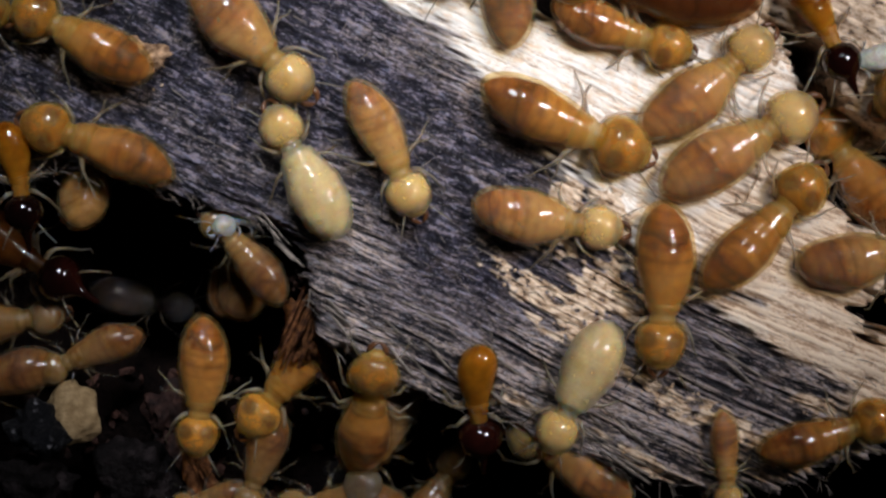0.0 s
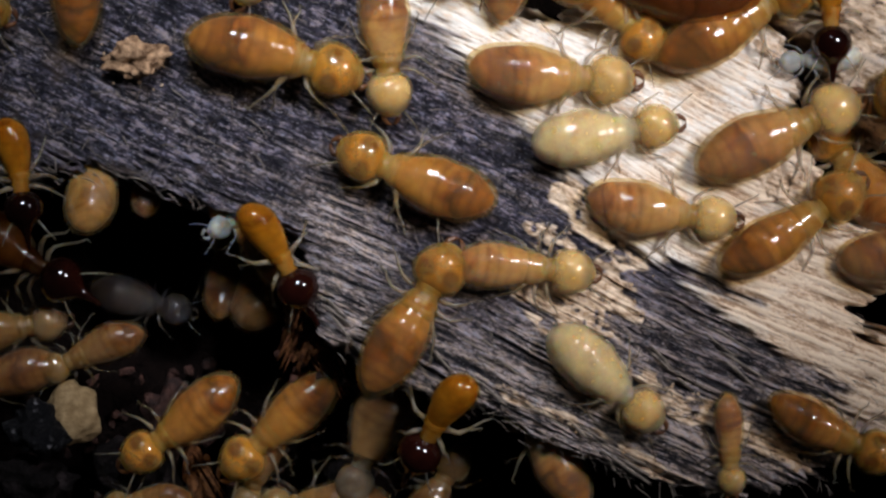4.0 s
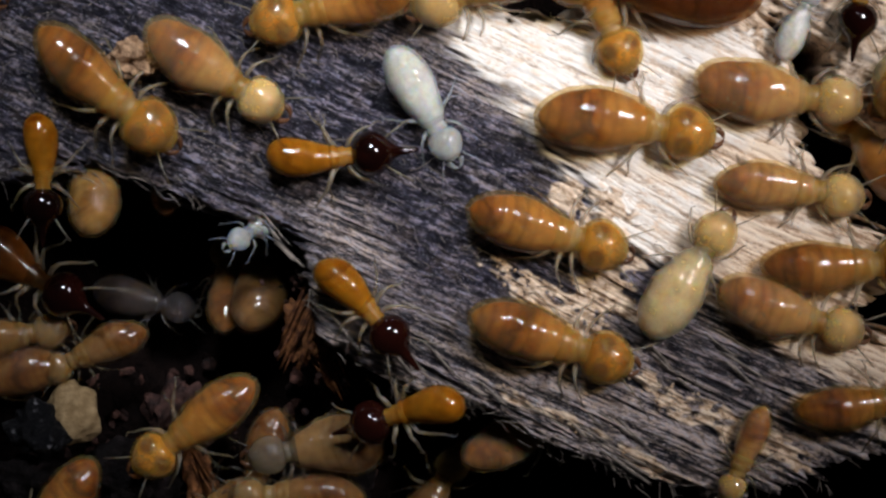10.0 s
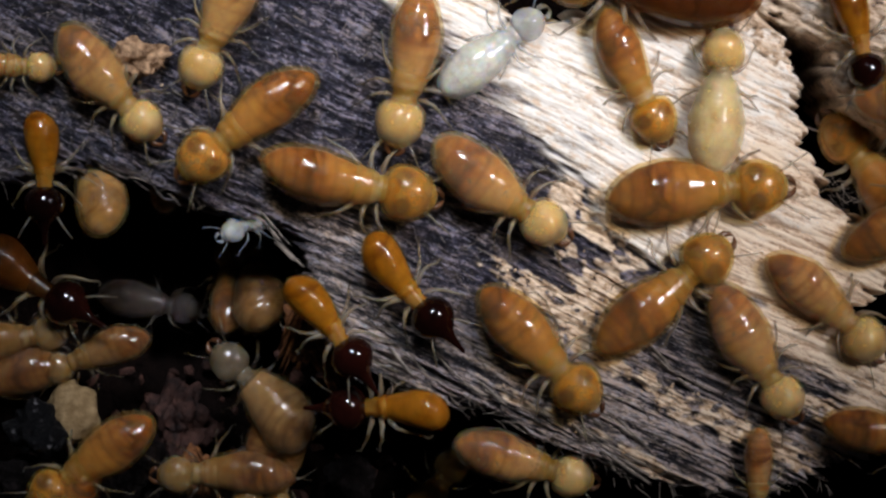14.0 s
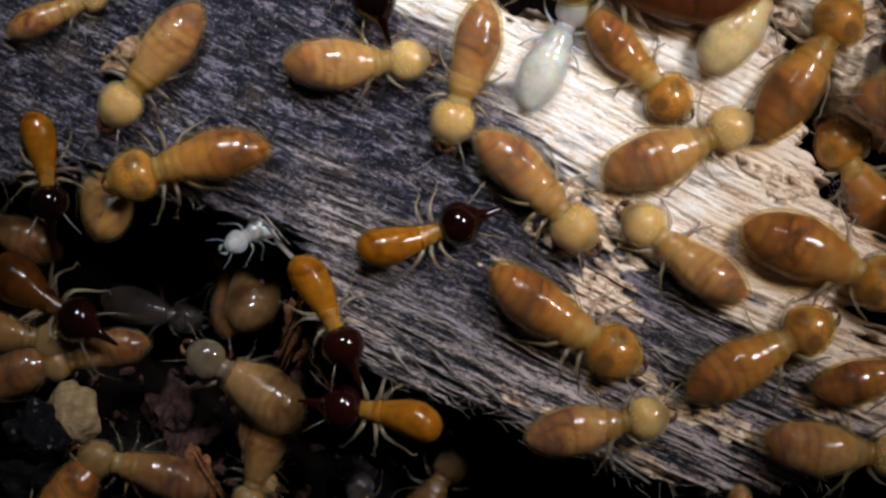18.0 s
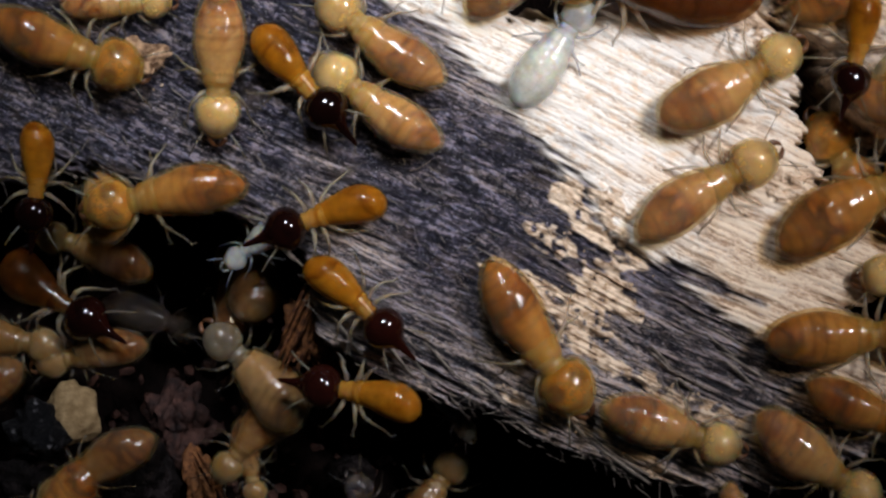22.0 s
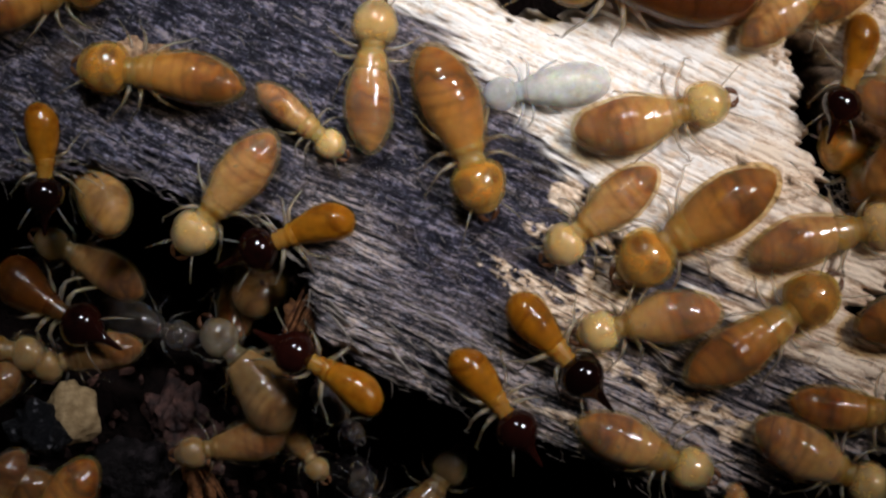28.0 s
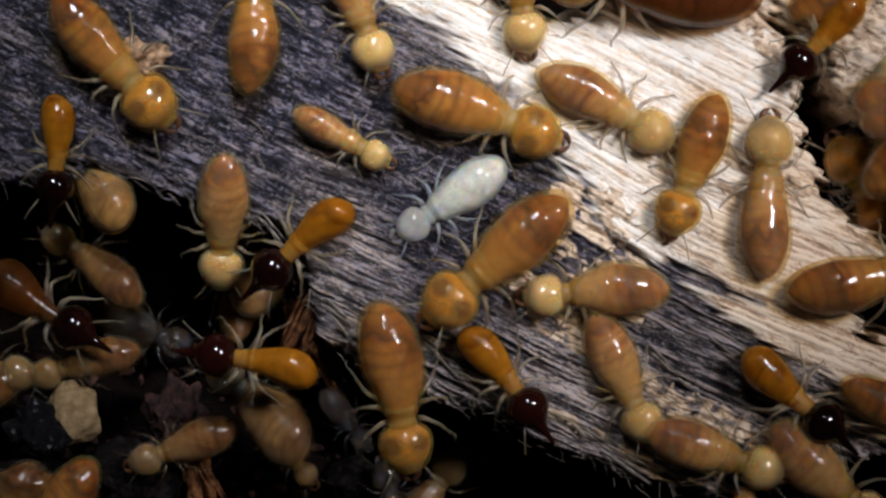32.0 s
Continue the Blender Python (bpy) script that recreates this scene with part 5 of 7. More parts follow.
    crawl("soldier", 1.037, [(0, -15.386, 4.523, 0.12, -3.8, 0), (3.5, -13.999, 4.523, 0.12, -3.8, 0), (5.5, -10.752, 4.537, 0.12, -2.9, 0), (6, -10.17, 4.44, 0.12, -13.2, 0), (7, -8.408, 3.69, 0.12, -24.4, 0), (7.5, -6.854, 3.184, 0.12, -19.3, 0), (8, -5.737, 2.768, 0.12, -15.5, 0), (9, -4.787, 1.831, 0.12, -33.7, 0), (9.5, -4.079, 1.817, 0.12, -18.4, 0), (10, -3.025, 2.22, 0.12, 5.4, 0), (11, -2.317, 1.353, 0.12, -11, 0), (12, -1.658, 1.02, 0.12, -19.4, 0), (12.5, -1.36, 0.028, 0.12, -42.2, 0), (13, -0.909, -0.402, 0.12, -45.6, 0), (14, -1.11, -0.749, 0.12, -47.6, 0), (14.5, -1.117, -0.902, 0.12, -52.4, 0), (16.5, -1.235, -0.083, 0.12, -16.7, 0), (17, -0.645, 0.042, 0.12, -4.7, 0), (18, -0.812, 0.187, 0.12, 19.8, 0), (19, -0.999, 0.652, 0.12, 45.9, 0), (20, -1.512, 0.68, 0.12, 95.1, 0), (20.5, -1.79, 0.638, 0.12, 135, 0), (21, -2.137, 1.034, 0.12, 173.5, 0), (22, -2.627, 0.973, -0.02, 201.2, -5.4), (23, -3.418, 0.745, -0.17, 194.6, -12.4), (24, -3.759, 0.341, -0.17, 187.6, -12.4), (25, -3.525, 0.098, -0.23, 198, -11.9), (25.5, -3.435, 0.223, -0.23, 198.9, -11.9), (27.5, -3.052, 0.641, -0.23, 209.7, -11.9), (28, -3.316, 0.536, -0.23, 203.6, -11.9), (29, -3.086, 0.557, -0.23, 209.5, -11.9), (30, -3.093, 0.467, -0.23, 214.2, -11.9), (31, -3.323, 0.488, -0.23, 215.2, -11.9), (32, -3.226, 0.453, -0.23, 224.1, -11.9)])
    crawl("soldier", 0.92, [(0, -10.491, 2.066, -0.11, -82.6, -5.2), (3.5, -10.52, 2.1, -0.06, -84.3, -3), (5.5, -10.071, 2.309, -0.09, -76, -4.2), (6, -9.987, 2.239, -0.08, -80.1, -4), (7, -9.987, 2.218, -0.08, -83, -3.9), (9, -9.847, 2.218, -0.08, -90.8, -3.9), (13, -9.84, 2.288, -0.07, -91.2, -3.6), (14.5, -9.792, 2.274, -0.08, -90, -4), (16.5, -9.656, 2.289, -0.11, -86.1, -5.2), (17, -9.616, 2.253, -0.06, -84.4, -3.1), (18, -9.827, 2.309, -0.08, -83.9, -4), (19, -10.107, 2.275, -0.1, -88, -4.7), (20, -10.177, 2.045, -0.1, -84, -4.7), (21, -9.934, 2.045, -0.11, -90, -5.2), (22, -9.974, 2.046, -0.15, -96, -7.1), (23, -10.113, 1.928, -0.14, -92, -7), (24, -10.138, 2.03, -0.07, -93.8, -3.3), (25, -9.964, 2.531, -0.07, -80, -3.4), (25.5, -10.028, 2.634, -0.02, -79.7, -1.1), (27.5, -9.757, 2.601, -0.08, -85, -3.7), (28, -9.806, 2.497, -0.08, -90.6, -3.9), (29, -9.653, 2.531, -0.08, -93.3, -4), (30, -9.583, 2.531, -0.08, -93.5, -3.7), (31, -9.409, 2.636, -0.08, -95.1, -3.8), (32, -9.461, 2.67, -0.05, -96, -2.4)])
    crawl("cave_soldier", 1.1, [(0, -10.722, -0.145, -2.9, -31, 14), (3, -10.694, -0.16, -2.9, -31, 14), (9, -10.622, -0.518, -2.9, -31, 14), (14, -10.55, -0.776, -2.9, -31, 14), (18, -10.264, -1.206, -2.9, -31, 14), (21, -9.948, -1.221, -2.9, -31, 14), (22, -10.049, -1.163, -2.9, -31, 14), (25, -9.991, -1.235, -2.9, -31, 14), (31, -10.364, -1.393, -2.9, -31, 14), (32, -10.378, -1.407, -2.9, -31, 14)])
    crawl("soldier", 1.044, [(0, 0.784, -3.274, -0.55, -84, -29.1), (1, 0.714, -3.379, -0.55, -86.9, -29.1), (2, 0.853, -3.47, -0.55, -90, -29.1), (3, 0.679, -3.855, -0.55, -94.8, -29.1), (3.5, 0.273, -3.869, -0.55, -110.2, -29.1), (5.5, -0.056, -3.61, -0.55, -123.5, -29.1), (6, -0.007, -3.603, -0.55, -116.7, -29.1), (7, 0.063, -3.887, -0.65, -138.3, -24.3), (8, 0.056, -3.754, -0.65, -154, -24.3), (9, -0.126, -3.81, -0.65, -161.6, -24.3), (10, -0.448, -3.88, -0.65, -161.6, -24.3), (11, -0.357, -3.698, -0.65, -158.4, -24.3), (12, -0.63, -3.537, -0.65, -170.2, -24.3), (13, -0.632, -3.818, -0.8, -167.7, -13), (14, -0.989, -3.916, -0.8, -178.6, -13), (16.5, -0.989, -4.14, -0.8, -189, -13), (17, -1.053, -4.112, -0.8, -190.2, -13), (18, -1.13, -4.105, -0.8, -187.2, -13), (19, -1.088, -4.168, -0.8, -181.3, -13), (20, -0.947, -4.175, -0.8, -177.8, -13), (21, -1.158, -3.888, -0.8, -183.6, -13), (22, -1.642, -3.628, -0.8, -188.3, -13), (23, -1.825, -3.537, -0.8, -186.2, -13), (24, -1.825, -3.439, -0.8, -187.8, -13), (25, -1.825, -3.425, -0.8, -191.1, -13), (25.5, -1.825, -3.467, -0.8, -194.9, -13), (27.5, -2.455, -3.296, -0.75, -207.9, -6.4), (28, -2.525, -3.198, -0.75, -208.1, -6.4), (29, -2.861, -2.946, -0.75, -196.9, -6.4), (30, -3.394, -3.016, -0.75, -189.6, -6.4), (31, -4.18, -2.42, -0.75, -204.1, -6.4), (32, -4.306, -2.805, -0.75, -186.6, -6.4)])
    crawl("soldier", 0.926, [(0, 9.288, 5.634, 0.3, -64.7, 0), (1, 9.081, 5.828, 0.3, -79.4, 0), (2, 9.6, 6.347, 0.3, -62.7, 0), (3, 9.586, 6.727, 0.3, -85.6, 0), (3.5, 9.475, 6.451, 0.3, -87.6, 0), (5.5, 10.243, 5.966, 0.3, -101.3, 0), (6, 10.915, 6.001, 0.3, -109.5, 0), (7, 11.988, 6.312, 0.3, -111.8, 0), (8, 11.019, 6.97, 0.3, -104.5, 0), (9, 11.019, 7.108, 0.3, -104.5, 0), (10, 10.313, 6.741, 0.3, -97.5, 0), (11, 11.053, 6.797, 0.3, -102.3, 0), (12, 10.949, 6.451, 0.3, -86.6, 0), (13, 10.327, 5.793, 0.3, -70, 0), (14, 10.153, 5.482, 0.3, -78.4, 0), (14.5, 10.223, 5.495, 0.3, -78.2, 0), (16.5, 10.638, 6.451, 0.3, -85, 0), (17, 11.088, 6.451, 0.3, -86.6, 0), (18, 11.226, 5.897, 0.3, -93.4, 0), (19, 10.936, 5.032, 0.3, -108.5, 0), (20, 10.41, 5.101, 0.3, -96.2, 0), (21, 10.603, 5.205, 0.3, -96.7, 0), (22, 10.257, 5.239, 0.3, -103.6, 0), (23, 9.482, 5.412, 0.3, -104.7, 0), (24, 9.759, 5.378, 0.3, -119.5, 0), (25, 9.911, 5.378, 0.3, -133.7, 0), (25.5, 9.794, 5.322, 0.3, -141.5, 0), (27.5, 10.084, 4.616, 0.3, -112.8, 0), (28, 10.153, 4.616, 0.3, -109.5, 0), (29, 10.34, 5.516, 0.3, -118.3, 0), (30, 9.565, 5.447, 0.3, -129.2, 0), (31, 9.565, 4.893, 0.3, -121.8, 0), (32, 9.531, 5.378, 0.3, -135, 0)])
    crawl("soldier", 0.842, [(0, 14.26, 3.771, -1.6, -160.3, 0), (28, 14.26, 3.771, -1.6, -160.3, 0), (30, 13.197, 3.416, -1.6, -165.1, 0), (31, 12.488, 3.31, -1.6, -166.9, 0), (32, 11.723, 3.452, -1.6, -166.7, 0)])
    crawl("soldier", 0.864, [(0, 14.082, 1.222, -1.8, 161.6, 0), (28, 14.082, 1.222, -1.8, 161.6, 0), (30, 12.661, 1.08, -1.8, 161.6, 0), (31, 11.56, 0.568, -1.8, 165.3, 0), (32, 11.809, 1.279, -1.8, 158.9, 0)])
    crawl("amber", 1, [(0, 10.654, 1.515, -1.5, 126.4, 0), (7, 10.668, 1.395, -1.5, 125.5, 0), (9, 10.774, 1.586, -1.5, 125.5, 0), (10, 11.128, 2.173, -1.5, 130.3, 0), (12, 11.836, 0.849, -1.5, 139.2, 0), (13, 11.553, 1.005, -1.5, 138.8, 0), (14, 11.128, 1.465, -1.5, 130.3, 0), (16.5, 10.753, 1.43, -1.5, 122.1, 0), (18, 10.788, 1.133, -1.5, 121.2, 0), (19, 10.597, 1.196, -1.5, 123, 0), (20, 10.314, 1.359, -1.5, 122.6, 0), (21, 10.455, 1.302, -1.5, 122.3, 0), (23, 10.654, 1.416, -1.5, 123.3, 0), (25, 10.774, 0.793, -1.5, 122.9, 0), (27.5, 10.915, 1.076, -1.5, 122.9, 0), (32, 11.057, 0.722, -1.5, 121.4, 0)])
    crawl("nymph", 0.778, [(0, -1.444, 12.024, 0.06, -84, 0), (5.5, -1.444, 9.733, 0.06, -83.7, 0), (6, -1.444, 8.761, 0.06, -83.7, 0), (7, -1.5, 7.269, 0.06, -81.8, 0), (7.5, -1.583, 5.845, 0.06, -84.3, 0), (8, -1.069, 4.61, 0.06, -80.7, 0), (9, -1.027, 3.985, 0.06, -67.6, 0), (10, -0.597, 3.777, 0.06, -60.6, 0), (11, -0.653, 3.936, 0.06, -46, 0), (11.5, -0.299, 3.957, 0.06, -19.7, 0), (12, 0.236, 4.04, 0.06, 6.4, 0), (13, 0.868, 4.589, 0.06, 43.7, 0), (14, 1.021, 4.693, 0.06, 38.2, 0), (14.5, 1.506, 4.929, 0.06, 56.2, 0), (16.5, 2.048, 4.978, 0.06, 57, 0), (17, 2.187, 4.922, 0.06, 62.1, 0), (18, 2.603, 4.637, 0.06, 64, 0), (19, 2.798, 4.547, 0.06, 59.6, 0), (20, 3.089, 4.575, 0.06, 40.8, 0), (21, 2.846, 4.561, 0.06, 40.4, 0), (22, 2.569, 4.637, 0.06, 55, 0), (23, 2.916, 4.561, 0.06, 59.8, 0), (24, 3.436, 4.665, 0.06, 73.3, 0), (25, 2.999, 4.436, 0.06, 101.7, 0), (25.5, 2.944, 4.089, 0.06, 116.7, 0), (26.5, 2.947, 4.013, 0.06, 150.7, 0), (27.5, 2.95, 3.936, 0.06, 184.7, 0), (28, 2.77, 3.992, 0.06, 187.4, 0), (29, 2.492, 3.263, 0.06, 207.8, 0), (30, 1.534, 2.374, 0.06, 199.7, 0), (31, 0.597, 2.034, 0.06, 199.9, 0), (32, 0.396, 1.368, 0.06, 214.4, 0)])
    crawl("nymph", 0.5, [(0, 10.681, 4.689, 0.24, -172.2, 0), (3.5, 9.572, 4.655, 0.24, -174.8, 0), (5.5, 8.88, 4.966, 0.24, -167.2, 0), (6, 8.714, 5.056, 0.24, -163.2, 0), (7, 8.672, 5.569, 0.24, -200.9, 0), (8, 9.067, 5.534, 0.24, -240.3, 0), (9, 8.956, 5.361, 0.24, -264.2, 0), (10, 8.672, 5.437, 0.24, -294.7, 0), (11, 8.901, 5.41, 0.24, -329.6, 0), (12, 9.711, 5.894, 0.24, -349.2, 0), (13, 11.096, 6.525, 0.24, -349.7, 0), (32, 11.096, 6.525, 0.24, -349.7, 0)])
    crawl("nymph", 0.54, [(0, -4.811, 0.93, -1.1, -151.9, 24.5), (6, -4.952, 0.859, -1.1, -151.9, 24.5), (8, -4.67, 0.789, -1.1, -151.9, 24.5), (9, -4.494, 0.648, -1.1, -144.5, 24.5), (12, -4.529, 0.683, -1.1, -149, 24.5), (14, -4.6, 0.789, -1.1, -151.9, 24.5), (18, -4.529, 0.542, -1.1, -149, 24.5), (21, -4.459, 0.507, -1.1, -151.9, 24.5), (22, -4.418, 0.331, -1, -143.1, 0), (23, -3.877, 0.478, -2.2, -145.3, 0), (24, -2.725, 0.808, -3, -156.8, 0), (32, -2.725, 0.808, -3, -156.8, 0)])
    crawl("tan", 0.82, [(0, -8.957, 1.643, -1.52, 101, -23.1), (5.5, -8.745, 1.48, -1.52, 96.8, -23.1), (9, -8.745, 1.459, -1.52, 104, -23.1), (13, -8.603, 1.515, -1.52, 109.3, -23.1), (16.5, -8.497, 1.267, -1.52, 115.3, -23.1), (19, -8.426, 1.388, -1.52, 112.5, -23.1), (23, -8.391, 1.232, -1.52, 110.4, -23.1), (25, -8.356, 1.374, -1.52, 111.8, -23.1), (27.5, -8.568, 1.374, -1.52, 132, -23.1), (28, -8.582, 1.409, -1.52, 130.9, -23.1), (29, -8.674, 1.515, -1.52, 132.6, -23.1), (32, -8.511, 1.515, -1.52, 133.2, -23.1)])
    crawl("ghost", 0.68, [(0, -8.083, -1.293, -4.9, -11, 0), (6, -8.119, -1.293, -4.9, -14.9, 0), (13, -7.938, -1.329, -4.9, -9.8, 0), (20, -7.829, -1.656, -4.9, -15.3, 0), (28, -7.974, -1.874, -4.9, -20, 0), (32, -8.047, -2.019, -4.9, -21.8, 0)])
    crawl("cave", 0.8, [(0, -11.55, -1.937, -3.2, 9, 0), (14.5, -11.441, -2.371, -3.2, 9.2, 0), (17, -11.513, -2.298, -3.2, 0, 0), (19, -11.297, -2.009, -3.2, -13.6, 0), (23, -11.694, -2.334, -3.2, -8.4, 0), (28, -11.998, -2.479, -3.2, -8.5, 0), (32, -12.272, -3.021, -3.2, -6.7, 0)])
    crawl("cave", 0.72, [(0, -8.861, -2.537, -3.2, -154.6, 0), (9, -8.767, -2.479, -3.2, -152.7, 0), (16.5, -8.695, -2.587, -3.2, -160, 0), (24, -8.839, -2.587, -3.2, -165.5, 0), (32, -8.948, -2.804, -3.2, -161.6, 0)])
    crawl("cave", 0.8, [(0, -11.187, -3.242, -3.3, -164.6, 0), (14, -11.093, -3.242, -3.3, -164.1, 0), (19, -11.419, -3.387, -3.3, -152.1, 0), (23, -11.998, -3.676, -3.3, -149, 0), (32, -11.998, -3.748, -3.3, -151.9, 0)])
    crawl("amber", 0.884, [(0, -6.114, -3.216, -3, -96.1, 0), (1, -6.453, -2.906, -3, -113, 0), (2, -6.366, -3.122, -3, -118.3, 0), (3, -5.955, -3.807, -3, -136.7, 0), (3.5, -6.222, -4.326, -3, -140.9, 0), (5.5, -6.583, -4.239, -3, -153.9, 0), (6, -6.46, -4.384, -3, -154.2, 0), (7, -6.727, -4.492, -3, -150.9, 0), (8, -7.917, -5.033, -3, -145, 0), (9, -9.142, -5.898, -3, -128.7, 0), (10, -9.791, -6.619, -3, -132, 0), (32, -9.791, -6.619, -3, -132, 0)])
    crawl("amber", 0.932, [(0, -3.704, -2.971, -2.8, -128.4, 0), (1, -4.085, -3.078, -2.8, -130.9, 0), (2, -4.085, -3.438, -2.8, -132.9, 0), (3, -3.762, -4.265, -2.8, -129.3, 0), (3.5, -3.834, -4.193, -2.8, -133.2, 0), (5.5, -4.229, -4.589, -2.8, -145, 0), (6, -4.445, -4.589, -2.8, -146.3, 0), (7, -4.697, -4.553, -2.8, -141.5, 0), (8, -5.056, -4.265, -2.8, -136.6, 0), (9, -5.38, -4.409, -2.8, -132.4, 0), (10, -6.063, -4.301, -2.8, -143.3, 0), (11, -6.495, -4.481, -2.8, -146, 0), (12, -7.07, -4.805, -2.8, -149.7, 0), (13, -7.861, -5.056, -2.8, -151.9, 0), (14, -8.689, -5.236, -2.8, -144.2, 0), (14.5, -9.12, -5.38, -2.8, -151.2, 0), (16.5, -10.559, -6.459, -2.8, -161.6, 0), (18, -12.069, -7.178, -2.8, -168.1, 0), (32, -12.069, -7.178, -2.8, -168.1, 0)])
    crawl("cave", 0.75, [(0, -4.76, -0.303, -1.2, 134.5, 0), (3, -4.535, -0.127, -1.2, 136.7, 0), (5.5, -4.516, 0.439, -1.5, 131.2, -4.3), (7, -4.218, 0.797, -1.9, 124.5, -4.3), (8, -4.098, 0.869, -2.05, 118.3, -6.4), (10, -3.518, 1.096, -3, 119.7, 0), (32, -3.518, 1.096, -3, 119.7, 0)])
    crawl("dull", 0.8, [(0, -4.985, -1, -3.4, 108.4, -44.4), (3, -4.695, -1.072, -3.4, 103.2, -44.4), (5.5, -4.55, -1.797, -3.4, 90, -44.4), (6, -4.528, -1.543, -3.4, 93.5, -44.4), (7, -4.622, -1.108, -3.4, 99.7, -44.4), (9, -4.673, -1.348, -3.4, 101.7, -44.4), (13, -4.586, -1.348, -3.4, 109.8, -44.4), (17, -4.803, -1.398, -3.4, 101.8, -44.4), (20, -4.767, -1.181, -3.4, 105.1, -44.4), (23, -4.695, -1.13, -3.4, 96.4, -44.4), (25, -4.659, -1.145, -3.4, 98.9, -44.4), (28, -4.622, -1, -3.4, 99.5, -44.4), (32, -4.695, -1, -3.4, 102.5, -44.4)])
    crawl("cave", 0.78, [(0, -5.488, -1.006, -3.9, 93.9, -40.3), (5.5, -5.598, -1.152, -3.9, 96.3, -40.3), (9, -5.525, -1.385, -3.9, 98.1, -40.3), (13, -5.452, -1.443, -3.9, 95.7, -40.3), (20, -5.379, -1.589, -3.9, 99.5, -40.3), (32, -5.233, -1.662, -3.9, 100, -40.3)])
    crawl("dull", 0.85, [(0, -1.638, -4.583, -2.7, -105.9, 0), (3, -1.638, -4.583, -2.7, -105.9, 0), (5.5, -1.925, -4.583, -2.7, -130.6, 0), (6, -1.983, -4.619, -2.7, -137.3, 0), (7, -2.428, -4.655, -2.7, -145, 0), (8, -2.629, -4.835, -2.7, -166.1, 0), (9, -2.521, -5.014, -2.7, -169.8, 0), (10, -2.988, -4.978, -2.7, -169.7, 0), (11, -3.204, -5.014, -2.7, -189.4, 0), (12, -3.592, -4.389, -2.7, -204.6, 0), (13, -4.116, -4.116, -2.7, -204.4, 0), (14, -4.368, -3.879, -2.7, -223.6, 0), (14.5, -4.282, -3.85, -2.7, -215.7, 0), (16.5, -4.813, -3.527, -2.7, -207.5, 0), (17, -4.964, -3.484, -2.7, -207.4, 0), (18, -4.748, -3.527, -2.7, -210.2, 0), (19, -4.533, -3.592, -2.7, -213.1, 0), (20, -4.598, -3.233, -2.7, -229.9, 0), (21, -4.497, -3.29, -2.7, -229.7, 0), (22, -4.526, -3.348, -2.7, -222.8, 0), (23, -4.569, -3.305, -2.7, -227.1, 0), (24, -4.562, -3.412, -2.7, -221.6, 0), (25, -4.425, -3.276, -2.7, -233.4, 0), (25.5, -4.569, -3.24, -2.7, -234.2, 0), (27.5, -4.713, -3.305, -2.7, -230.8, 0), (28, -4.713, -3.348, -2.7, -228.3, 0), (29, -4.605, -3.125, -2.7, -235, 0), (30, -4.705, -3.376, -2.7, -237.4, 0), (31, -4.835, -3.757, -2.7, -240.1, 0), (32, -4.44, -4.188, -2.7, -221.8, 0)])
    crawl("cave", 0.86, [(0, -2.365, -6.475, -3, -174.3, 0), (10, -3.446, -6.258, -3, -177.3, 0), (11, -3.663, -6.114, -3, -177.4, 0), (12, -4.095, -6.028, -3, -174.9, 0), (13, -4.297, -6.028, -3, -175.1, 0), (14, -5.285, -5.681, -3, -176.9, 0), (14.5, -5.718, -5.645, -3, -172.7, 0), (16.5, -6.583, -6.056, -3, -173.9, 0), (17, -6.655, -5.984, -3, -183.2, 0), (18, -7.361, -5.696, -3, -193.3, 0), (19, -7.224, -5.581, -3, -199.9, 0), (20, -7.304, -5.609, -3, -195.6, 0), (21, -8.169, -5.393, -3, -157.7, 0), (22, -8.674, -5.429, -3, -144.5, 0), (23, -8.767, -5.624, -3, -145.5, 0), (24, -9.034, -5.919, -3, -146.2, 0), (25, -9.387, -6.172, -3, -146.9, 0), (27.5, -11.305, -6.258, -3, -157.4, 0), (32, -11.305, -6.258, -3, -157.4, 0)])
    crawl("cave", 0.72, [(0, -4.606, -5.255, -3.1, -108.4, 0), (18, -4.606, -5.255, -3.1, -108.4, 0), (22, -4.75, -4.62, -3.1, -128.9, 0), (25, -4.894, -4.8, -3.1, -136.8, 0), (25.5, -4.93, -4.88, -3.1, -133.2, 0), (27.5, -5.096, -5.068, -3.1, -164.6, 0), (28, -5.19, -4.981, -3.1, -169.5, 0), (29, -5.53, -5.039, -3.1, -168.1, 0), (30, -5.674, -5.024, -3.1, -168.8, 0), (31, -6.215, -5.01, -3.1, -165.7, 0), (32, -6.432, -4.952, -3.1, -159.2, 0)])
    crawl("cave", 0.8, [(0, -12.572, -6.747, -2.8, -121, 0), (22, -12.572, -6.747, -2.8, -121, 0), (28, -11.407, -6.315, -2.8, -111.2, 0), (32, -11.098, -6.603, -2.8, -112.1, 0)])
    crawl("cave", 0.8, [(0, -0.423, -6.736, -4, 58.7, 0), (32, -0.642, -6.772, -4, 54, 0)])
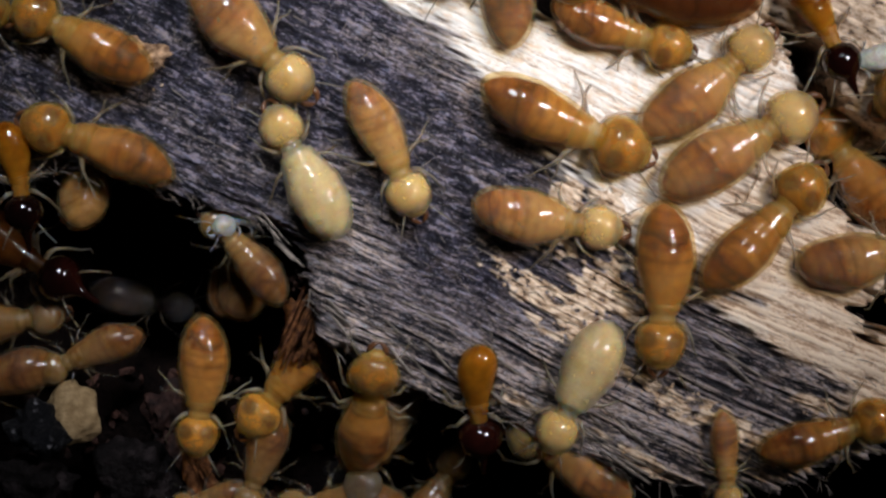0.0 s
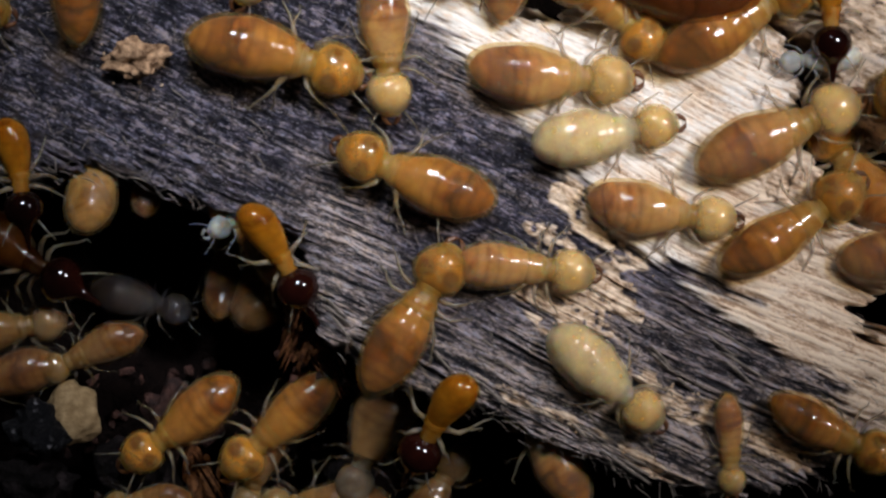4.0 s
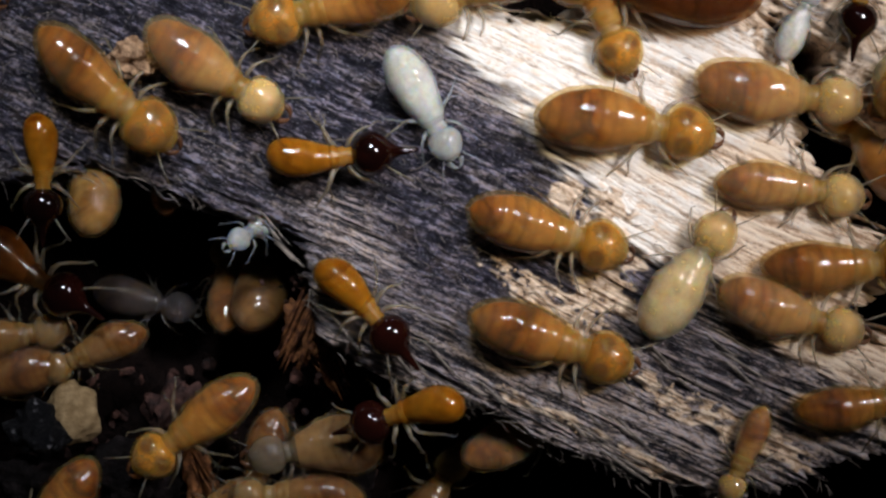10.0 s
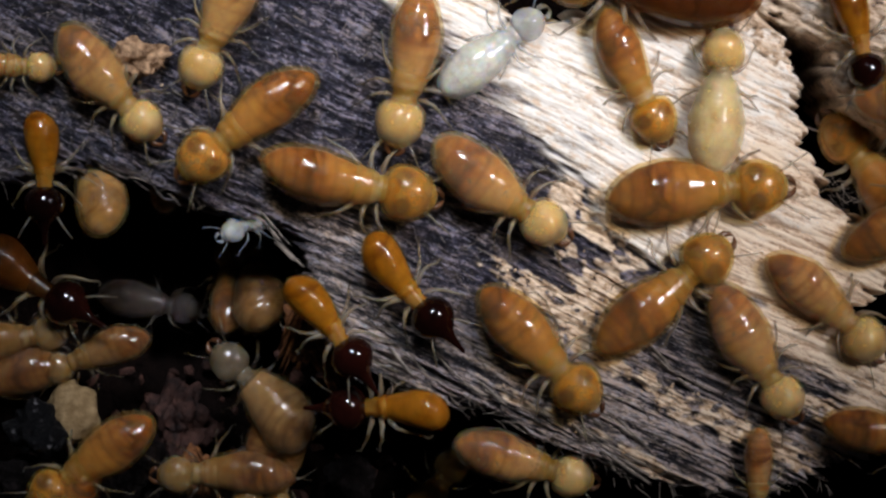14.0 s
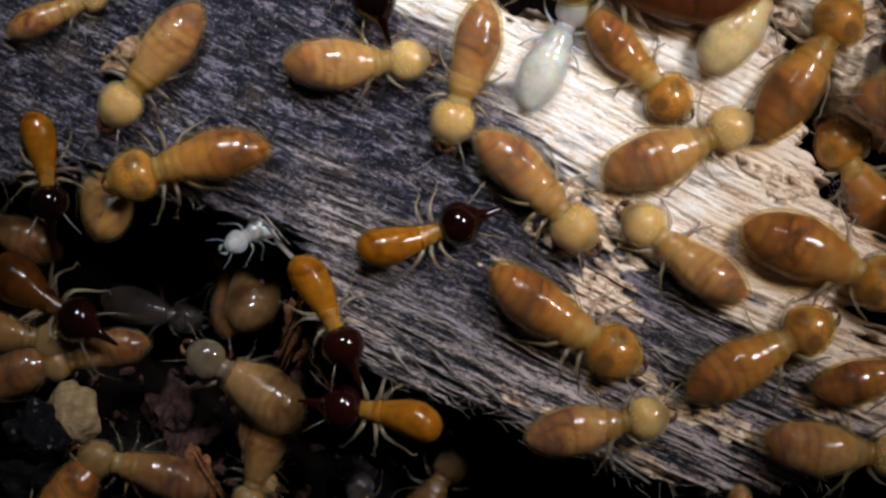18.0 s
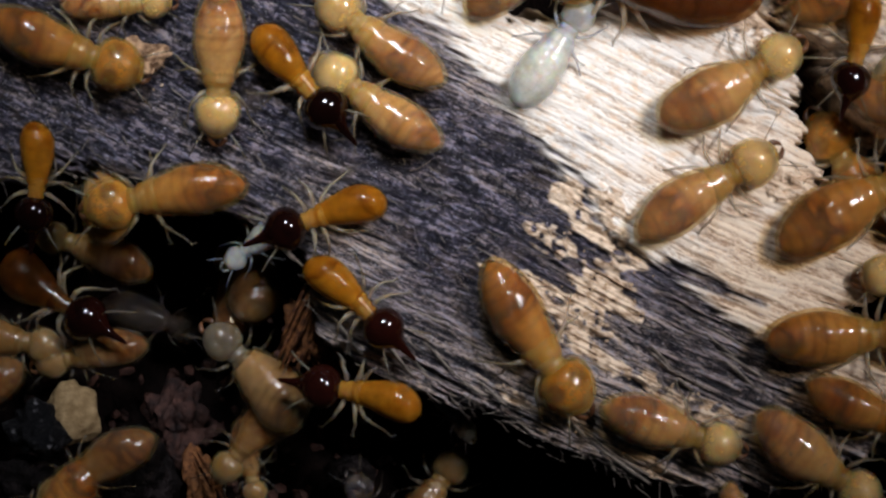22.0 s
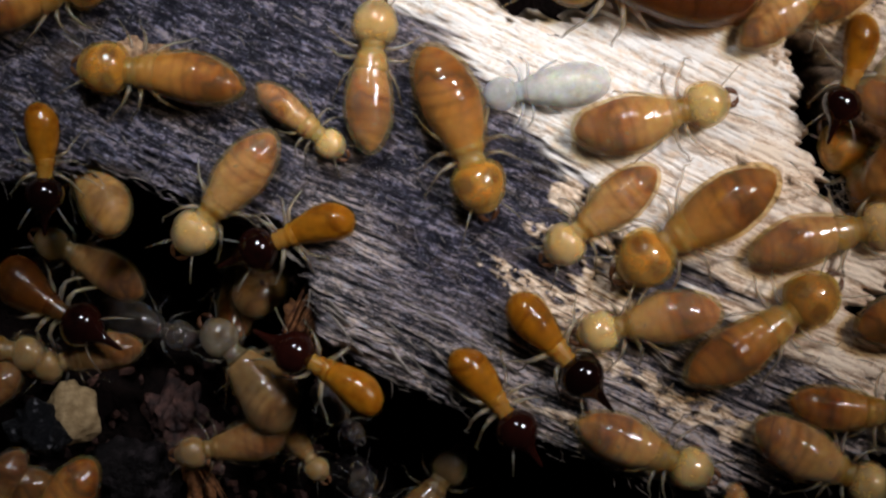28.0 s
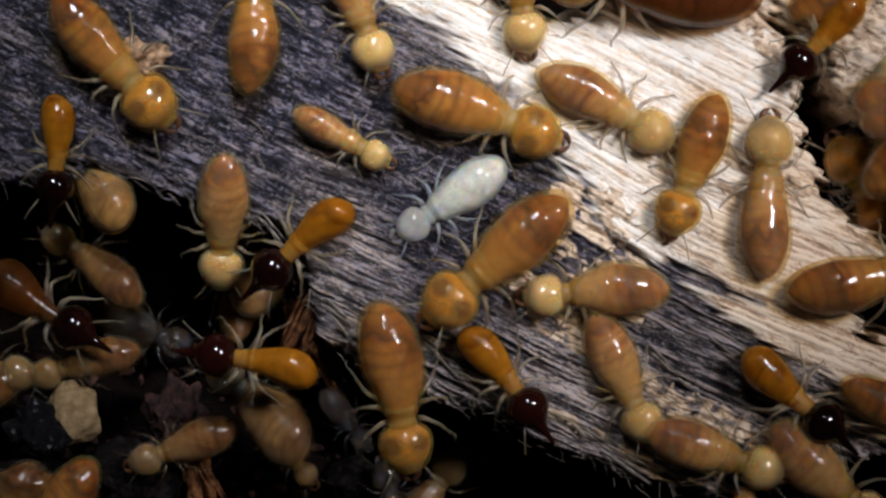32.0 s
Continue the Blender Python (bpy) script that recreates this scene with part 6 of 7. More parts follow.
    crawl("pale", 0.88, [(0, 3.447, -5.507, -1.5, 149.3, 0), (2, 3.137, -5.663, -1.7, 141.3, 0), (3, 2.927, -5.471, -1.8, 131, 0), (5.5, 2.666, -5.16, -2.5, 110.1, 0), (7, 2.49, -5.094, -2.6, 99.3, 0), (9, 2.095, -4.757, -2.6, 96.7, 0), (9.67, 1.951, -4.767, -2.57, 48, 0), (10.33, 1.807, -4.777, -2.53, -0.7, 0), (11, 1.663, -4.787, -2.5, -49.4, 0), (12, 1.652, -4.972, -2, -31, 0), (14, 1.748, -5.26, -1.5, -16.2, 0), (14.5, 1.782, -5.288, -1.4, -10.6, 0), (16.5, 2.748, -4.911, -0.1, 3.7, 9.2), (17, 3.151, -4.842, -0.1, 12.1, 9.2), (18, 3.543, -4.412, 0, 10.5, 5.5), (19, 4.604, -4.355, 0.15, -4.9, 0), (20, 5.395, -3.876, 0.15, 4.9, 0), (21, 5.652, -4.077, 0.15, 6.8, 0), (22, 5.326, -4.32, 0.15, -17.7, 0), (23, 5.242, -4.66, 0.15, -26.1, 0), (24, 5.138, -4.833, 0.15, -29, 0), (25, 4.993, -4.806, 0.15, -21.8, 0), (25.5, 4.944, -5.007, 0.15, -29, 0), (27.5, 4.923, -4.806, 0.15, -30.9, 0), (28, 4.681, -4.806, 0.15, -22.3, 0), (29, 5.206, -4.88, 0.07, 6.2, 3), (30, 5.307, -5.259, 0.11, -7.9, 1.4), (31, 5.825, -5.083, 0.15, -12, 0), (32, 6.373, -4.903, 0.15, -18.3, 0)])
    crawl("cave", 0.55, [(0, -7.142, 2.1, -2.8, 85.9, -11.8), (1, -7.294, 1.657, -2.25, 88.4, -34.1), (2, -7.383, 1.404, -2.05, 86, -34.1), (6, -7.512, 1.39, -2.05, 85.1, -34.1), (9, -7.117, 1.512, -2.1, 90, -30.6), (12, -6.899, 1.404, -2.05, 90, -34.1), (14, -7.01, 1.547, -2.1, 87.5, -30.6), (17, -6.962, 2.1, -2.8, 90, -11.8), (32, -6.962, 2.1, -2.8, 90, -11.8)])
    crawl("cave", 0.78, [(0, -13.557, 0.736, -3.1, 174, 0), (16.5, -12.907, 0.664, -3.1, 170.5, 0), (19, -9.334, 0.144, -3.1, 158.2, 0), (21, -8.59, -0.094, -3.1, 166.5, 0), (22, -8.684, -0.094, -3.1, 163.4, 0), (24, -9.117, -0.007, -3.1, 156.1, 0), (25, -8.973, -0.058, -3.1, 158.2, 0), (27.5, -8.792, -0.433, -3.1, 154.8, 0), (30, -8.72, -0.469, -3.1, 151.1, 0), (32, -8.706, -0.513, -3.1, 145.4, 0)])
    crawl("small", 0.629, [(0, 6.962, -5.045, -0.01, -86.2, -0.6), (1, 6.964, -5.06, -0.04, -86.4, -1.8), (2, 6.927, -4.676, 0, -88.2, 0), (3, 6.927, -4.627, 0, -85, 0), (3.5, 7.066, -4.558, 0, -84.7, 0), (5.5, 7.01, -4.856, 0, -103.4, 0), (6, 7.26, -4.815, 0, -106.1, 0), (7, 7.399, -4.822, 0, -112.2, 0), (9, 7.517, -4.842, 0, -112.2, 0), (11, 7.601, -4.877, 0, -111.7, 0), (12, 7.837, -4.988, 0, -108.4, 0), (13, 8.004, -5.127, 0, -105, -0.2), (14, 7.779, -5.443, -0.05, -91.1, -2.6), (14.5, 7.867, -5.476, -0.03, -90, -1.3), (16.5, 7.327, -6.707, -0.2, -90, -10.3), (19, 7.313, -6.763, -0.2, -89.3, -10.3), (23, 7.118, -6.707, -0.2, -86.3, -10.3), (32, 7.397, -6.826, -0.2, -93.6, -10.3)])
    crawl("amber", 0.855, [(0, 9.212, -4.707, 0.06, 19.7, 0), (1, 9.233, -4.672, 0.06, 18.2, 0), (2, 9.247, -4.443, 0.06, 16.2, 0), (3, 9.282, -4.485, 0.06, -24.2, 0), (3.5, 9.226, -4.554, 0.06, -26.2, 0), (5.5, 9.823, -3.714, 0.06, -7.1, 0), (6, 9.851, -3.825, 0.06, -4.5, 0), (7, 9.851, -4.082, 0.06, -2.6, 0), (9, 9.851, -3.957, 0.06, 2.1, 0), (10, 10.115, -3.902, 0.06, 10.4, 0), (11, 10.379, -4.151, 0.06, 5.3, 0), (12, 10.518, -4.165, 0.06, 0.5, 0), (13, 10.497, -4.547, 0.06, -3.4, 0), (14, 10.802, -4.533, 0.06, -3.9, 0), (14.5, 10.747, -4.36, 0.06, -2.6, 0), (16.5, 10.656, -3.804, 0.06, 18.7, 0), (17, 10.233, -3.332, 0.06, 22.1, 0), (18, 10.531, -3.193, 0.06, 16.8, 0), (19, 10.268, -3.346, 0.06, 10.4, 0), (20, 10.163, -3.124, 0.06, 8.6, 0), (21, 10.045, -3.888, 0.06, -18.2, 0), (22, 10.261, -3.943, 0.06, -19.5, 0), (24, 10.191, -3.957, 0.06, -14, 0), (25, 10.399, -4.096, 0.06, -13.6, 0), (27.5, 10.379, -3.971, 0.06, 2.6, 0), (28, 9.955, -3.971, 0.06, -2.8, 0), (29, 9.99, -3.749, 0.06, -12, 0), (30, 10.372, -3.902, 0.06, -5.7, 0), (31, 11.052, -3.318, 0.06, -11.3, 0), (32, 11.121, -3.943, 0.06, -18.4, 0)])
    crawl("pale", 0.91, [(0, 10.282, -0.278, 0, 10.3, 0), (1, 10.783, -0.403, 0, 10.1, 0), (2, 11.012, -0.438, 0, 8.8, 0), (3, 11.151, -0.299, 0, 11.2, 0), (3.5, 11.165, -0.264, 0, 14.7, 0), (5.5, 11.637, 0.327, 0, 8.8, 0), (6, 11.568, 0.327, 0, 8.8, 0), (7, 12.311, 0.083, 0, 7.1, 0), (9, 13.214, 0.083, 0, 7.4, 0), (32, 13.214, 0.083, 0, 7.4, 0)])
    crawl("amber", 0.989, [(0, -3.11, 9.872, 0.06, -79.7, 0), (6, -3.11, 9.872, 0.06, -79.7, 0), (7, -2.812, 7.428, 0.06, -79.5, 0), (7.5, -3.041, 5.818, 0.06, -71.1, 0), (8, -2.846, 4.179, 0.06, -61.8, 0), (8.5, -1.423, 2.499, 0.06, -35, 0), (9, -0.069, 1.319, 0.06, -13.5, 0), (9.5, 1.472, 1.139, 0.06, -8.3, 0), (10, 2.242, 0.548, 0.06, -16, 0), (11, 2.242, 0.305, 0.06, -22.1, 0), (11.5, 2.298, -0.201, 0.06, -29.5, 0), (12, 2.041, -0.354, 0.06, -36, 0), (12.5, 1.59, -0.646, 0.06, -52.8, 0), (13, 1.618, -1.097, 0.06, -59.3, 0), (13.5, 1.708, -1.93, 0.06, -59.4, 0), (14, 2.117, -2.194, 0.06, -46.5, 0), (14.5, 3.006, -2.638, 0.06, -27.3, 0), (16.5, 5.575, -3.492, 0.06, -19.1, 0), (17, 5.887, -3.534, 0.06, -20.3, 0), (17.5, 6.658, -3.388, 0.06, -6.9, 0), (18, 7.484, -2.777, 0.06, 27.9, 0), (19, 8.303, -2.02, 0.06, 29.9, 0), (20, 8.4, -1.84, 0.06, 30.2, 0), (21, 8.935, -2.069, 0.06, 9.1, 0), (22, 9.608, -2.152, 0.06, 2.7, 0), (23, 10.323, -2.152, 0.06, 12.8, 0), (24, 10.497, -2.194, 0.06, 14.5, 0), (25, 10.497, -2.277, 0.06, 17.4, 0), (25.5, 10.358, -2.152, 0.06, 17.8, 0), (27.5, 11.594, -1.513, 0.06, 14.5, 0), (28, 11.781, -1.597, 0.06, 13, 0), (29, 12.08, -1.548, 0.06, 6.2, 0), (30, 13.204, -1.375, 0.06, 9.9, 0), (32, 13.204, -1.375, 0.06, 9.9, 0)])
    crawl("amber", 1.06, [(0, -13.028, 6.673, 0.12, -22.8, 0), (7, -13.028, 6.673, 0.12, -22.8, 0), (8, -12.195, 6.188, 0.12, -34.4, 0), (8.5, -11.397, 5.48, 0.12, -46.2, 0), (9, -10.579, 5.55, 0.12, -44.8, 0), (9.5, -9.712, 5.126, 0.12, -36.2, 0), (10, -8.637, 4.141, 0.12, -38.4, 0), (10.5, -7.86, 3.26, 0.12, -39.2, 0), (11, -7.346, 2.844, 0.12, -38.8, 0), (11.5, -6.549, 3.142, 0.12, -21.7, 0), (12, -5.723, 2.803, 0.12, -21.6, 0), (13, -4.266, 2.241, 0.12, -15, 0), (13.5, -3.358, 2.109, 0.12, -12.4, 0), (14, -2.698, 1.686, 0.12, -10.1, 0), (14.5, -1.623, 1.318, 0.12, -20.2, 0), (16.5, 3.815, -1.207, 0.12, -19, 0), (17, 4.044, -1.124, 0.12, -9.9, 0), (17.5, 3.274, -1.408, 0.12, -23.6, 0), (18, 2.615, -1.582, 0.12, -30.8, 0), (19, 1.609, -1.963, 0.12, -61.6, 0), (20, 1.312, -2.387, 0.09, -75, -1), (21, 1.401, -2.199, 0.12, -72.6, 0), (22, 1.984, -1.901, 0.12, -54, 0), (22.5, 2.483, -1.568, 0.12, -39.9, 0), (23, 3.24, -1.172, 0.12, -23.5, 0), (23.5, 4.523, -1.443, 0.12, -21.4, 0), (24, 5.335, -1.998, 0.12, -28.3, 0), (25, 5.529, -1.984, 0.12, -29.3, 0), (25.5, 5.681, -2.296, 0.12, -21.9, 0), (27.5, 6.854, -2.601, 0.12, 27.5, 0), (28, 7.575, -2.317, 0.12, 36.7, 0), (29, 8.824, -1.63, 0.12, 36.7, 0), (30, 9.989, -0.763, 0.12, 25.8, 0), (31, 9.434, -0.832, 0.12, 24.7, 0), (32, 10.232, -0.832, 0.12, 14.1, 0)])
    crawl("pale", 0.964, [(0, -5.324, 9.926, 0.18, -123.7, 0), (3, -5.324, 9.926, 0.18, -123.7, 0), (5.5, -6.433, 5.996, 0.18, -129.6, 0), (6, -6.301, 5.545, 0.18, -119.3, 0), (6.5, -6.634, 5.864, 0.18, -123.2, 0), (7, -7.181, 6.266, 0.18, -137.3, 0), (7.5, -8.2, 6.114, 0.18, -142.3, 0), (8, -8.311, 5.92, 0.18, -156.7, 0), (8.5, -7.653, 5.365, 0.18, -117.2, 0), (9, -6.842, 4.998, 0.18, -79.6, 0), (9.5, -6.19, 4.88, 0.18, -39.9, 0), (10, -5.92, 4.499, 0.18, -30.6, 0), (10.5, -4.783, 4.201, 0.18, -13.2, 0), (11, -3.785, 3.591, 0.18, -12.2, 0), (12, -2.281, 3.154, 0.18, -21.3, 0), (12.5, -0.97, 2.565, 0.18, -22, 0), (13, -0.09, 2.218, 0.18, -29, 0), (14, 1.088, 1.594, 0.18, -34.3, 0), (14.5, 1.996, 0.665, 0.18, -39.8, 0), (15.5, 3.241, 1.171, 0.18, -4.6, 0), (16.5, 4.485, 1.677, 0.18, 30.7, 0), (17, 5.026, 2.142, 0.18, 31.1, 0), (18, 5.497, 2.287, 0.18, 23.2, 0), (18.5, 6.377, 2.01, 0.18, 6.4, 0), (19, 6.849, 1.989, 0.18, 4.7, 0), (20, 5.975, 2.378, 0.18, 9.3, 0), (20.5, 6.273, 2.891, 0.18, 20.6, 0), (21, 6.37, 3.119, 0.18, 22.5, 0), (21.5, 6.862, 3.618, 0.18, 28.5, 0), (22, 6.807, 3.854, 0.18, 31.6, 0), (23, 5.719, 3.743, 0.18, 30.6, 0), (24, 4.783, 3.625, 0.18, 55.4, 0), (25, 4.887, 3.452, 0.18, 71.5, 0), (25.5, 5.296, 3.383, 0.18, 58.9, 0), (27.5, 2.995, 2.336, 0.18, 19.4, 0), (28, 4.831, 3.112, 0.18, 15.3, 0), (28.5, 6.19, 2.925, 0.18, -8.7, 0), (29, 7.348, 3.078, 0.18, -8.8, 0), (30, 8.99, 3.341, 0.18, 6.6, 0), (31, 10.883, 3.397, 0.18, 20.8, 0), (32, 11.867, 3.48, 0.18, 22.6, 0)])
    crawl("pale", 0.851, [(0, 0.083, 10.296, 0, -73.3, 0), (21, 0.083, 10.296, 0, -73.3, 0), (22, -0.333, 8.351, 0, -68.2, 0), (22.5, 0.222, 6.614, 0, -67.2, 0), (23, 0.813, 5.537, 0, -64, 0), (23.5, 1.244, 4.113, 0, -56.2, 0), (24, 1.855, 3.418, 0, -43.1, 0), (24.5, 2.619, 2.696, 0, -39.1, 0), (25, 3.613, 2.008, 0, -28.9, 0), (25.5, 5.072, 0.848, 0, -17.7, 0), (26.5, 5.322, 1.581, 0, -77.5, 0), (27.5, 5.572, 2.314, 0, -137.2, 0), (28, 4.127, 1.056, 0, -140.4, 0), (28.5, 3.515, 0.896, 0, -126.1, 0), (29, 3.182, 0.597, 0, -112.3, 0), (29.5, 2.772, -1.278, 0, -98.3, 0), (30, 3.126, -2.529, 0, -83.1, 0), (31, 3.267, -4.066, -0.04, -90.5, -1.6), (31.5, 3.891, -3.446, 0, -72.7, 0), (32, 4.287, -2.897, 0, -65.2, 0)])
    crawl("pale", 0.92, [(0, -1.166, 10.566, 0.06, -121, 0), (14, -1.166, 10.566, 0.06, -121, 0), (16.5, 0.146, 5.748, 0.06, -123.5, 0), (17, 0.521, 5.415, 0.06, -116.6, 0), (18, 0.75, 4.665, 0.06, -108.8, 0), (19, 1, 4.679, 0.06, -111.5, 0), (20, 0.444, 4.367, 0.06, -166.2, 0), (21, -0.555, 4.7, 0.06, -213.1, 0), (22, -1.326, 4.915, 0.06, -218.7, 0), (23, -1.666, 5.831, 0.06, -236.3, 0), (24, -1.375, 5.512, 0.06, -255.3, 0), (25, -1.493, 4.686, 0.06, -313, 0), (25.5, -1.027, 4.457, 0.06, -367.4, 0), (26.17, -1.294, 4.177, 0.06, -326.5, 0), (26.83, -1.56, 3.897, 0.06, -285.6, 0), (27.5, -1.826, 3.617, 0.06, -244.7, 0), (28, -1.833, 3.943, 0.06, -275.7, 0), (28.5, -0.555, 4.29, 0.06, -321, 0), (29, 0.514, 4.721, 0.06, -329.4, 0), (30, 2.215, 4.61, 0.06, -311.4, 0), (30.5, 2.617, 4.526, 0.06, -309.5, 0), (31, 3.089, 4.061, 0.06, -319.4, 0), (31.5, 3.52, 3.971, 0.06, -352.1, 0), (32, 3.77, 3.728, 0.06, -391.6, 0)])
    crawl("amber", 1.062, [(0, 2.583, 9.525, 0.06, -129.5, 0), (24, 2.583, 9.525, 0.06, -129.5, 0), (25, 2.166, 8.136, 0.06, -125.2, 0), (25.5, 1.791, 7.289, 0.06, -120.7, 0), (27.5, 0.118, 4.693, 0.06, -91.1, 0), (28, 0.312, 3.325, 0.06, -72, 0), (28.5, 0.583, 1.729, 0.06, -67.7, 0), (29, 0.673, 0.819, 0.06, -68.6, 0), (29.5, 0.215, 0.486, 0.06, -66.6, 0), (30, -0.847, 0.167, 0.06, -82.2, 0), (30.5, -1.493, -0.847, 0.06, -87.2, 0), (31, -1.585, -1.967, -0.03, -81.8, -2.6), (32, -1.183, -2.979, -0.14, -81.9, -6.1)])
    crawl("pale", 0.914, [(0, -5.887, 9.039, 0.06, -123.7, 0), (12, -5.887, 9.039, 0.06, -123.7, 0), (13, -5.818, 6.956, 0.06, -132.9, 0), (14, -5.332, 5.943, 0.06, -113.3, 0), (14.5, -5.429, 5.929, 0.06, -119.2, 0), (16.5, -7.123, 5.116, 0.06, -144.6, 0), (17, -7.081, 5.033, 0.06, -138.5, 0), (18, -6.942, 4.79, 0.06, -128.7, 0), (18.5, -7.317, 4.832, 0.06, -146.4, 0), (19, -7.421, 4.797, 0.06, -150.7, 0), (20, -6.859, 4.45, 0.06, -133.1, 0), (21, -6.519, 4.145, 0.06, -129.1, 0), (21.5, -6.081, 4.304, 0.06, -120.7, 0), (22, -5.505, 4.908, 0.06, -91.3, 0), (22.5, -5.526, 4.388, 0.06, -82.1, 0), (23, -5.332, 3.936, 0.06, -69.9, 0), (23.5, -4.637, 3.249, 0.06, -80.3, 0), (24, -4.679, 3.346, 0.06, -97.6, 0), (24.5, -4.443, 2.499, 0.06, -114.5, 0), (25, -4.495, 2.022, 0, -135, -2), (25.5, -5.025, 1.619, -0.02, -139.5, -2.9), (27.5, -5.137, 1.585, -0.04, -132.8, -3.6), (28, -5.115, 1.654, -0.02, -129, -2.9), (29, -5.172, 1.55, -0.05, -103.2, -4), (30, -5.152, 1.372, -0.6, -98.7, -25.4), (31, -5.33, 1.289, -0.65, -95.1, -27.4), (32, -5.435, 1.219, -0.65, -93.8, -27.4)])
    crawl("amber", 0.996, [(0, -1.096, 9.101, 0.12, -122.9, 0), (7, -1.096, 9.101, 0.12, -122.9, 0), (8, -1.582, 7.645, 0.12, -119.1, 0), (9, -2.053, 6.028, 0.12, -119.2, 0), (9.5, -2.483, 5.688, 0.12, -132.8, 0), (10, -2.4, 6.063, 0.12, -165.7, 0), (10.5, -2.705, 5.883, 0.12, -163.5, 0), (11, -3.628, 5.411, 0.12, -160.2, 0), (11.5, -4.856, 5.341, 0.12, -159.9, 0), (12, -4.946, 5.244, 0.12, -164.3, 0), (13, -4.578, 4.585, 0.12, -156, 0), (13.5, -4.322, 3.725, 0.12, -139.8, 0), (14, -4.571, 3.358, 0.12, -139.8, 0), (14.5, -4.918, 3.038, 0.12, -142.7, 0), (16.5, -5.785, 2.886, 0.12, -181.9, 0), (17, -5.834, 2.601, 0.12, -164, 0), (18, -5.908, 2.27, 0.06, -164.5, -2.1), (18.5, -5.695, 2.712, 0.12, -172.4, 0), (19, -5.563, 2.692, 0.12, -165.8, 0), (20, -5.746, 2.477, 0.09, -157.6, -1), (21, -6.046, 1.758, -0.02, -159.4, -4.5), (22, -6.446, 1.453, -0.07, -167.9, -6.2), (23, -7.005, 1.629, -0.18, -169.6, -9.6), (24, -6.88, 2.224, -0.02, -153.6, -4.5), (24.5, -6.622, 2.432, -0.01, -157.8, -4.2), (25, -6.389, 2.463, 0.12, -162.8, -0.1), (25.5, -6.653, 2.997, 0.12, -166.5, 0), (27.5, -6.236, 3.912, 0.12, -184.1, 0), (28, -6.576, 4.294, 0.12, -185.1, 0), (28.5, -7.138, 4.46, 0.12, -185, 0), (29, -7.214, 4.648, 0.12, -189.7, 0), (30, -6.063, 4.349, 0.12, -189.6, 0), (30.5, -5.536, 4.19, 0.12, -198.1, 0), (31, -4.849, 4.433, 0.12, -229.7, 0), (31.5, -4.634, 4.939, 0.12, -254.1, 0), (32, -4.599, 5.515, 0.12, -268.8, 0)])
    crawl("pale", 0.881, [(0, -12.76, 7.095, 0.06, -27.8, 0), (10, -12.76, 7.095, 0.06, -27.8, 0), (10.5, -11.927, 6.54, 0.06, -32.3, 0), (11, -10.955, 5.804, 0.06, -40.7, 0), (11.5, -10.226, 5.339, 0.06, -32.9, 0), (12, -9.712, 5.005, 0.06, -30.4, 0), (13, -9.525, 5.332, 0.06, -25.4, 0), (13.5, -8.706, 4.929, 0.06, -31.7, 0), (14, -8.463, 4.263, 0.06, -46.5, 0), (14.5, -8.588, 4.061, 0.06, -49.7, 0), (15.5, -6.106, 4.426, 0.06, -18.8, 0), (16.5, -3.624, 4.79, 0.06, 12, 0), (17, -2.777, 5.137, 0.06, 17.2, 0), (18, -2.409, 4.547, 0.06, 3.9, 0), (19, -1.145, 4.512, 0.06, 31.4, 0), (20, -0.069, 6.074, 0.06, 30.5, 0), (21, 1.298, 6.317, 0.06, 42.3, 0), (22, 1.749, 6.803, 0.06, 49.2, 0), (23, 2.305, 7.928, 0.06, 45, 0), (32, 2.305, 7.928, 0.06, 45, 0)])
    crawl("small", 0.667, [(0, -13.603, 3.557, 0, -11.3, 0), (11, -13.603, 3.557, 0, -11.3, 0), (12, -11.936, 3.766, 0, -7.6, 0), (13, -11.366, 4.182, 0, -7.5, 0), (14, -11.088, 4.544, 0, -3, 0), (14.5, -11.206, 4.474, 0, 0.7, 0), (15.5, -10.807, 4.78, 0, 31.2, 0), (16.5, -10.407, 5.086, 0, 61.7, 0), (17, -10.268, 5.502, 0, 50.7, 0), (18, -9.692, 5.766, 0, 22.9, 0), (19, -8.865, 5.732, 0, 15.3, 0), (20, -8.823, 5.746, 0, 12.8, 0), (21, -8.754, 5.766, 0, 0.7, 0), (22, -8.268, 6.023, 0, 1.8, 0), (23, -7.906, 5.641, 0, -24.4, 0), (24, -7.205, 5.065, 0, -35.7, 0), (25, -6.03, 4.495, 0, -27.2, 0), (25.5, -5.676, 4.356, 0, -24, 0), (27.5, -3.515, 3.279, 0, -36.2, 0), (28, -3.682, 3.321, 0, -39.3, 0), (29, -3.46, 3.342, 0, -29.5, 0), (30, -2.619, 3.307, 0, -6.5, 0), (30.5, -2.383, 3.133, 0, -9.5, 0), (31, -2.689, 2.911, 0, -27.3, 0), (32, -2.689, 2.876, 0, -28.8, 0)])
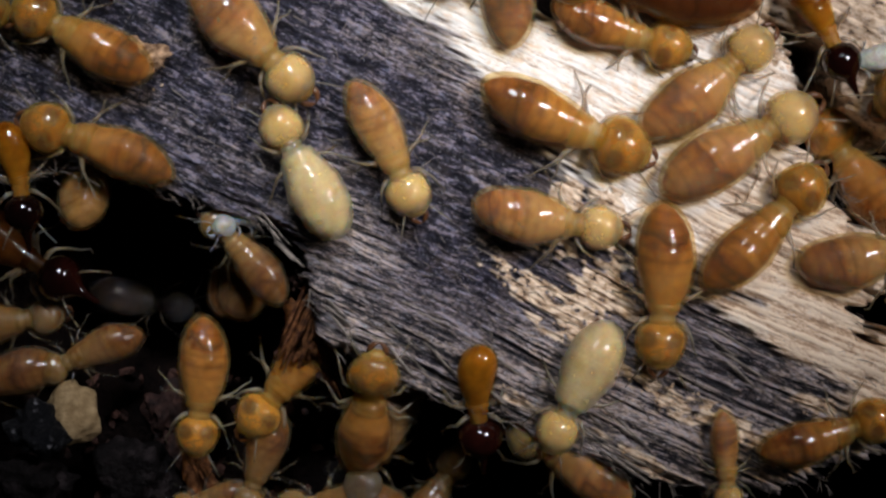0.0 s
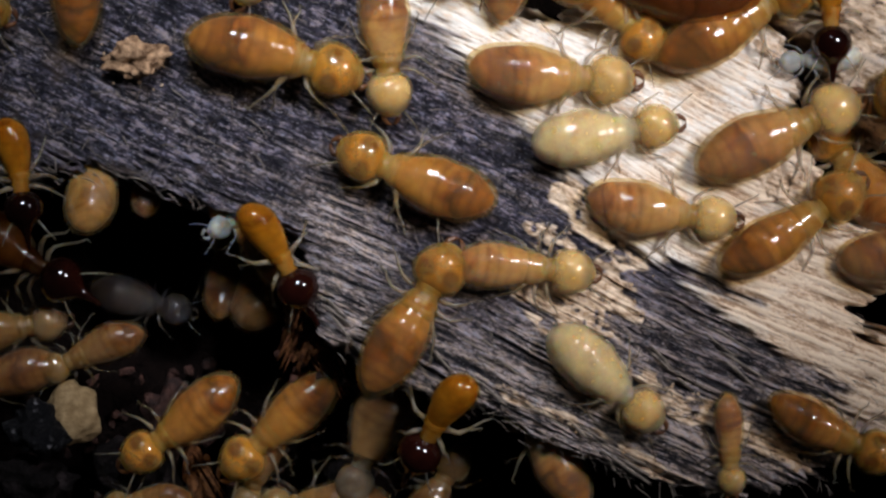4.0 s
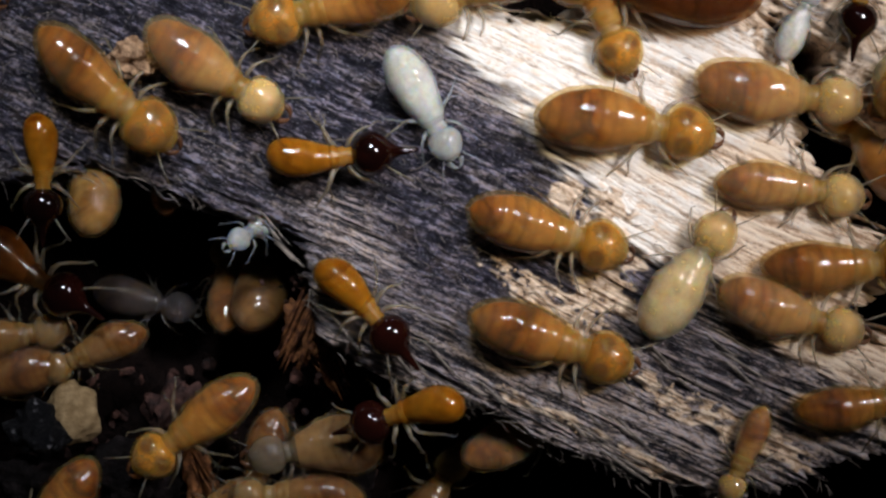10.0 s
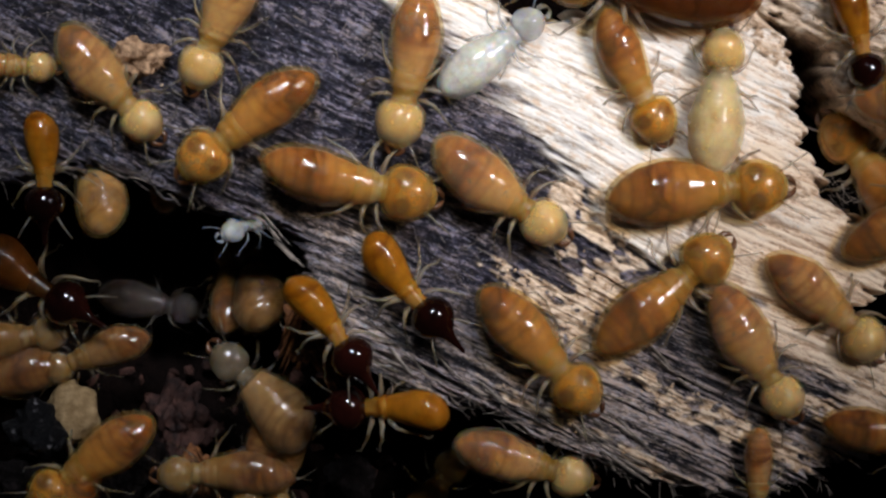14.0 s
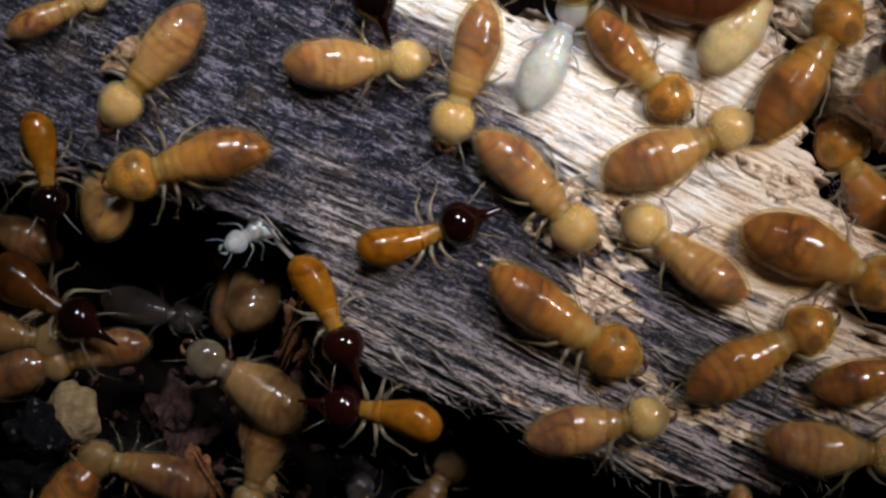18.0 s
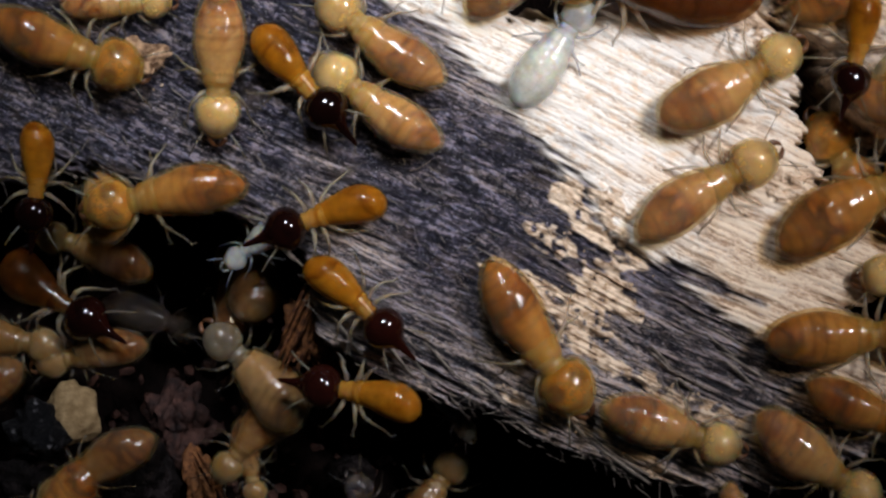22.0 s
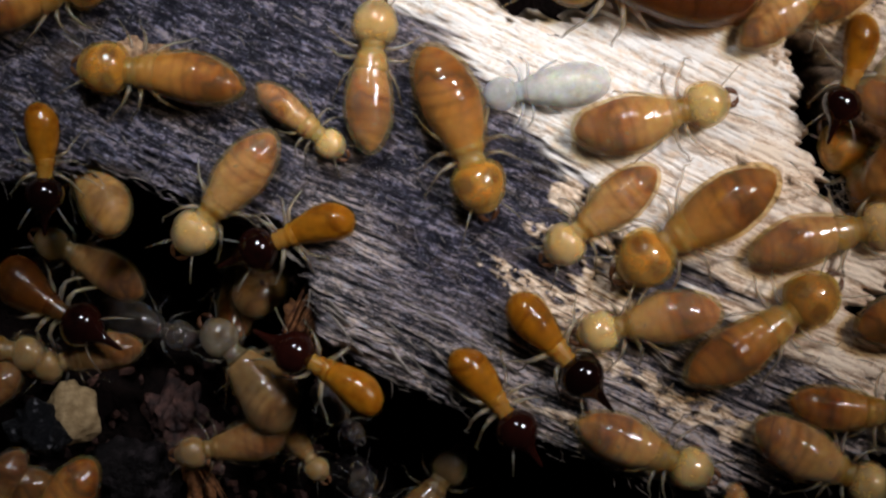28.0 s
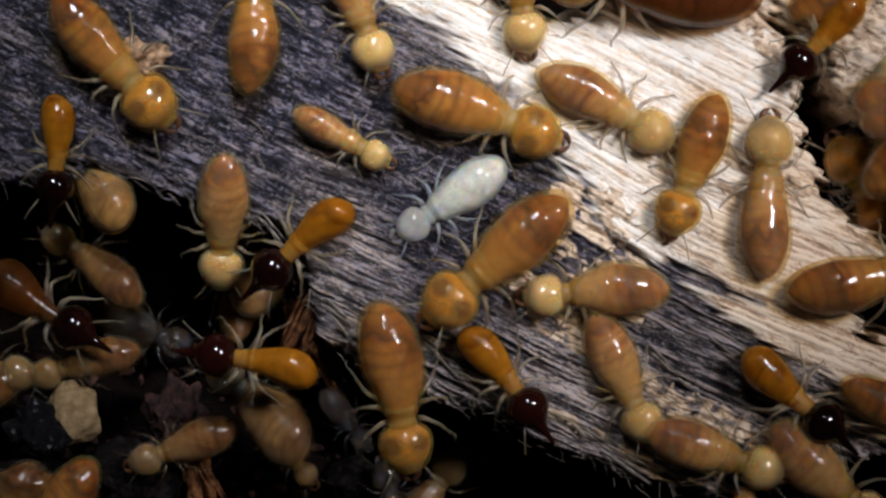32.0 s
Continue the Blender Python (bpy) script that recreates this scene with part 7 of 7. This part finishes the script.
    crawl("amber", 0.988, [(0, -15.259, 4.526, 0.06, -16.9, 0), (19, -15.259, 4.526, 0.06, -16.9, 0), (20, -13.871, 4.735, 0.06, -19.2, 0), (20.5, -12.329, 4.887, 0.06, -22.9, 0), (21, -11.205, 5.165, 0.06, -22.7, 0), (22, -9.636, 5.033, 0.06, -17.8, 0), (23, -9.886, 4.617, 0.06, -27.6, 0), (24, -10.205, 5.089, 0.06, -16.2, 0), (24.5, -9.58, 4.998, 0.06, -22.4, 0), (25, -9.525, 5.109, 0.06, -20.1, 0), (25.5, -9.615, 5.2, 0.06, -18.3, 0), (27.5, -9.879, 5.651, 0.06, 7.8, 0), (28, -10.399, 6.019, 0.06, 18.1, 0), (29, -10.261, 7.581, 0.06, 23.2, 0), (32, -10.261, 7.581, 0.06, 23.2, 0)])
    crawl("amber", 1.055, [(0, -6.308, 9.74, 0, -28.6, 0), (28, -6.308, 9.74, 0, -28.6, 0), (29, -4.71, 7.795, 0, -23.5, 0), (29.5, -4.266, 6.406, 0, -18.9, 0), (30, -4.217, 5.426, 0, -24.4, 0), (30.5, -2.716, 5.141, 0, -17.7, 0), (31, -1.264, 4.71, 0, -14.3, 0), (31.5, -0.285, 4.238, 0, -15.1, 0), (32, 0.549, 3.529, 0, -20.8, 0)])
    crawl("amber", 0.895, [(0, 11.746, 9.455, 0.06, -127.9, 0), (28, 11.746, 9.455, 0.06, -127.9, 0), (29, 10.011, 8.206, 0.06, -118.8, 0), (30, 8.622, 7.178, 0.06, -108.6, 0), (30.5, 8.261, 6.262, 0.06, -112.3, 0), (31, 7.484, 5.29, 0.06, -126.7, 0), (31.5, 6.769, 3.867, 0.06, -119.7, 0), (32, 6.276, 2.388, 0.06, -109.5, 0)])
    crawl("pale", 0.862, [(0, 9.094, 9.441, 0.18, -111.8, 0), (21, 9.094, 9.441, 0.18, -111.8, 0), (22, 9.094, 8.124, 0.18, -110.9, 0), (23, 8.748, 7.188, 0.18, -105.1, 0), (24, 8.089, 5.871, 0.18, -108.4, 0), (24.5, 8.103, 5.227, 0.18, -116.3, 0), (25, 7.424, 4.741, 0.18, -128.5, 0), (25.5, 7.154, 4.478, 0.18, -118.9, 0), (26.17, 7.073, 4.695, 0.18, -67.7, 0), (26.83, 6.992, 4.912, 0.18, -16.4, 0), (27.5, 6.911, 5.129, 0.18, 34.9, 0), (28, 8.457, 5.892, 0.18, 30.3, 0), (29, 10.689, 7.084, 0.18, 27.8, 0), (32, 10.689, 7.084, 0.18, 27.8, 0)])
    crawl("pale", 0.883, [(0, 15.345, 0.153, 0.12, -174.8, 0), (20, 15.345, 0.153, 0.12, -174.8, 0), (21, 13.68, -0.055, 0.12, -172.2, 0), (22, 12.292, -0.319, 0.12, -167.7, 0), (22.5, 11.439, -0.388, 0.12, -165.4, 0), (23, 11.169, -0.173, 0.12, -163.2, 0), (23.5, 10.523, -0.555, 0.12, -159.1, 0), (24, 10.322, -0.624, 0.12, -155.7, 0), (24.5, 9.608, -0.749, 0.12, -158.4, 0), (25, 9.053, -0.839, 0.12, -158.7, 0), (25.5, 8.72, -0.853, 0.12, -157.9, 0), (27.5, 5.973, -1.38, 0.12, -173.7, 0), (28, 5.348, -1.7, 0.12, -167.4, 0), (28.5, 5.619, -1.727, 0.12, -168.5, 0), (29, 5.494, -1.457, 0.12, -179.4, 0), (29.5, 5.674, -0.978, 0.12, -190.8, 0), (30, 4.821, -0.742, 0.12, -194.5, 0), (30.5, 4.121, -0.874, 0.12, -177.9, 0), (31, 3.871, -0.923, 0.12, -172.1, 0), (32, 4.051, -0.978, 0.12, -173.9, 0)])
    crawl("pale", 0.881, [(0, -2.138, 10.15, 0.06, -52.1, 0), (28, -2.138, 10.15, 0.06, -52.1, 0), (29, -1.722, 8.831, 0.06, -57.7, 0), (30, -0.625, 7.13, 0.06, -80, 0), (30.5, 0.083, 6.956, 0.06, -73.3, 0), (31, 0.847, 7.095, 0.06, -70.7, 0), (32, 1.819, 6.887, 0.06, -82.6, 0)])
    crawl("pale", 0.859, [(0, -3.529, 10.574, 0, -63.4, 0), (30, -3.529, 10.574, 0, -63.4, 0), (31, -2.835, 8.768, 0, -68.2, 0), (31.5, -2.473, 7.413, 0, -69.7, 0), (32, -2.23, 6.301, 0, -69.4, 0)])
    crawl("pale", 0.827, [(0, -1.305, 9.872, 0.06, -119.1, 0), (1, -1.93, 8.414, 0.06, -115.3, 0), (2, -2.485, 6.873, 0.06, -115.1, 0), (3, -3.895, 6.97, 0.06, -122.4, 0), (3.5, -3.895, 7.13, 0.06, -122.9, 0), (5.5, -4.637, 9.525, 0.06, -117.8, 0), (32, -4.637, 9.525, 0.06, -117.8, 0)])
    crawl("pale", 0.902, [(0, 0.361, 9.941, 0.06, -117.8, 0), (1, -0.194, 8.831, 0.06, -105.9, 0), (2, -1.097, 7.269, 0.06, -97.9, 0), (3, -1.43, 5.012, 0.06, -90.5, 0), (3.5, -1.375, 5.047, 0.06, -84.7, 0), (5.5, -1.999, 8.275, 0.06, -90, 0), (7, -2.277, 10.497, 0.06, -90, 0), (32, -2.277, 10.497, 0.06, -90, 0)])
    crawl("amber", 1.057, [(0, -13.593, 10.913, 0.06, -41.8, 0), (29, -13.593, 10.913, 0.06, -41.8, 0), (30, -12.482, 9.802, 0.06, -45, 0), (31, -11.094, 8.275, 0.06, -45, 0), (31.5, -9.254, 6.678, 0.06, -45.7, 0), (32, -8.449, 4.929, 0.06, -46.7, 0)])
    crawl("queen", 1.35, [(0, 5.493, 6.515, -0.06, 172.8, 0), (32, 5.493, 6.515, -0.06, 172.8, 0)])
    crawl("amber", 1.115, [(0, 12.838, 4.935, 0.18, -144.2, 0), (23, 12.838, 4.935, 0.18, -144.2, 0), (24, 11.798, 4.173, 0.18, -154.5, 0), (25, 10.134, 3.272, 0.18, -145.6, 0), (25.5, 9.337, 3.147, 0.18, -150.4, 0), (27.5, 6.544, 0.894, 0.18, -148.9, 0), (28, 6.578, 0.818, 0.18, -147.2, 0), (28.5, 6.571, 0.936, 0.18, -149.9, 0), (29, 6.585, 1.511, 0.18, -161.8, 0), (29.5, 4.838, 1.913, 0.18, -169.7, 0), (30, 3.168, 1.463, 0.18, -157.9, 0), (30.5, 2.336, 0.998, 0.18, -150.1, 0), (31, 2.01, 0.86, 0.18, -146.6, 0), (32, 1.615, 0.014, 0.18, -139, 0)])
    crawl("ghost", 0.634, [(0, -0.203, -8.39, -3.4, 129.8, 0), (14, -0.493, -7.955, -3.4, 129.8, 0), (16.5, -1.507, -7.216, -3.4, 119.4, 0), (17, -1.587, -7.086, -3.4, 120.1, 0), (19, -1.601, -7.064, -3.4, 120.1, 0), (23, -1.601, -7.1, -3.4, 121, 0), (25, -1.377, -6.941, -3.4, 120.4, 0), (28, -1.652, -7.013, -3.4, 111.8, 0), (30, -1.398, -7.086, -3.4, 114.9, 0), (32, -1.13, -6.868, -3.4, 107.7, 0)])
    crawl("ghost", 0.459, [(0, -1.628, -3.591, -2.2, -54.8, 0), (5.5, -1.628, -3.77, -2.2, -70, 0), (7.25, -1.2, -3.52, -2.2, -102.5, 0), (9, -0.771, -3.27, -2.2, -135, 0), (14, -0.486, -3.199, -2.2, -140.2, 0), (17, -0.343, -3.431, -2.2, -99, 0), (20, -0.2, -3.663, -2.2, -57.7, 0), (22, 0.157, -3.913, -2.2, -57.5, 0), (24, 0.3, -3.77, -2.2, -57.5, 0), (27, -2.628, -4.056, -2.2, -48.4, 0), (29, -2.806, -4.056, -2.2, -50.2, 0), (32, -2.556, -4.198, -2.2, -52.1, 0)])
    crawl("cave", 0.571, [(0, -5.695, -6.346, -3.2, -167.5, 0), (3, -6.852, -6.346, -3.2, -169.7, 0), (7, -8.442, -6.635, -3.2, -180, 0), (12, -3.816, -5.912, -3.2, -128.7, 0), (18, -4.828, -5.045, -3.2, -74.1, 0), (22, -5.045, -5.262, -3.2, -77, 0), (28, -3.816, -4.828, -3.2, -54, 0), (32, -4.105, -4.973, -3.2, -54, 0)])


motions()
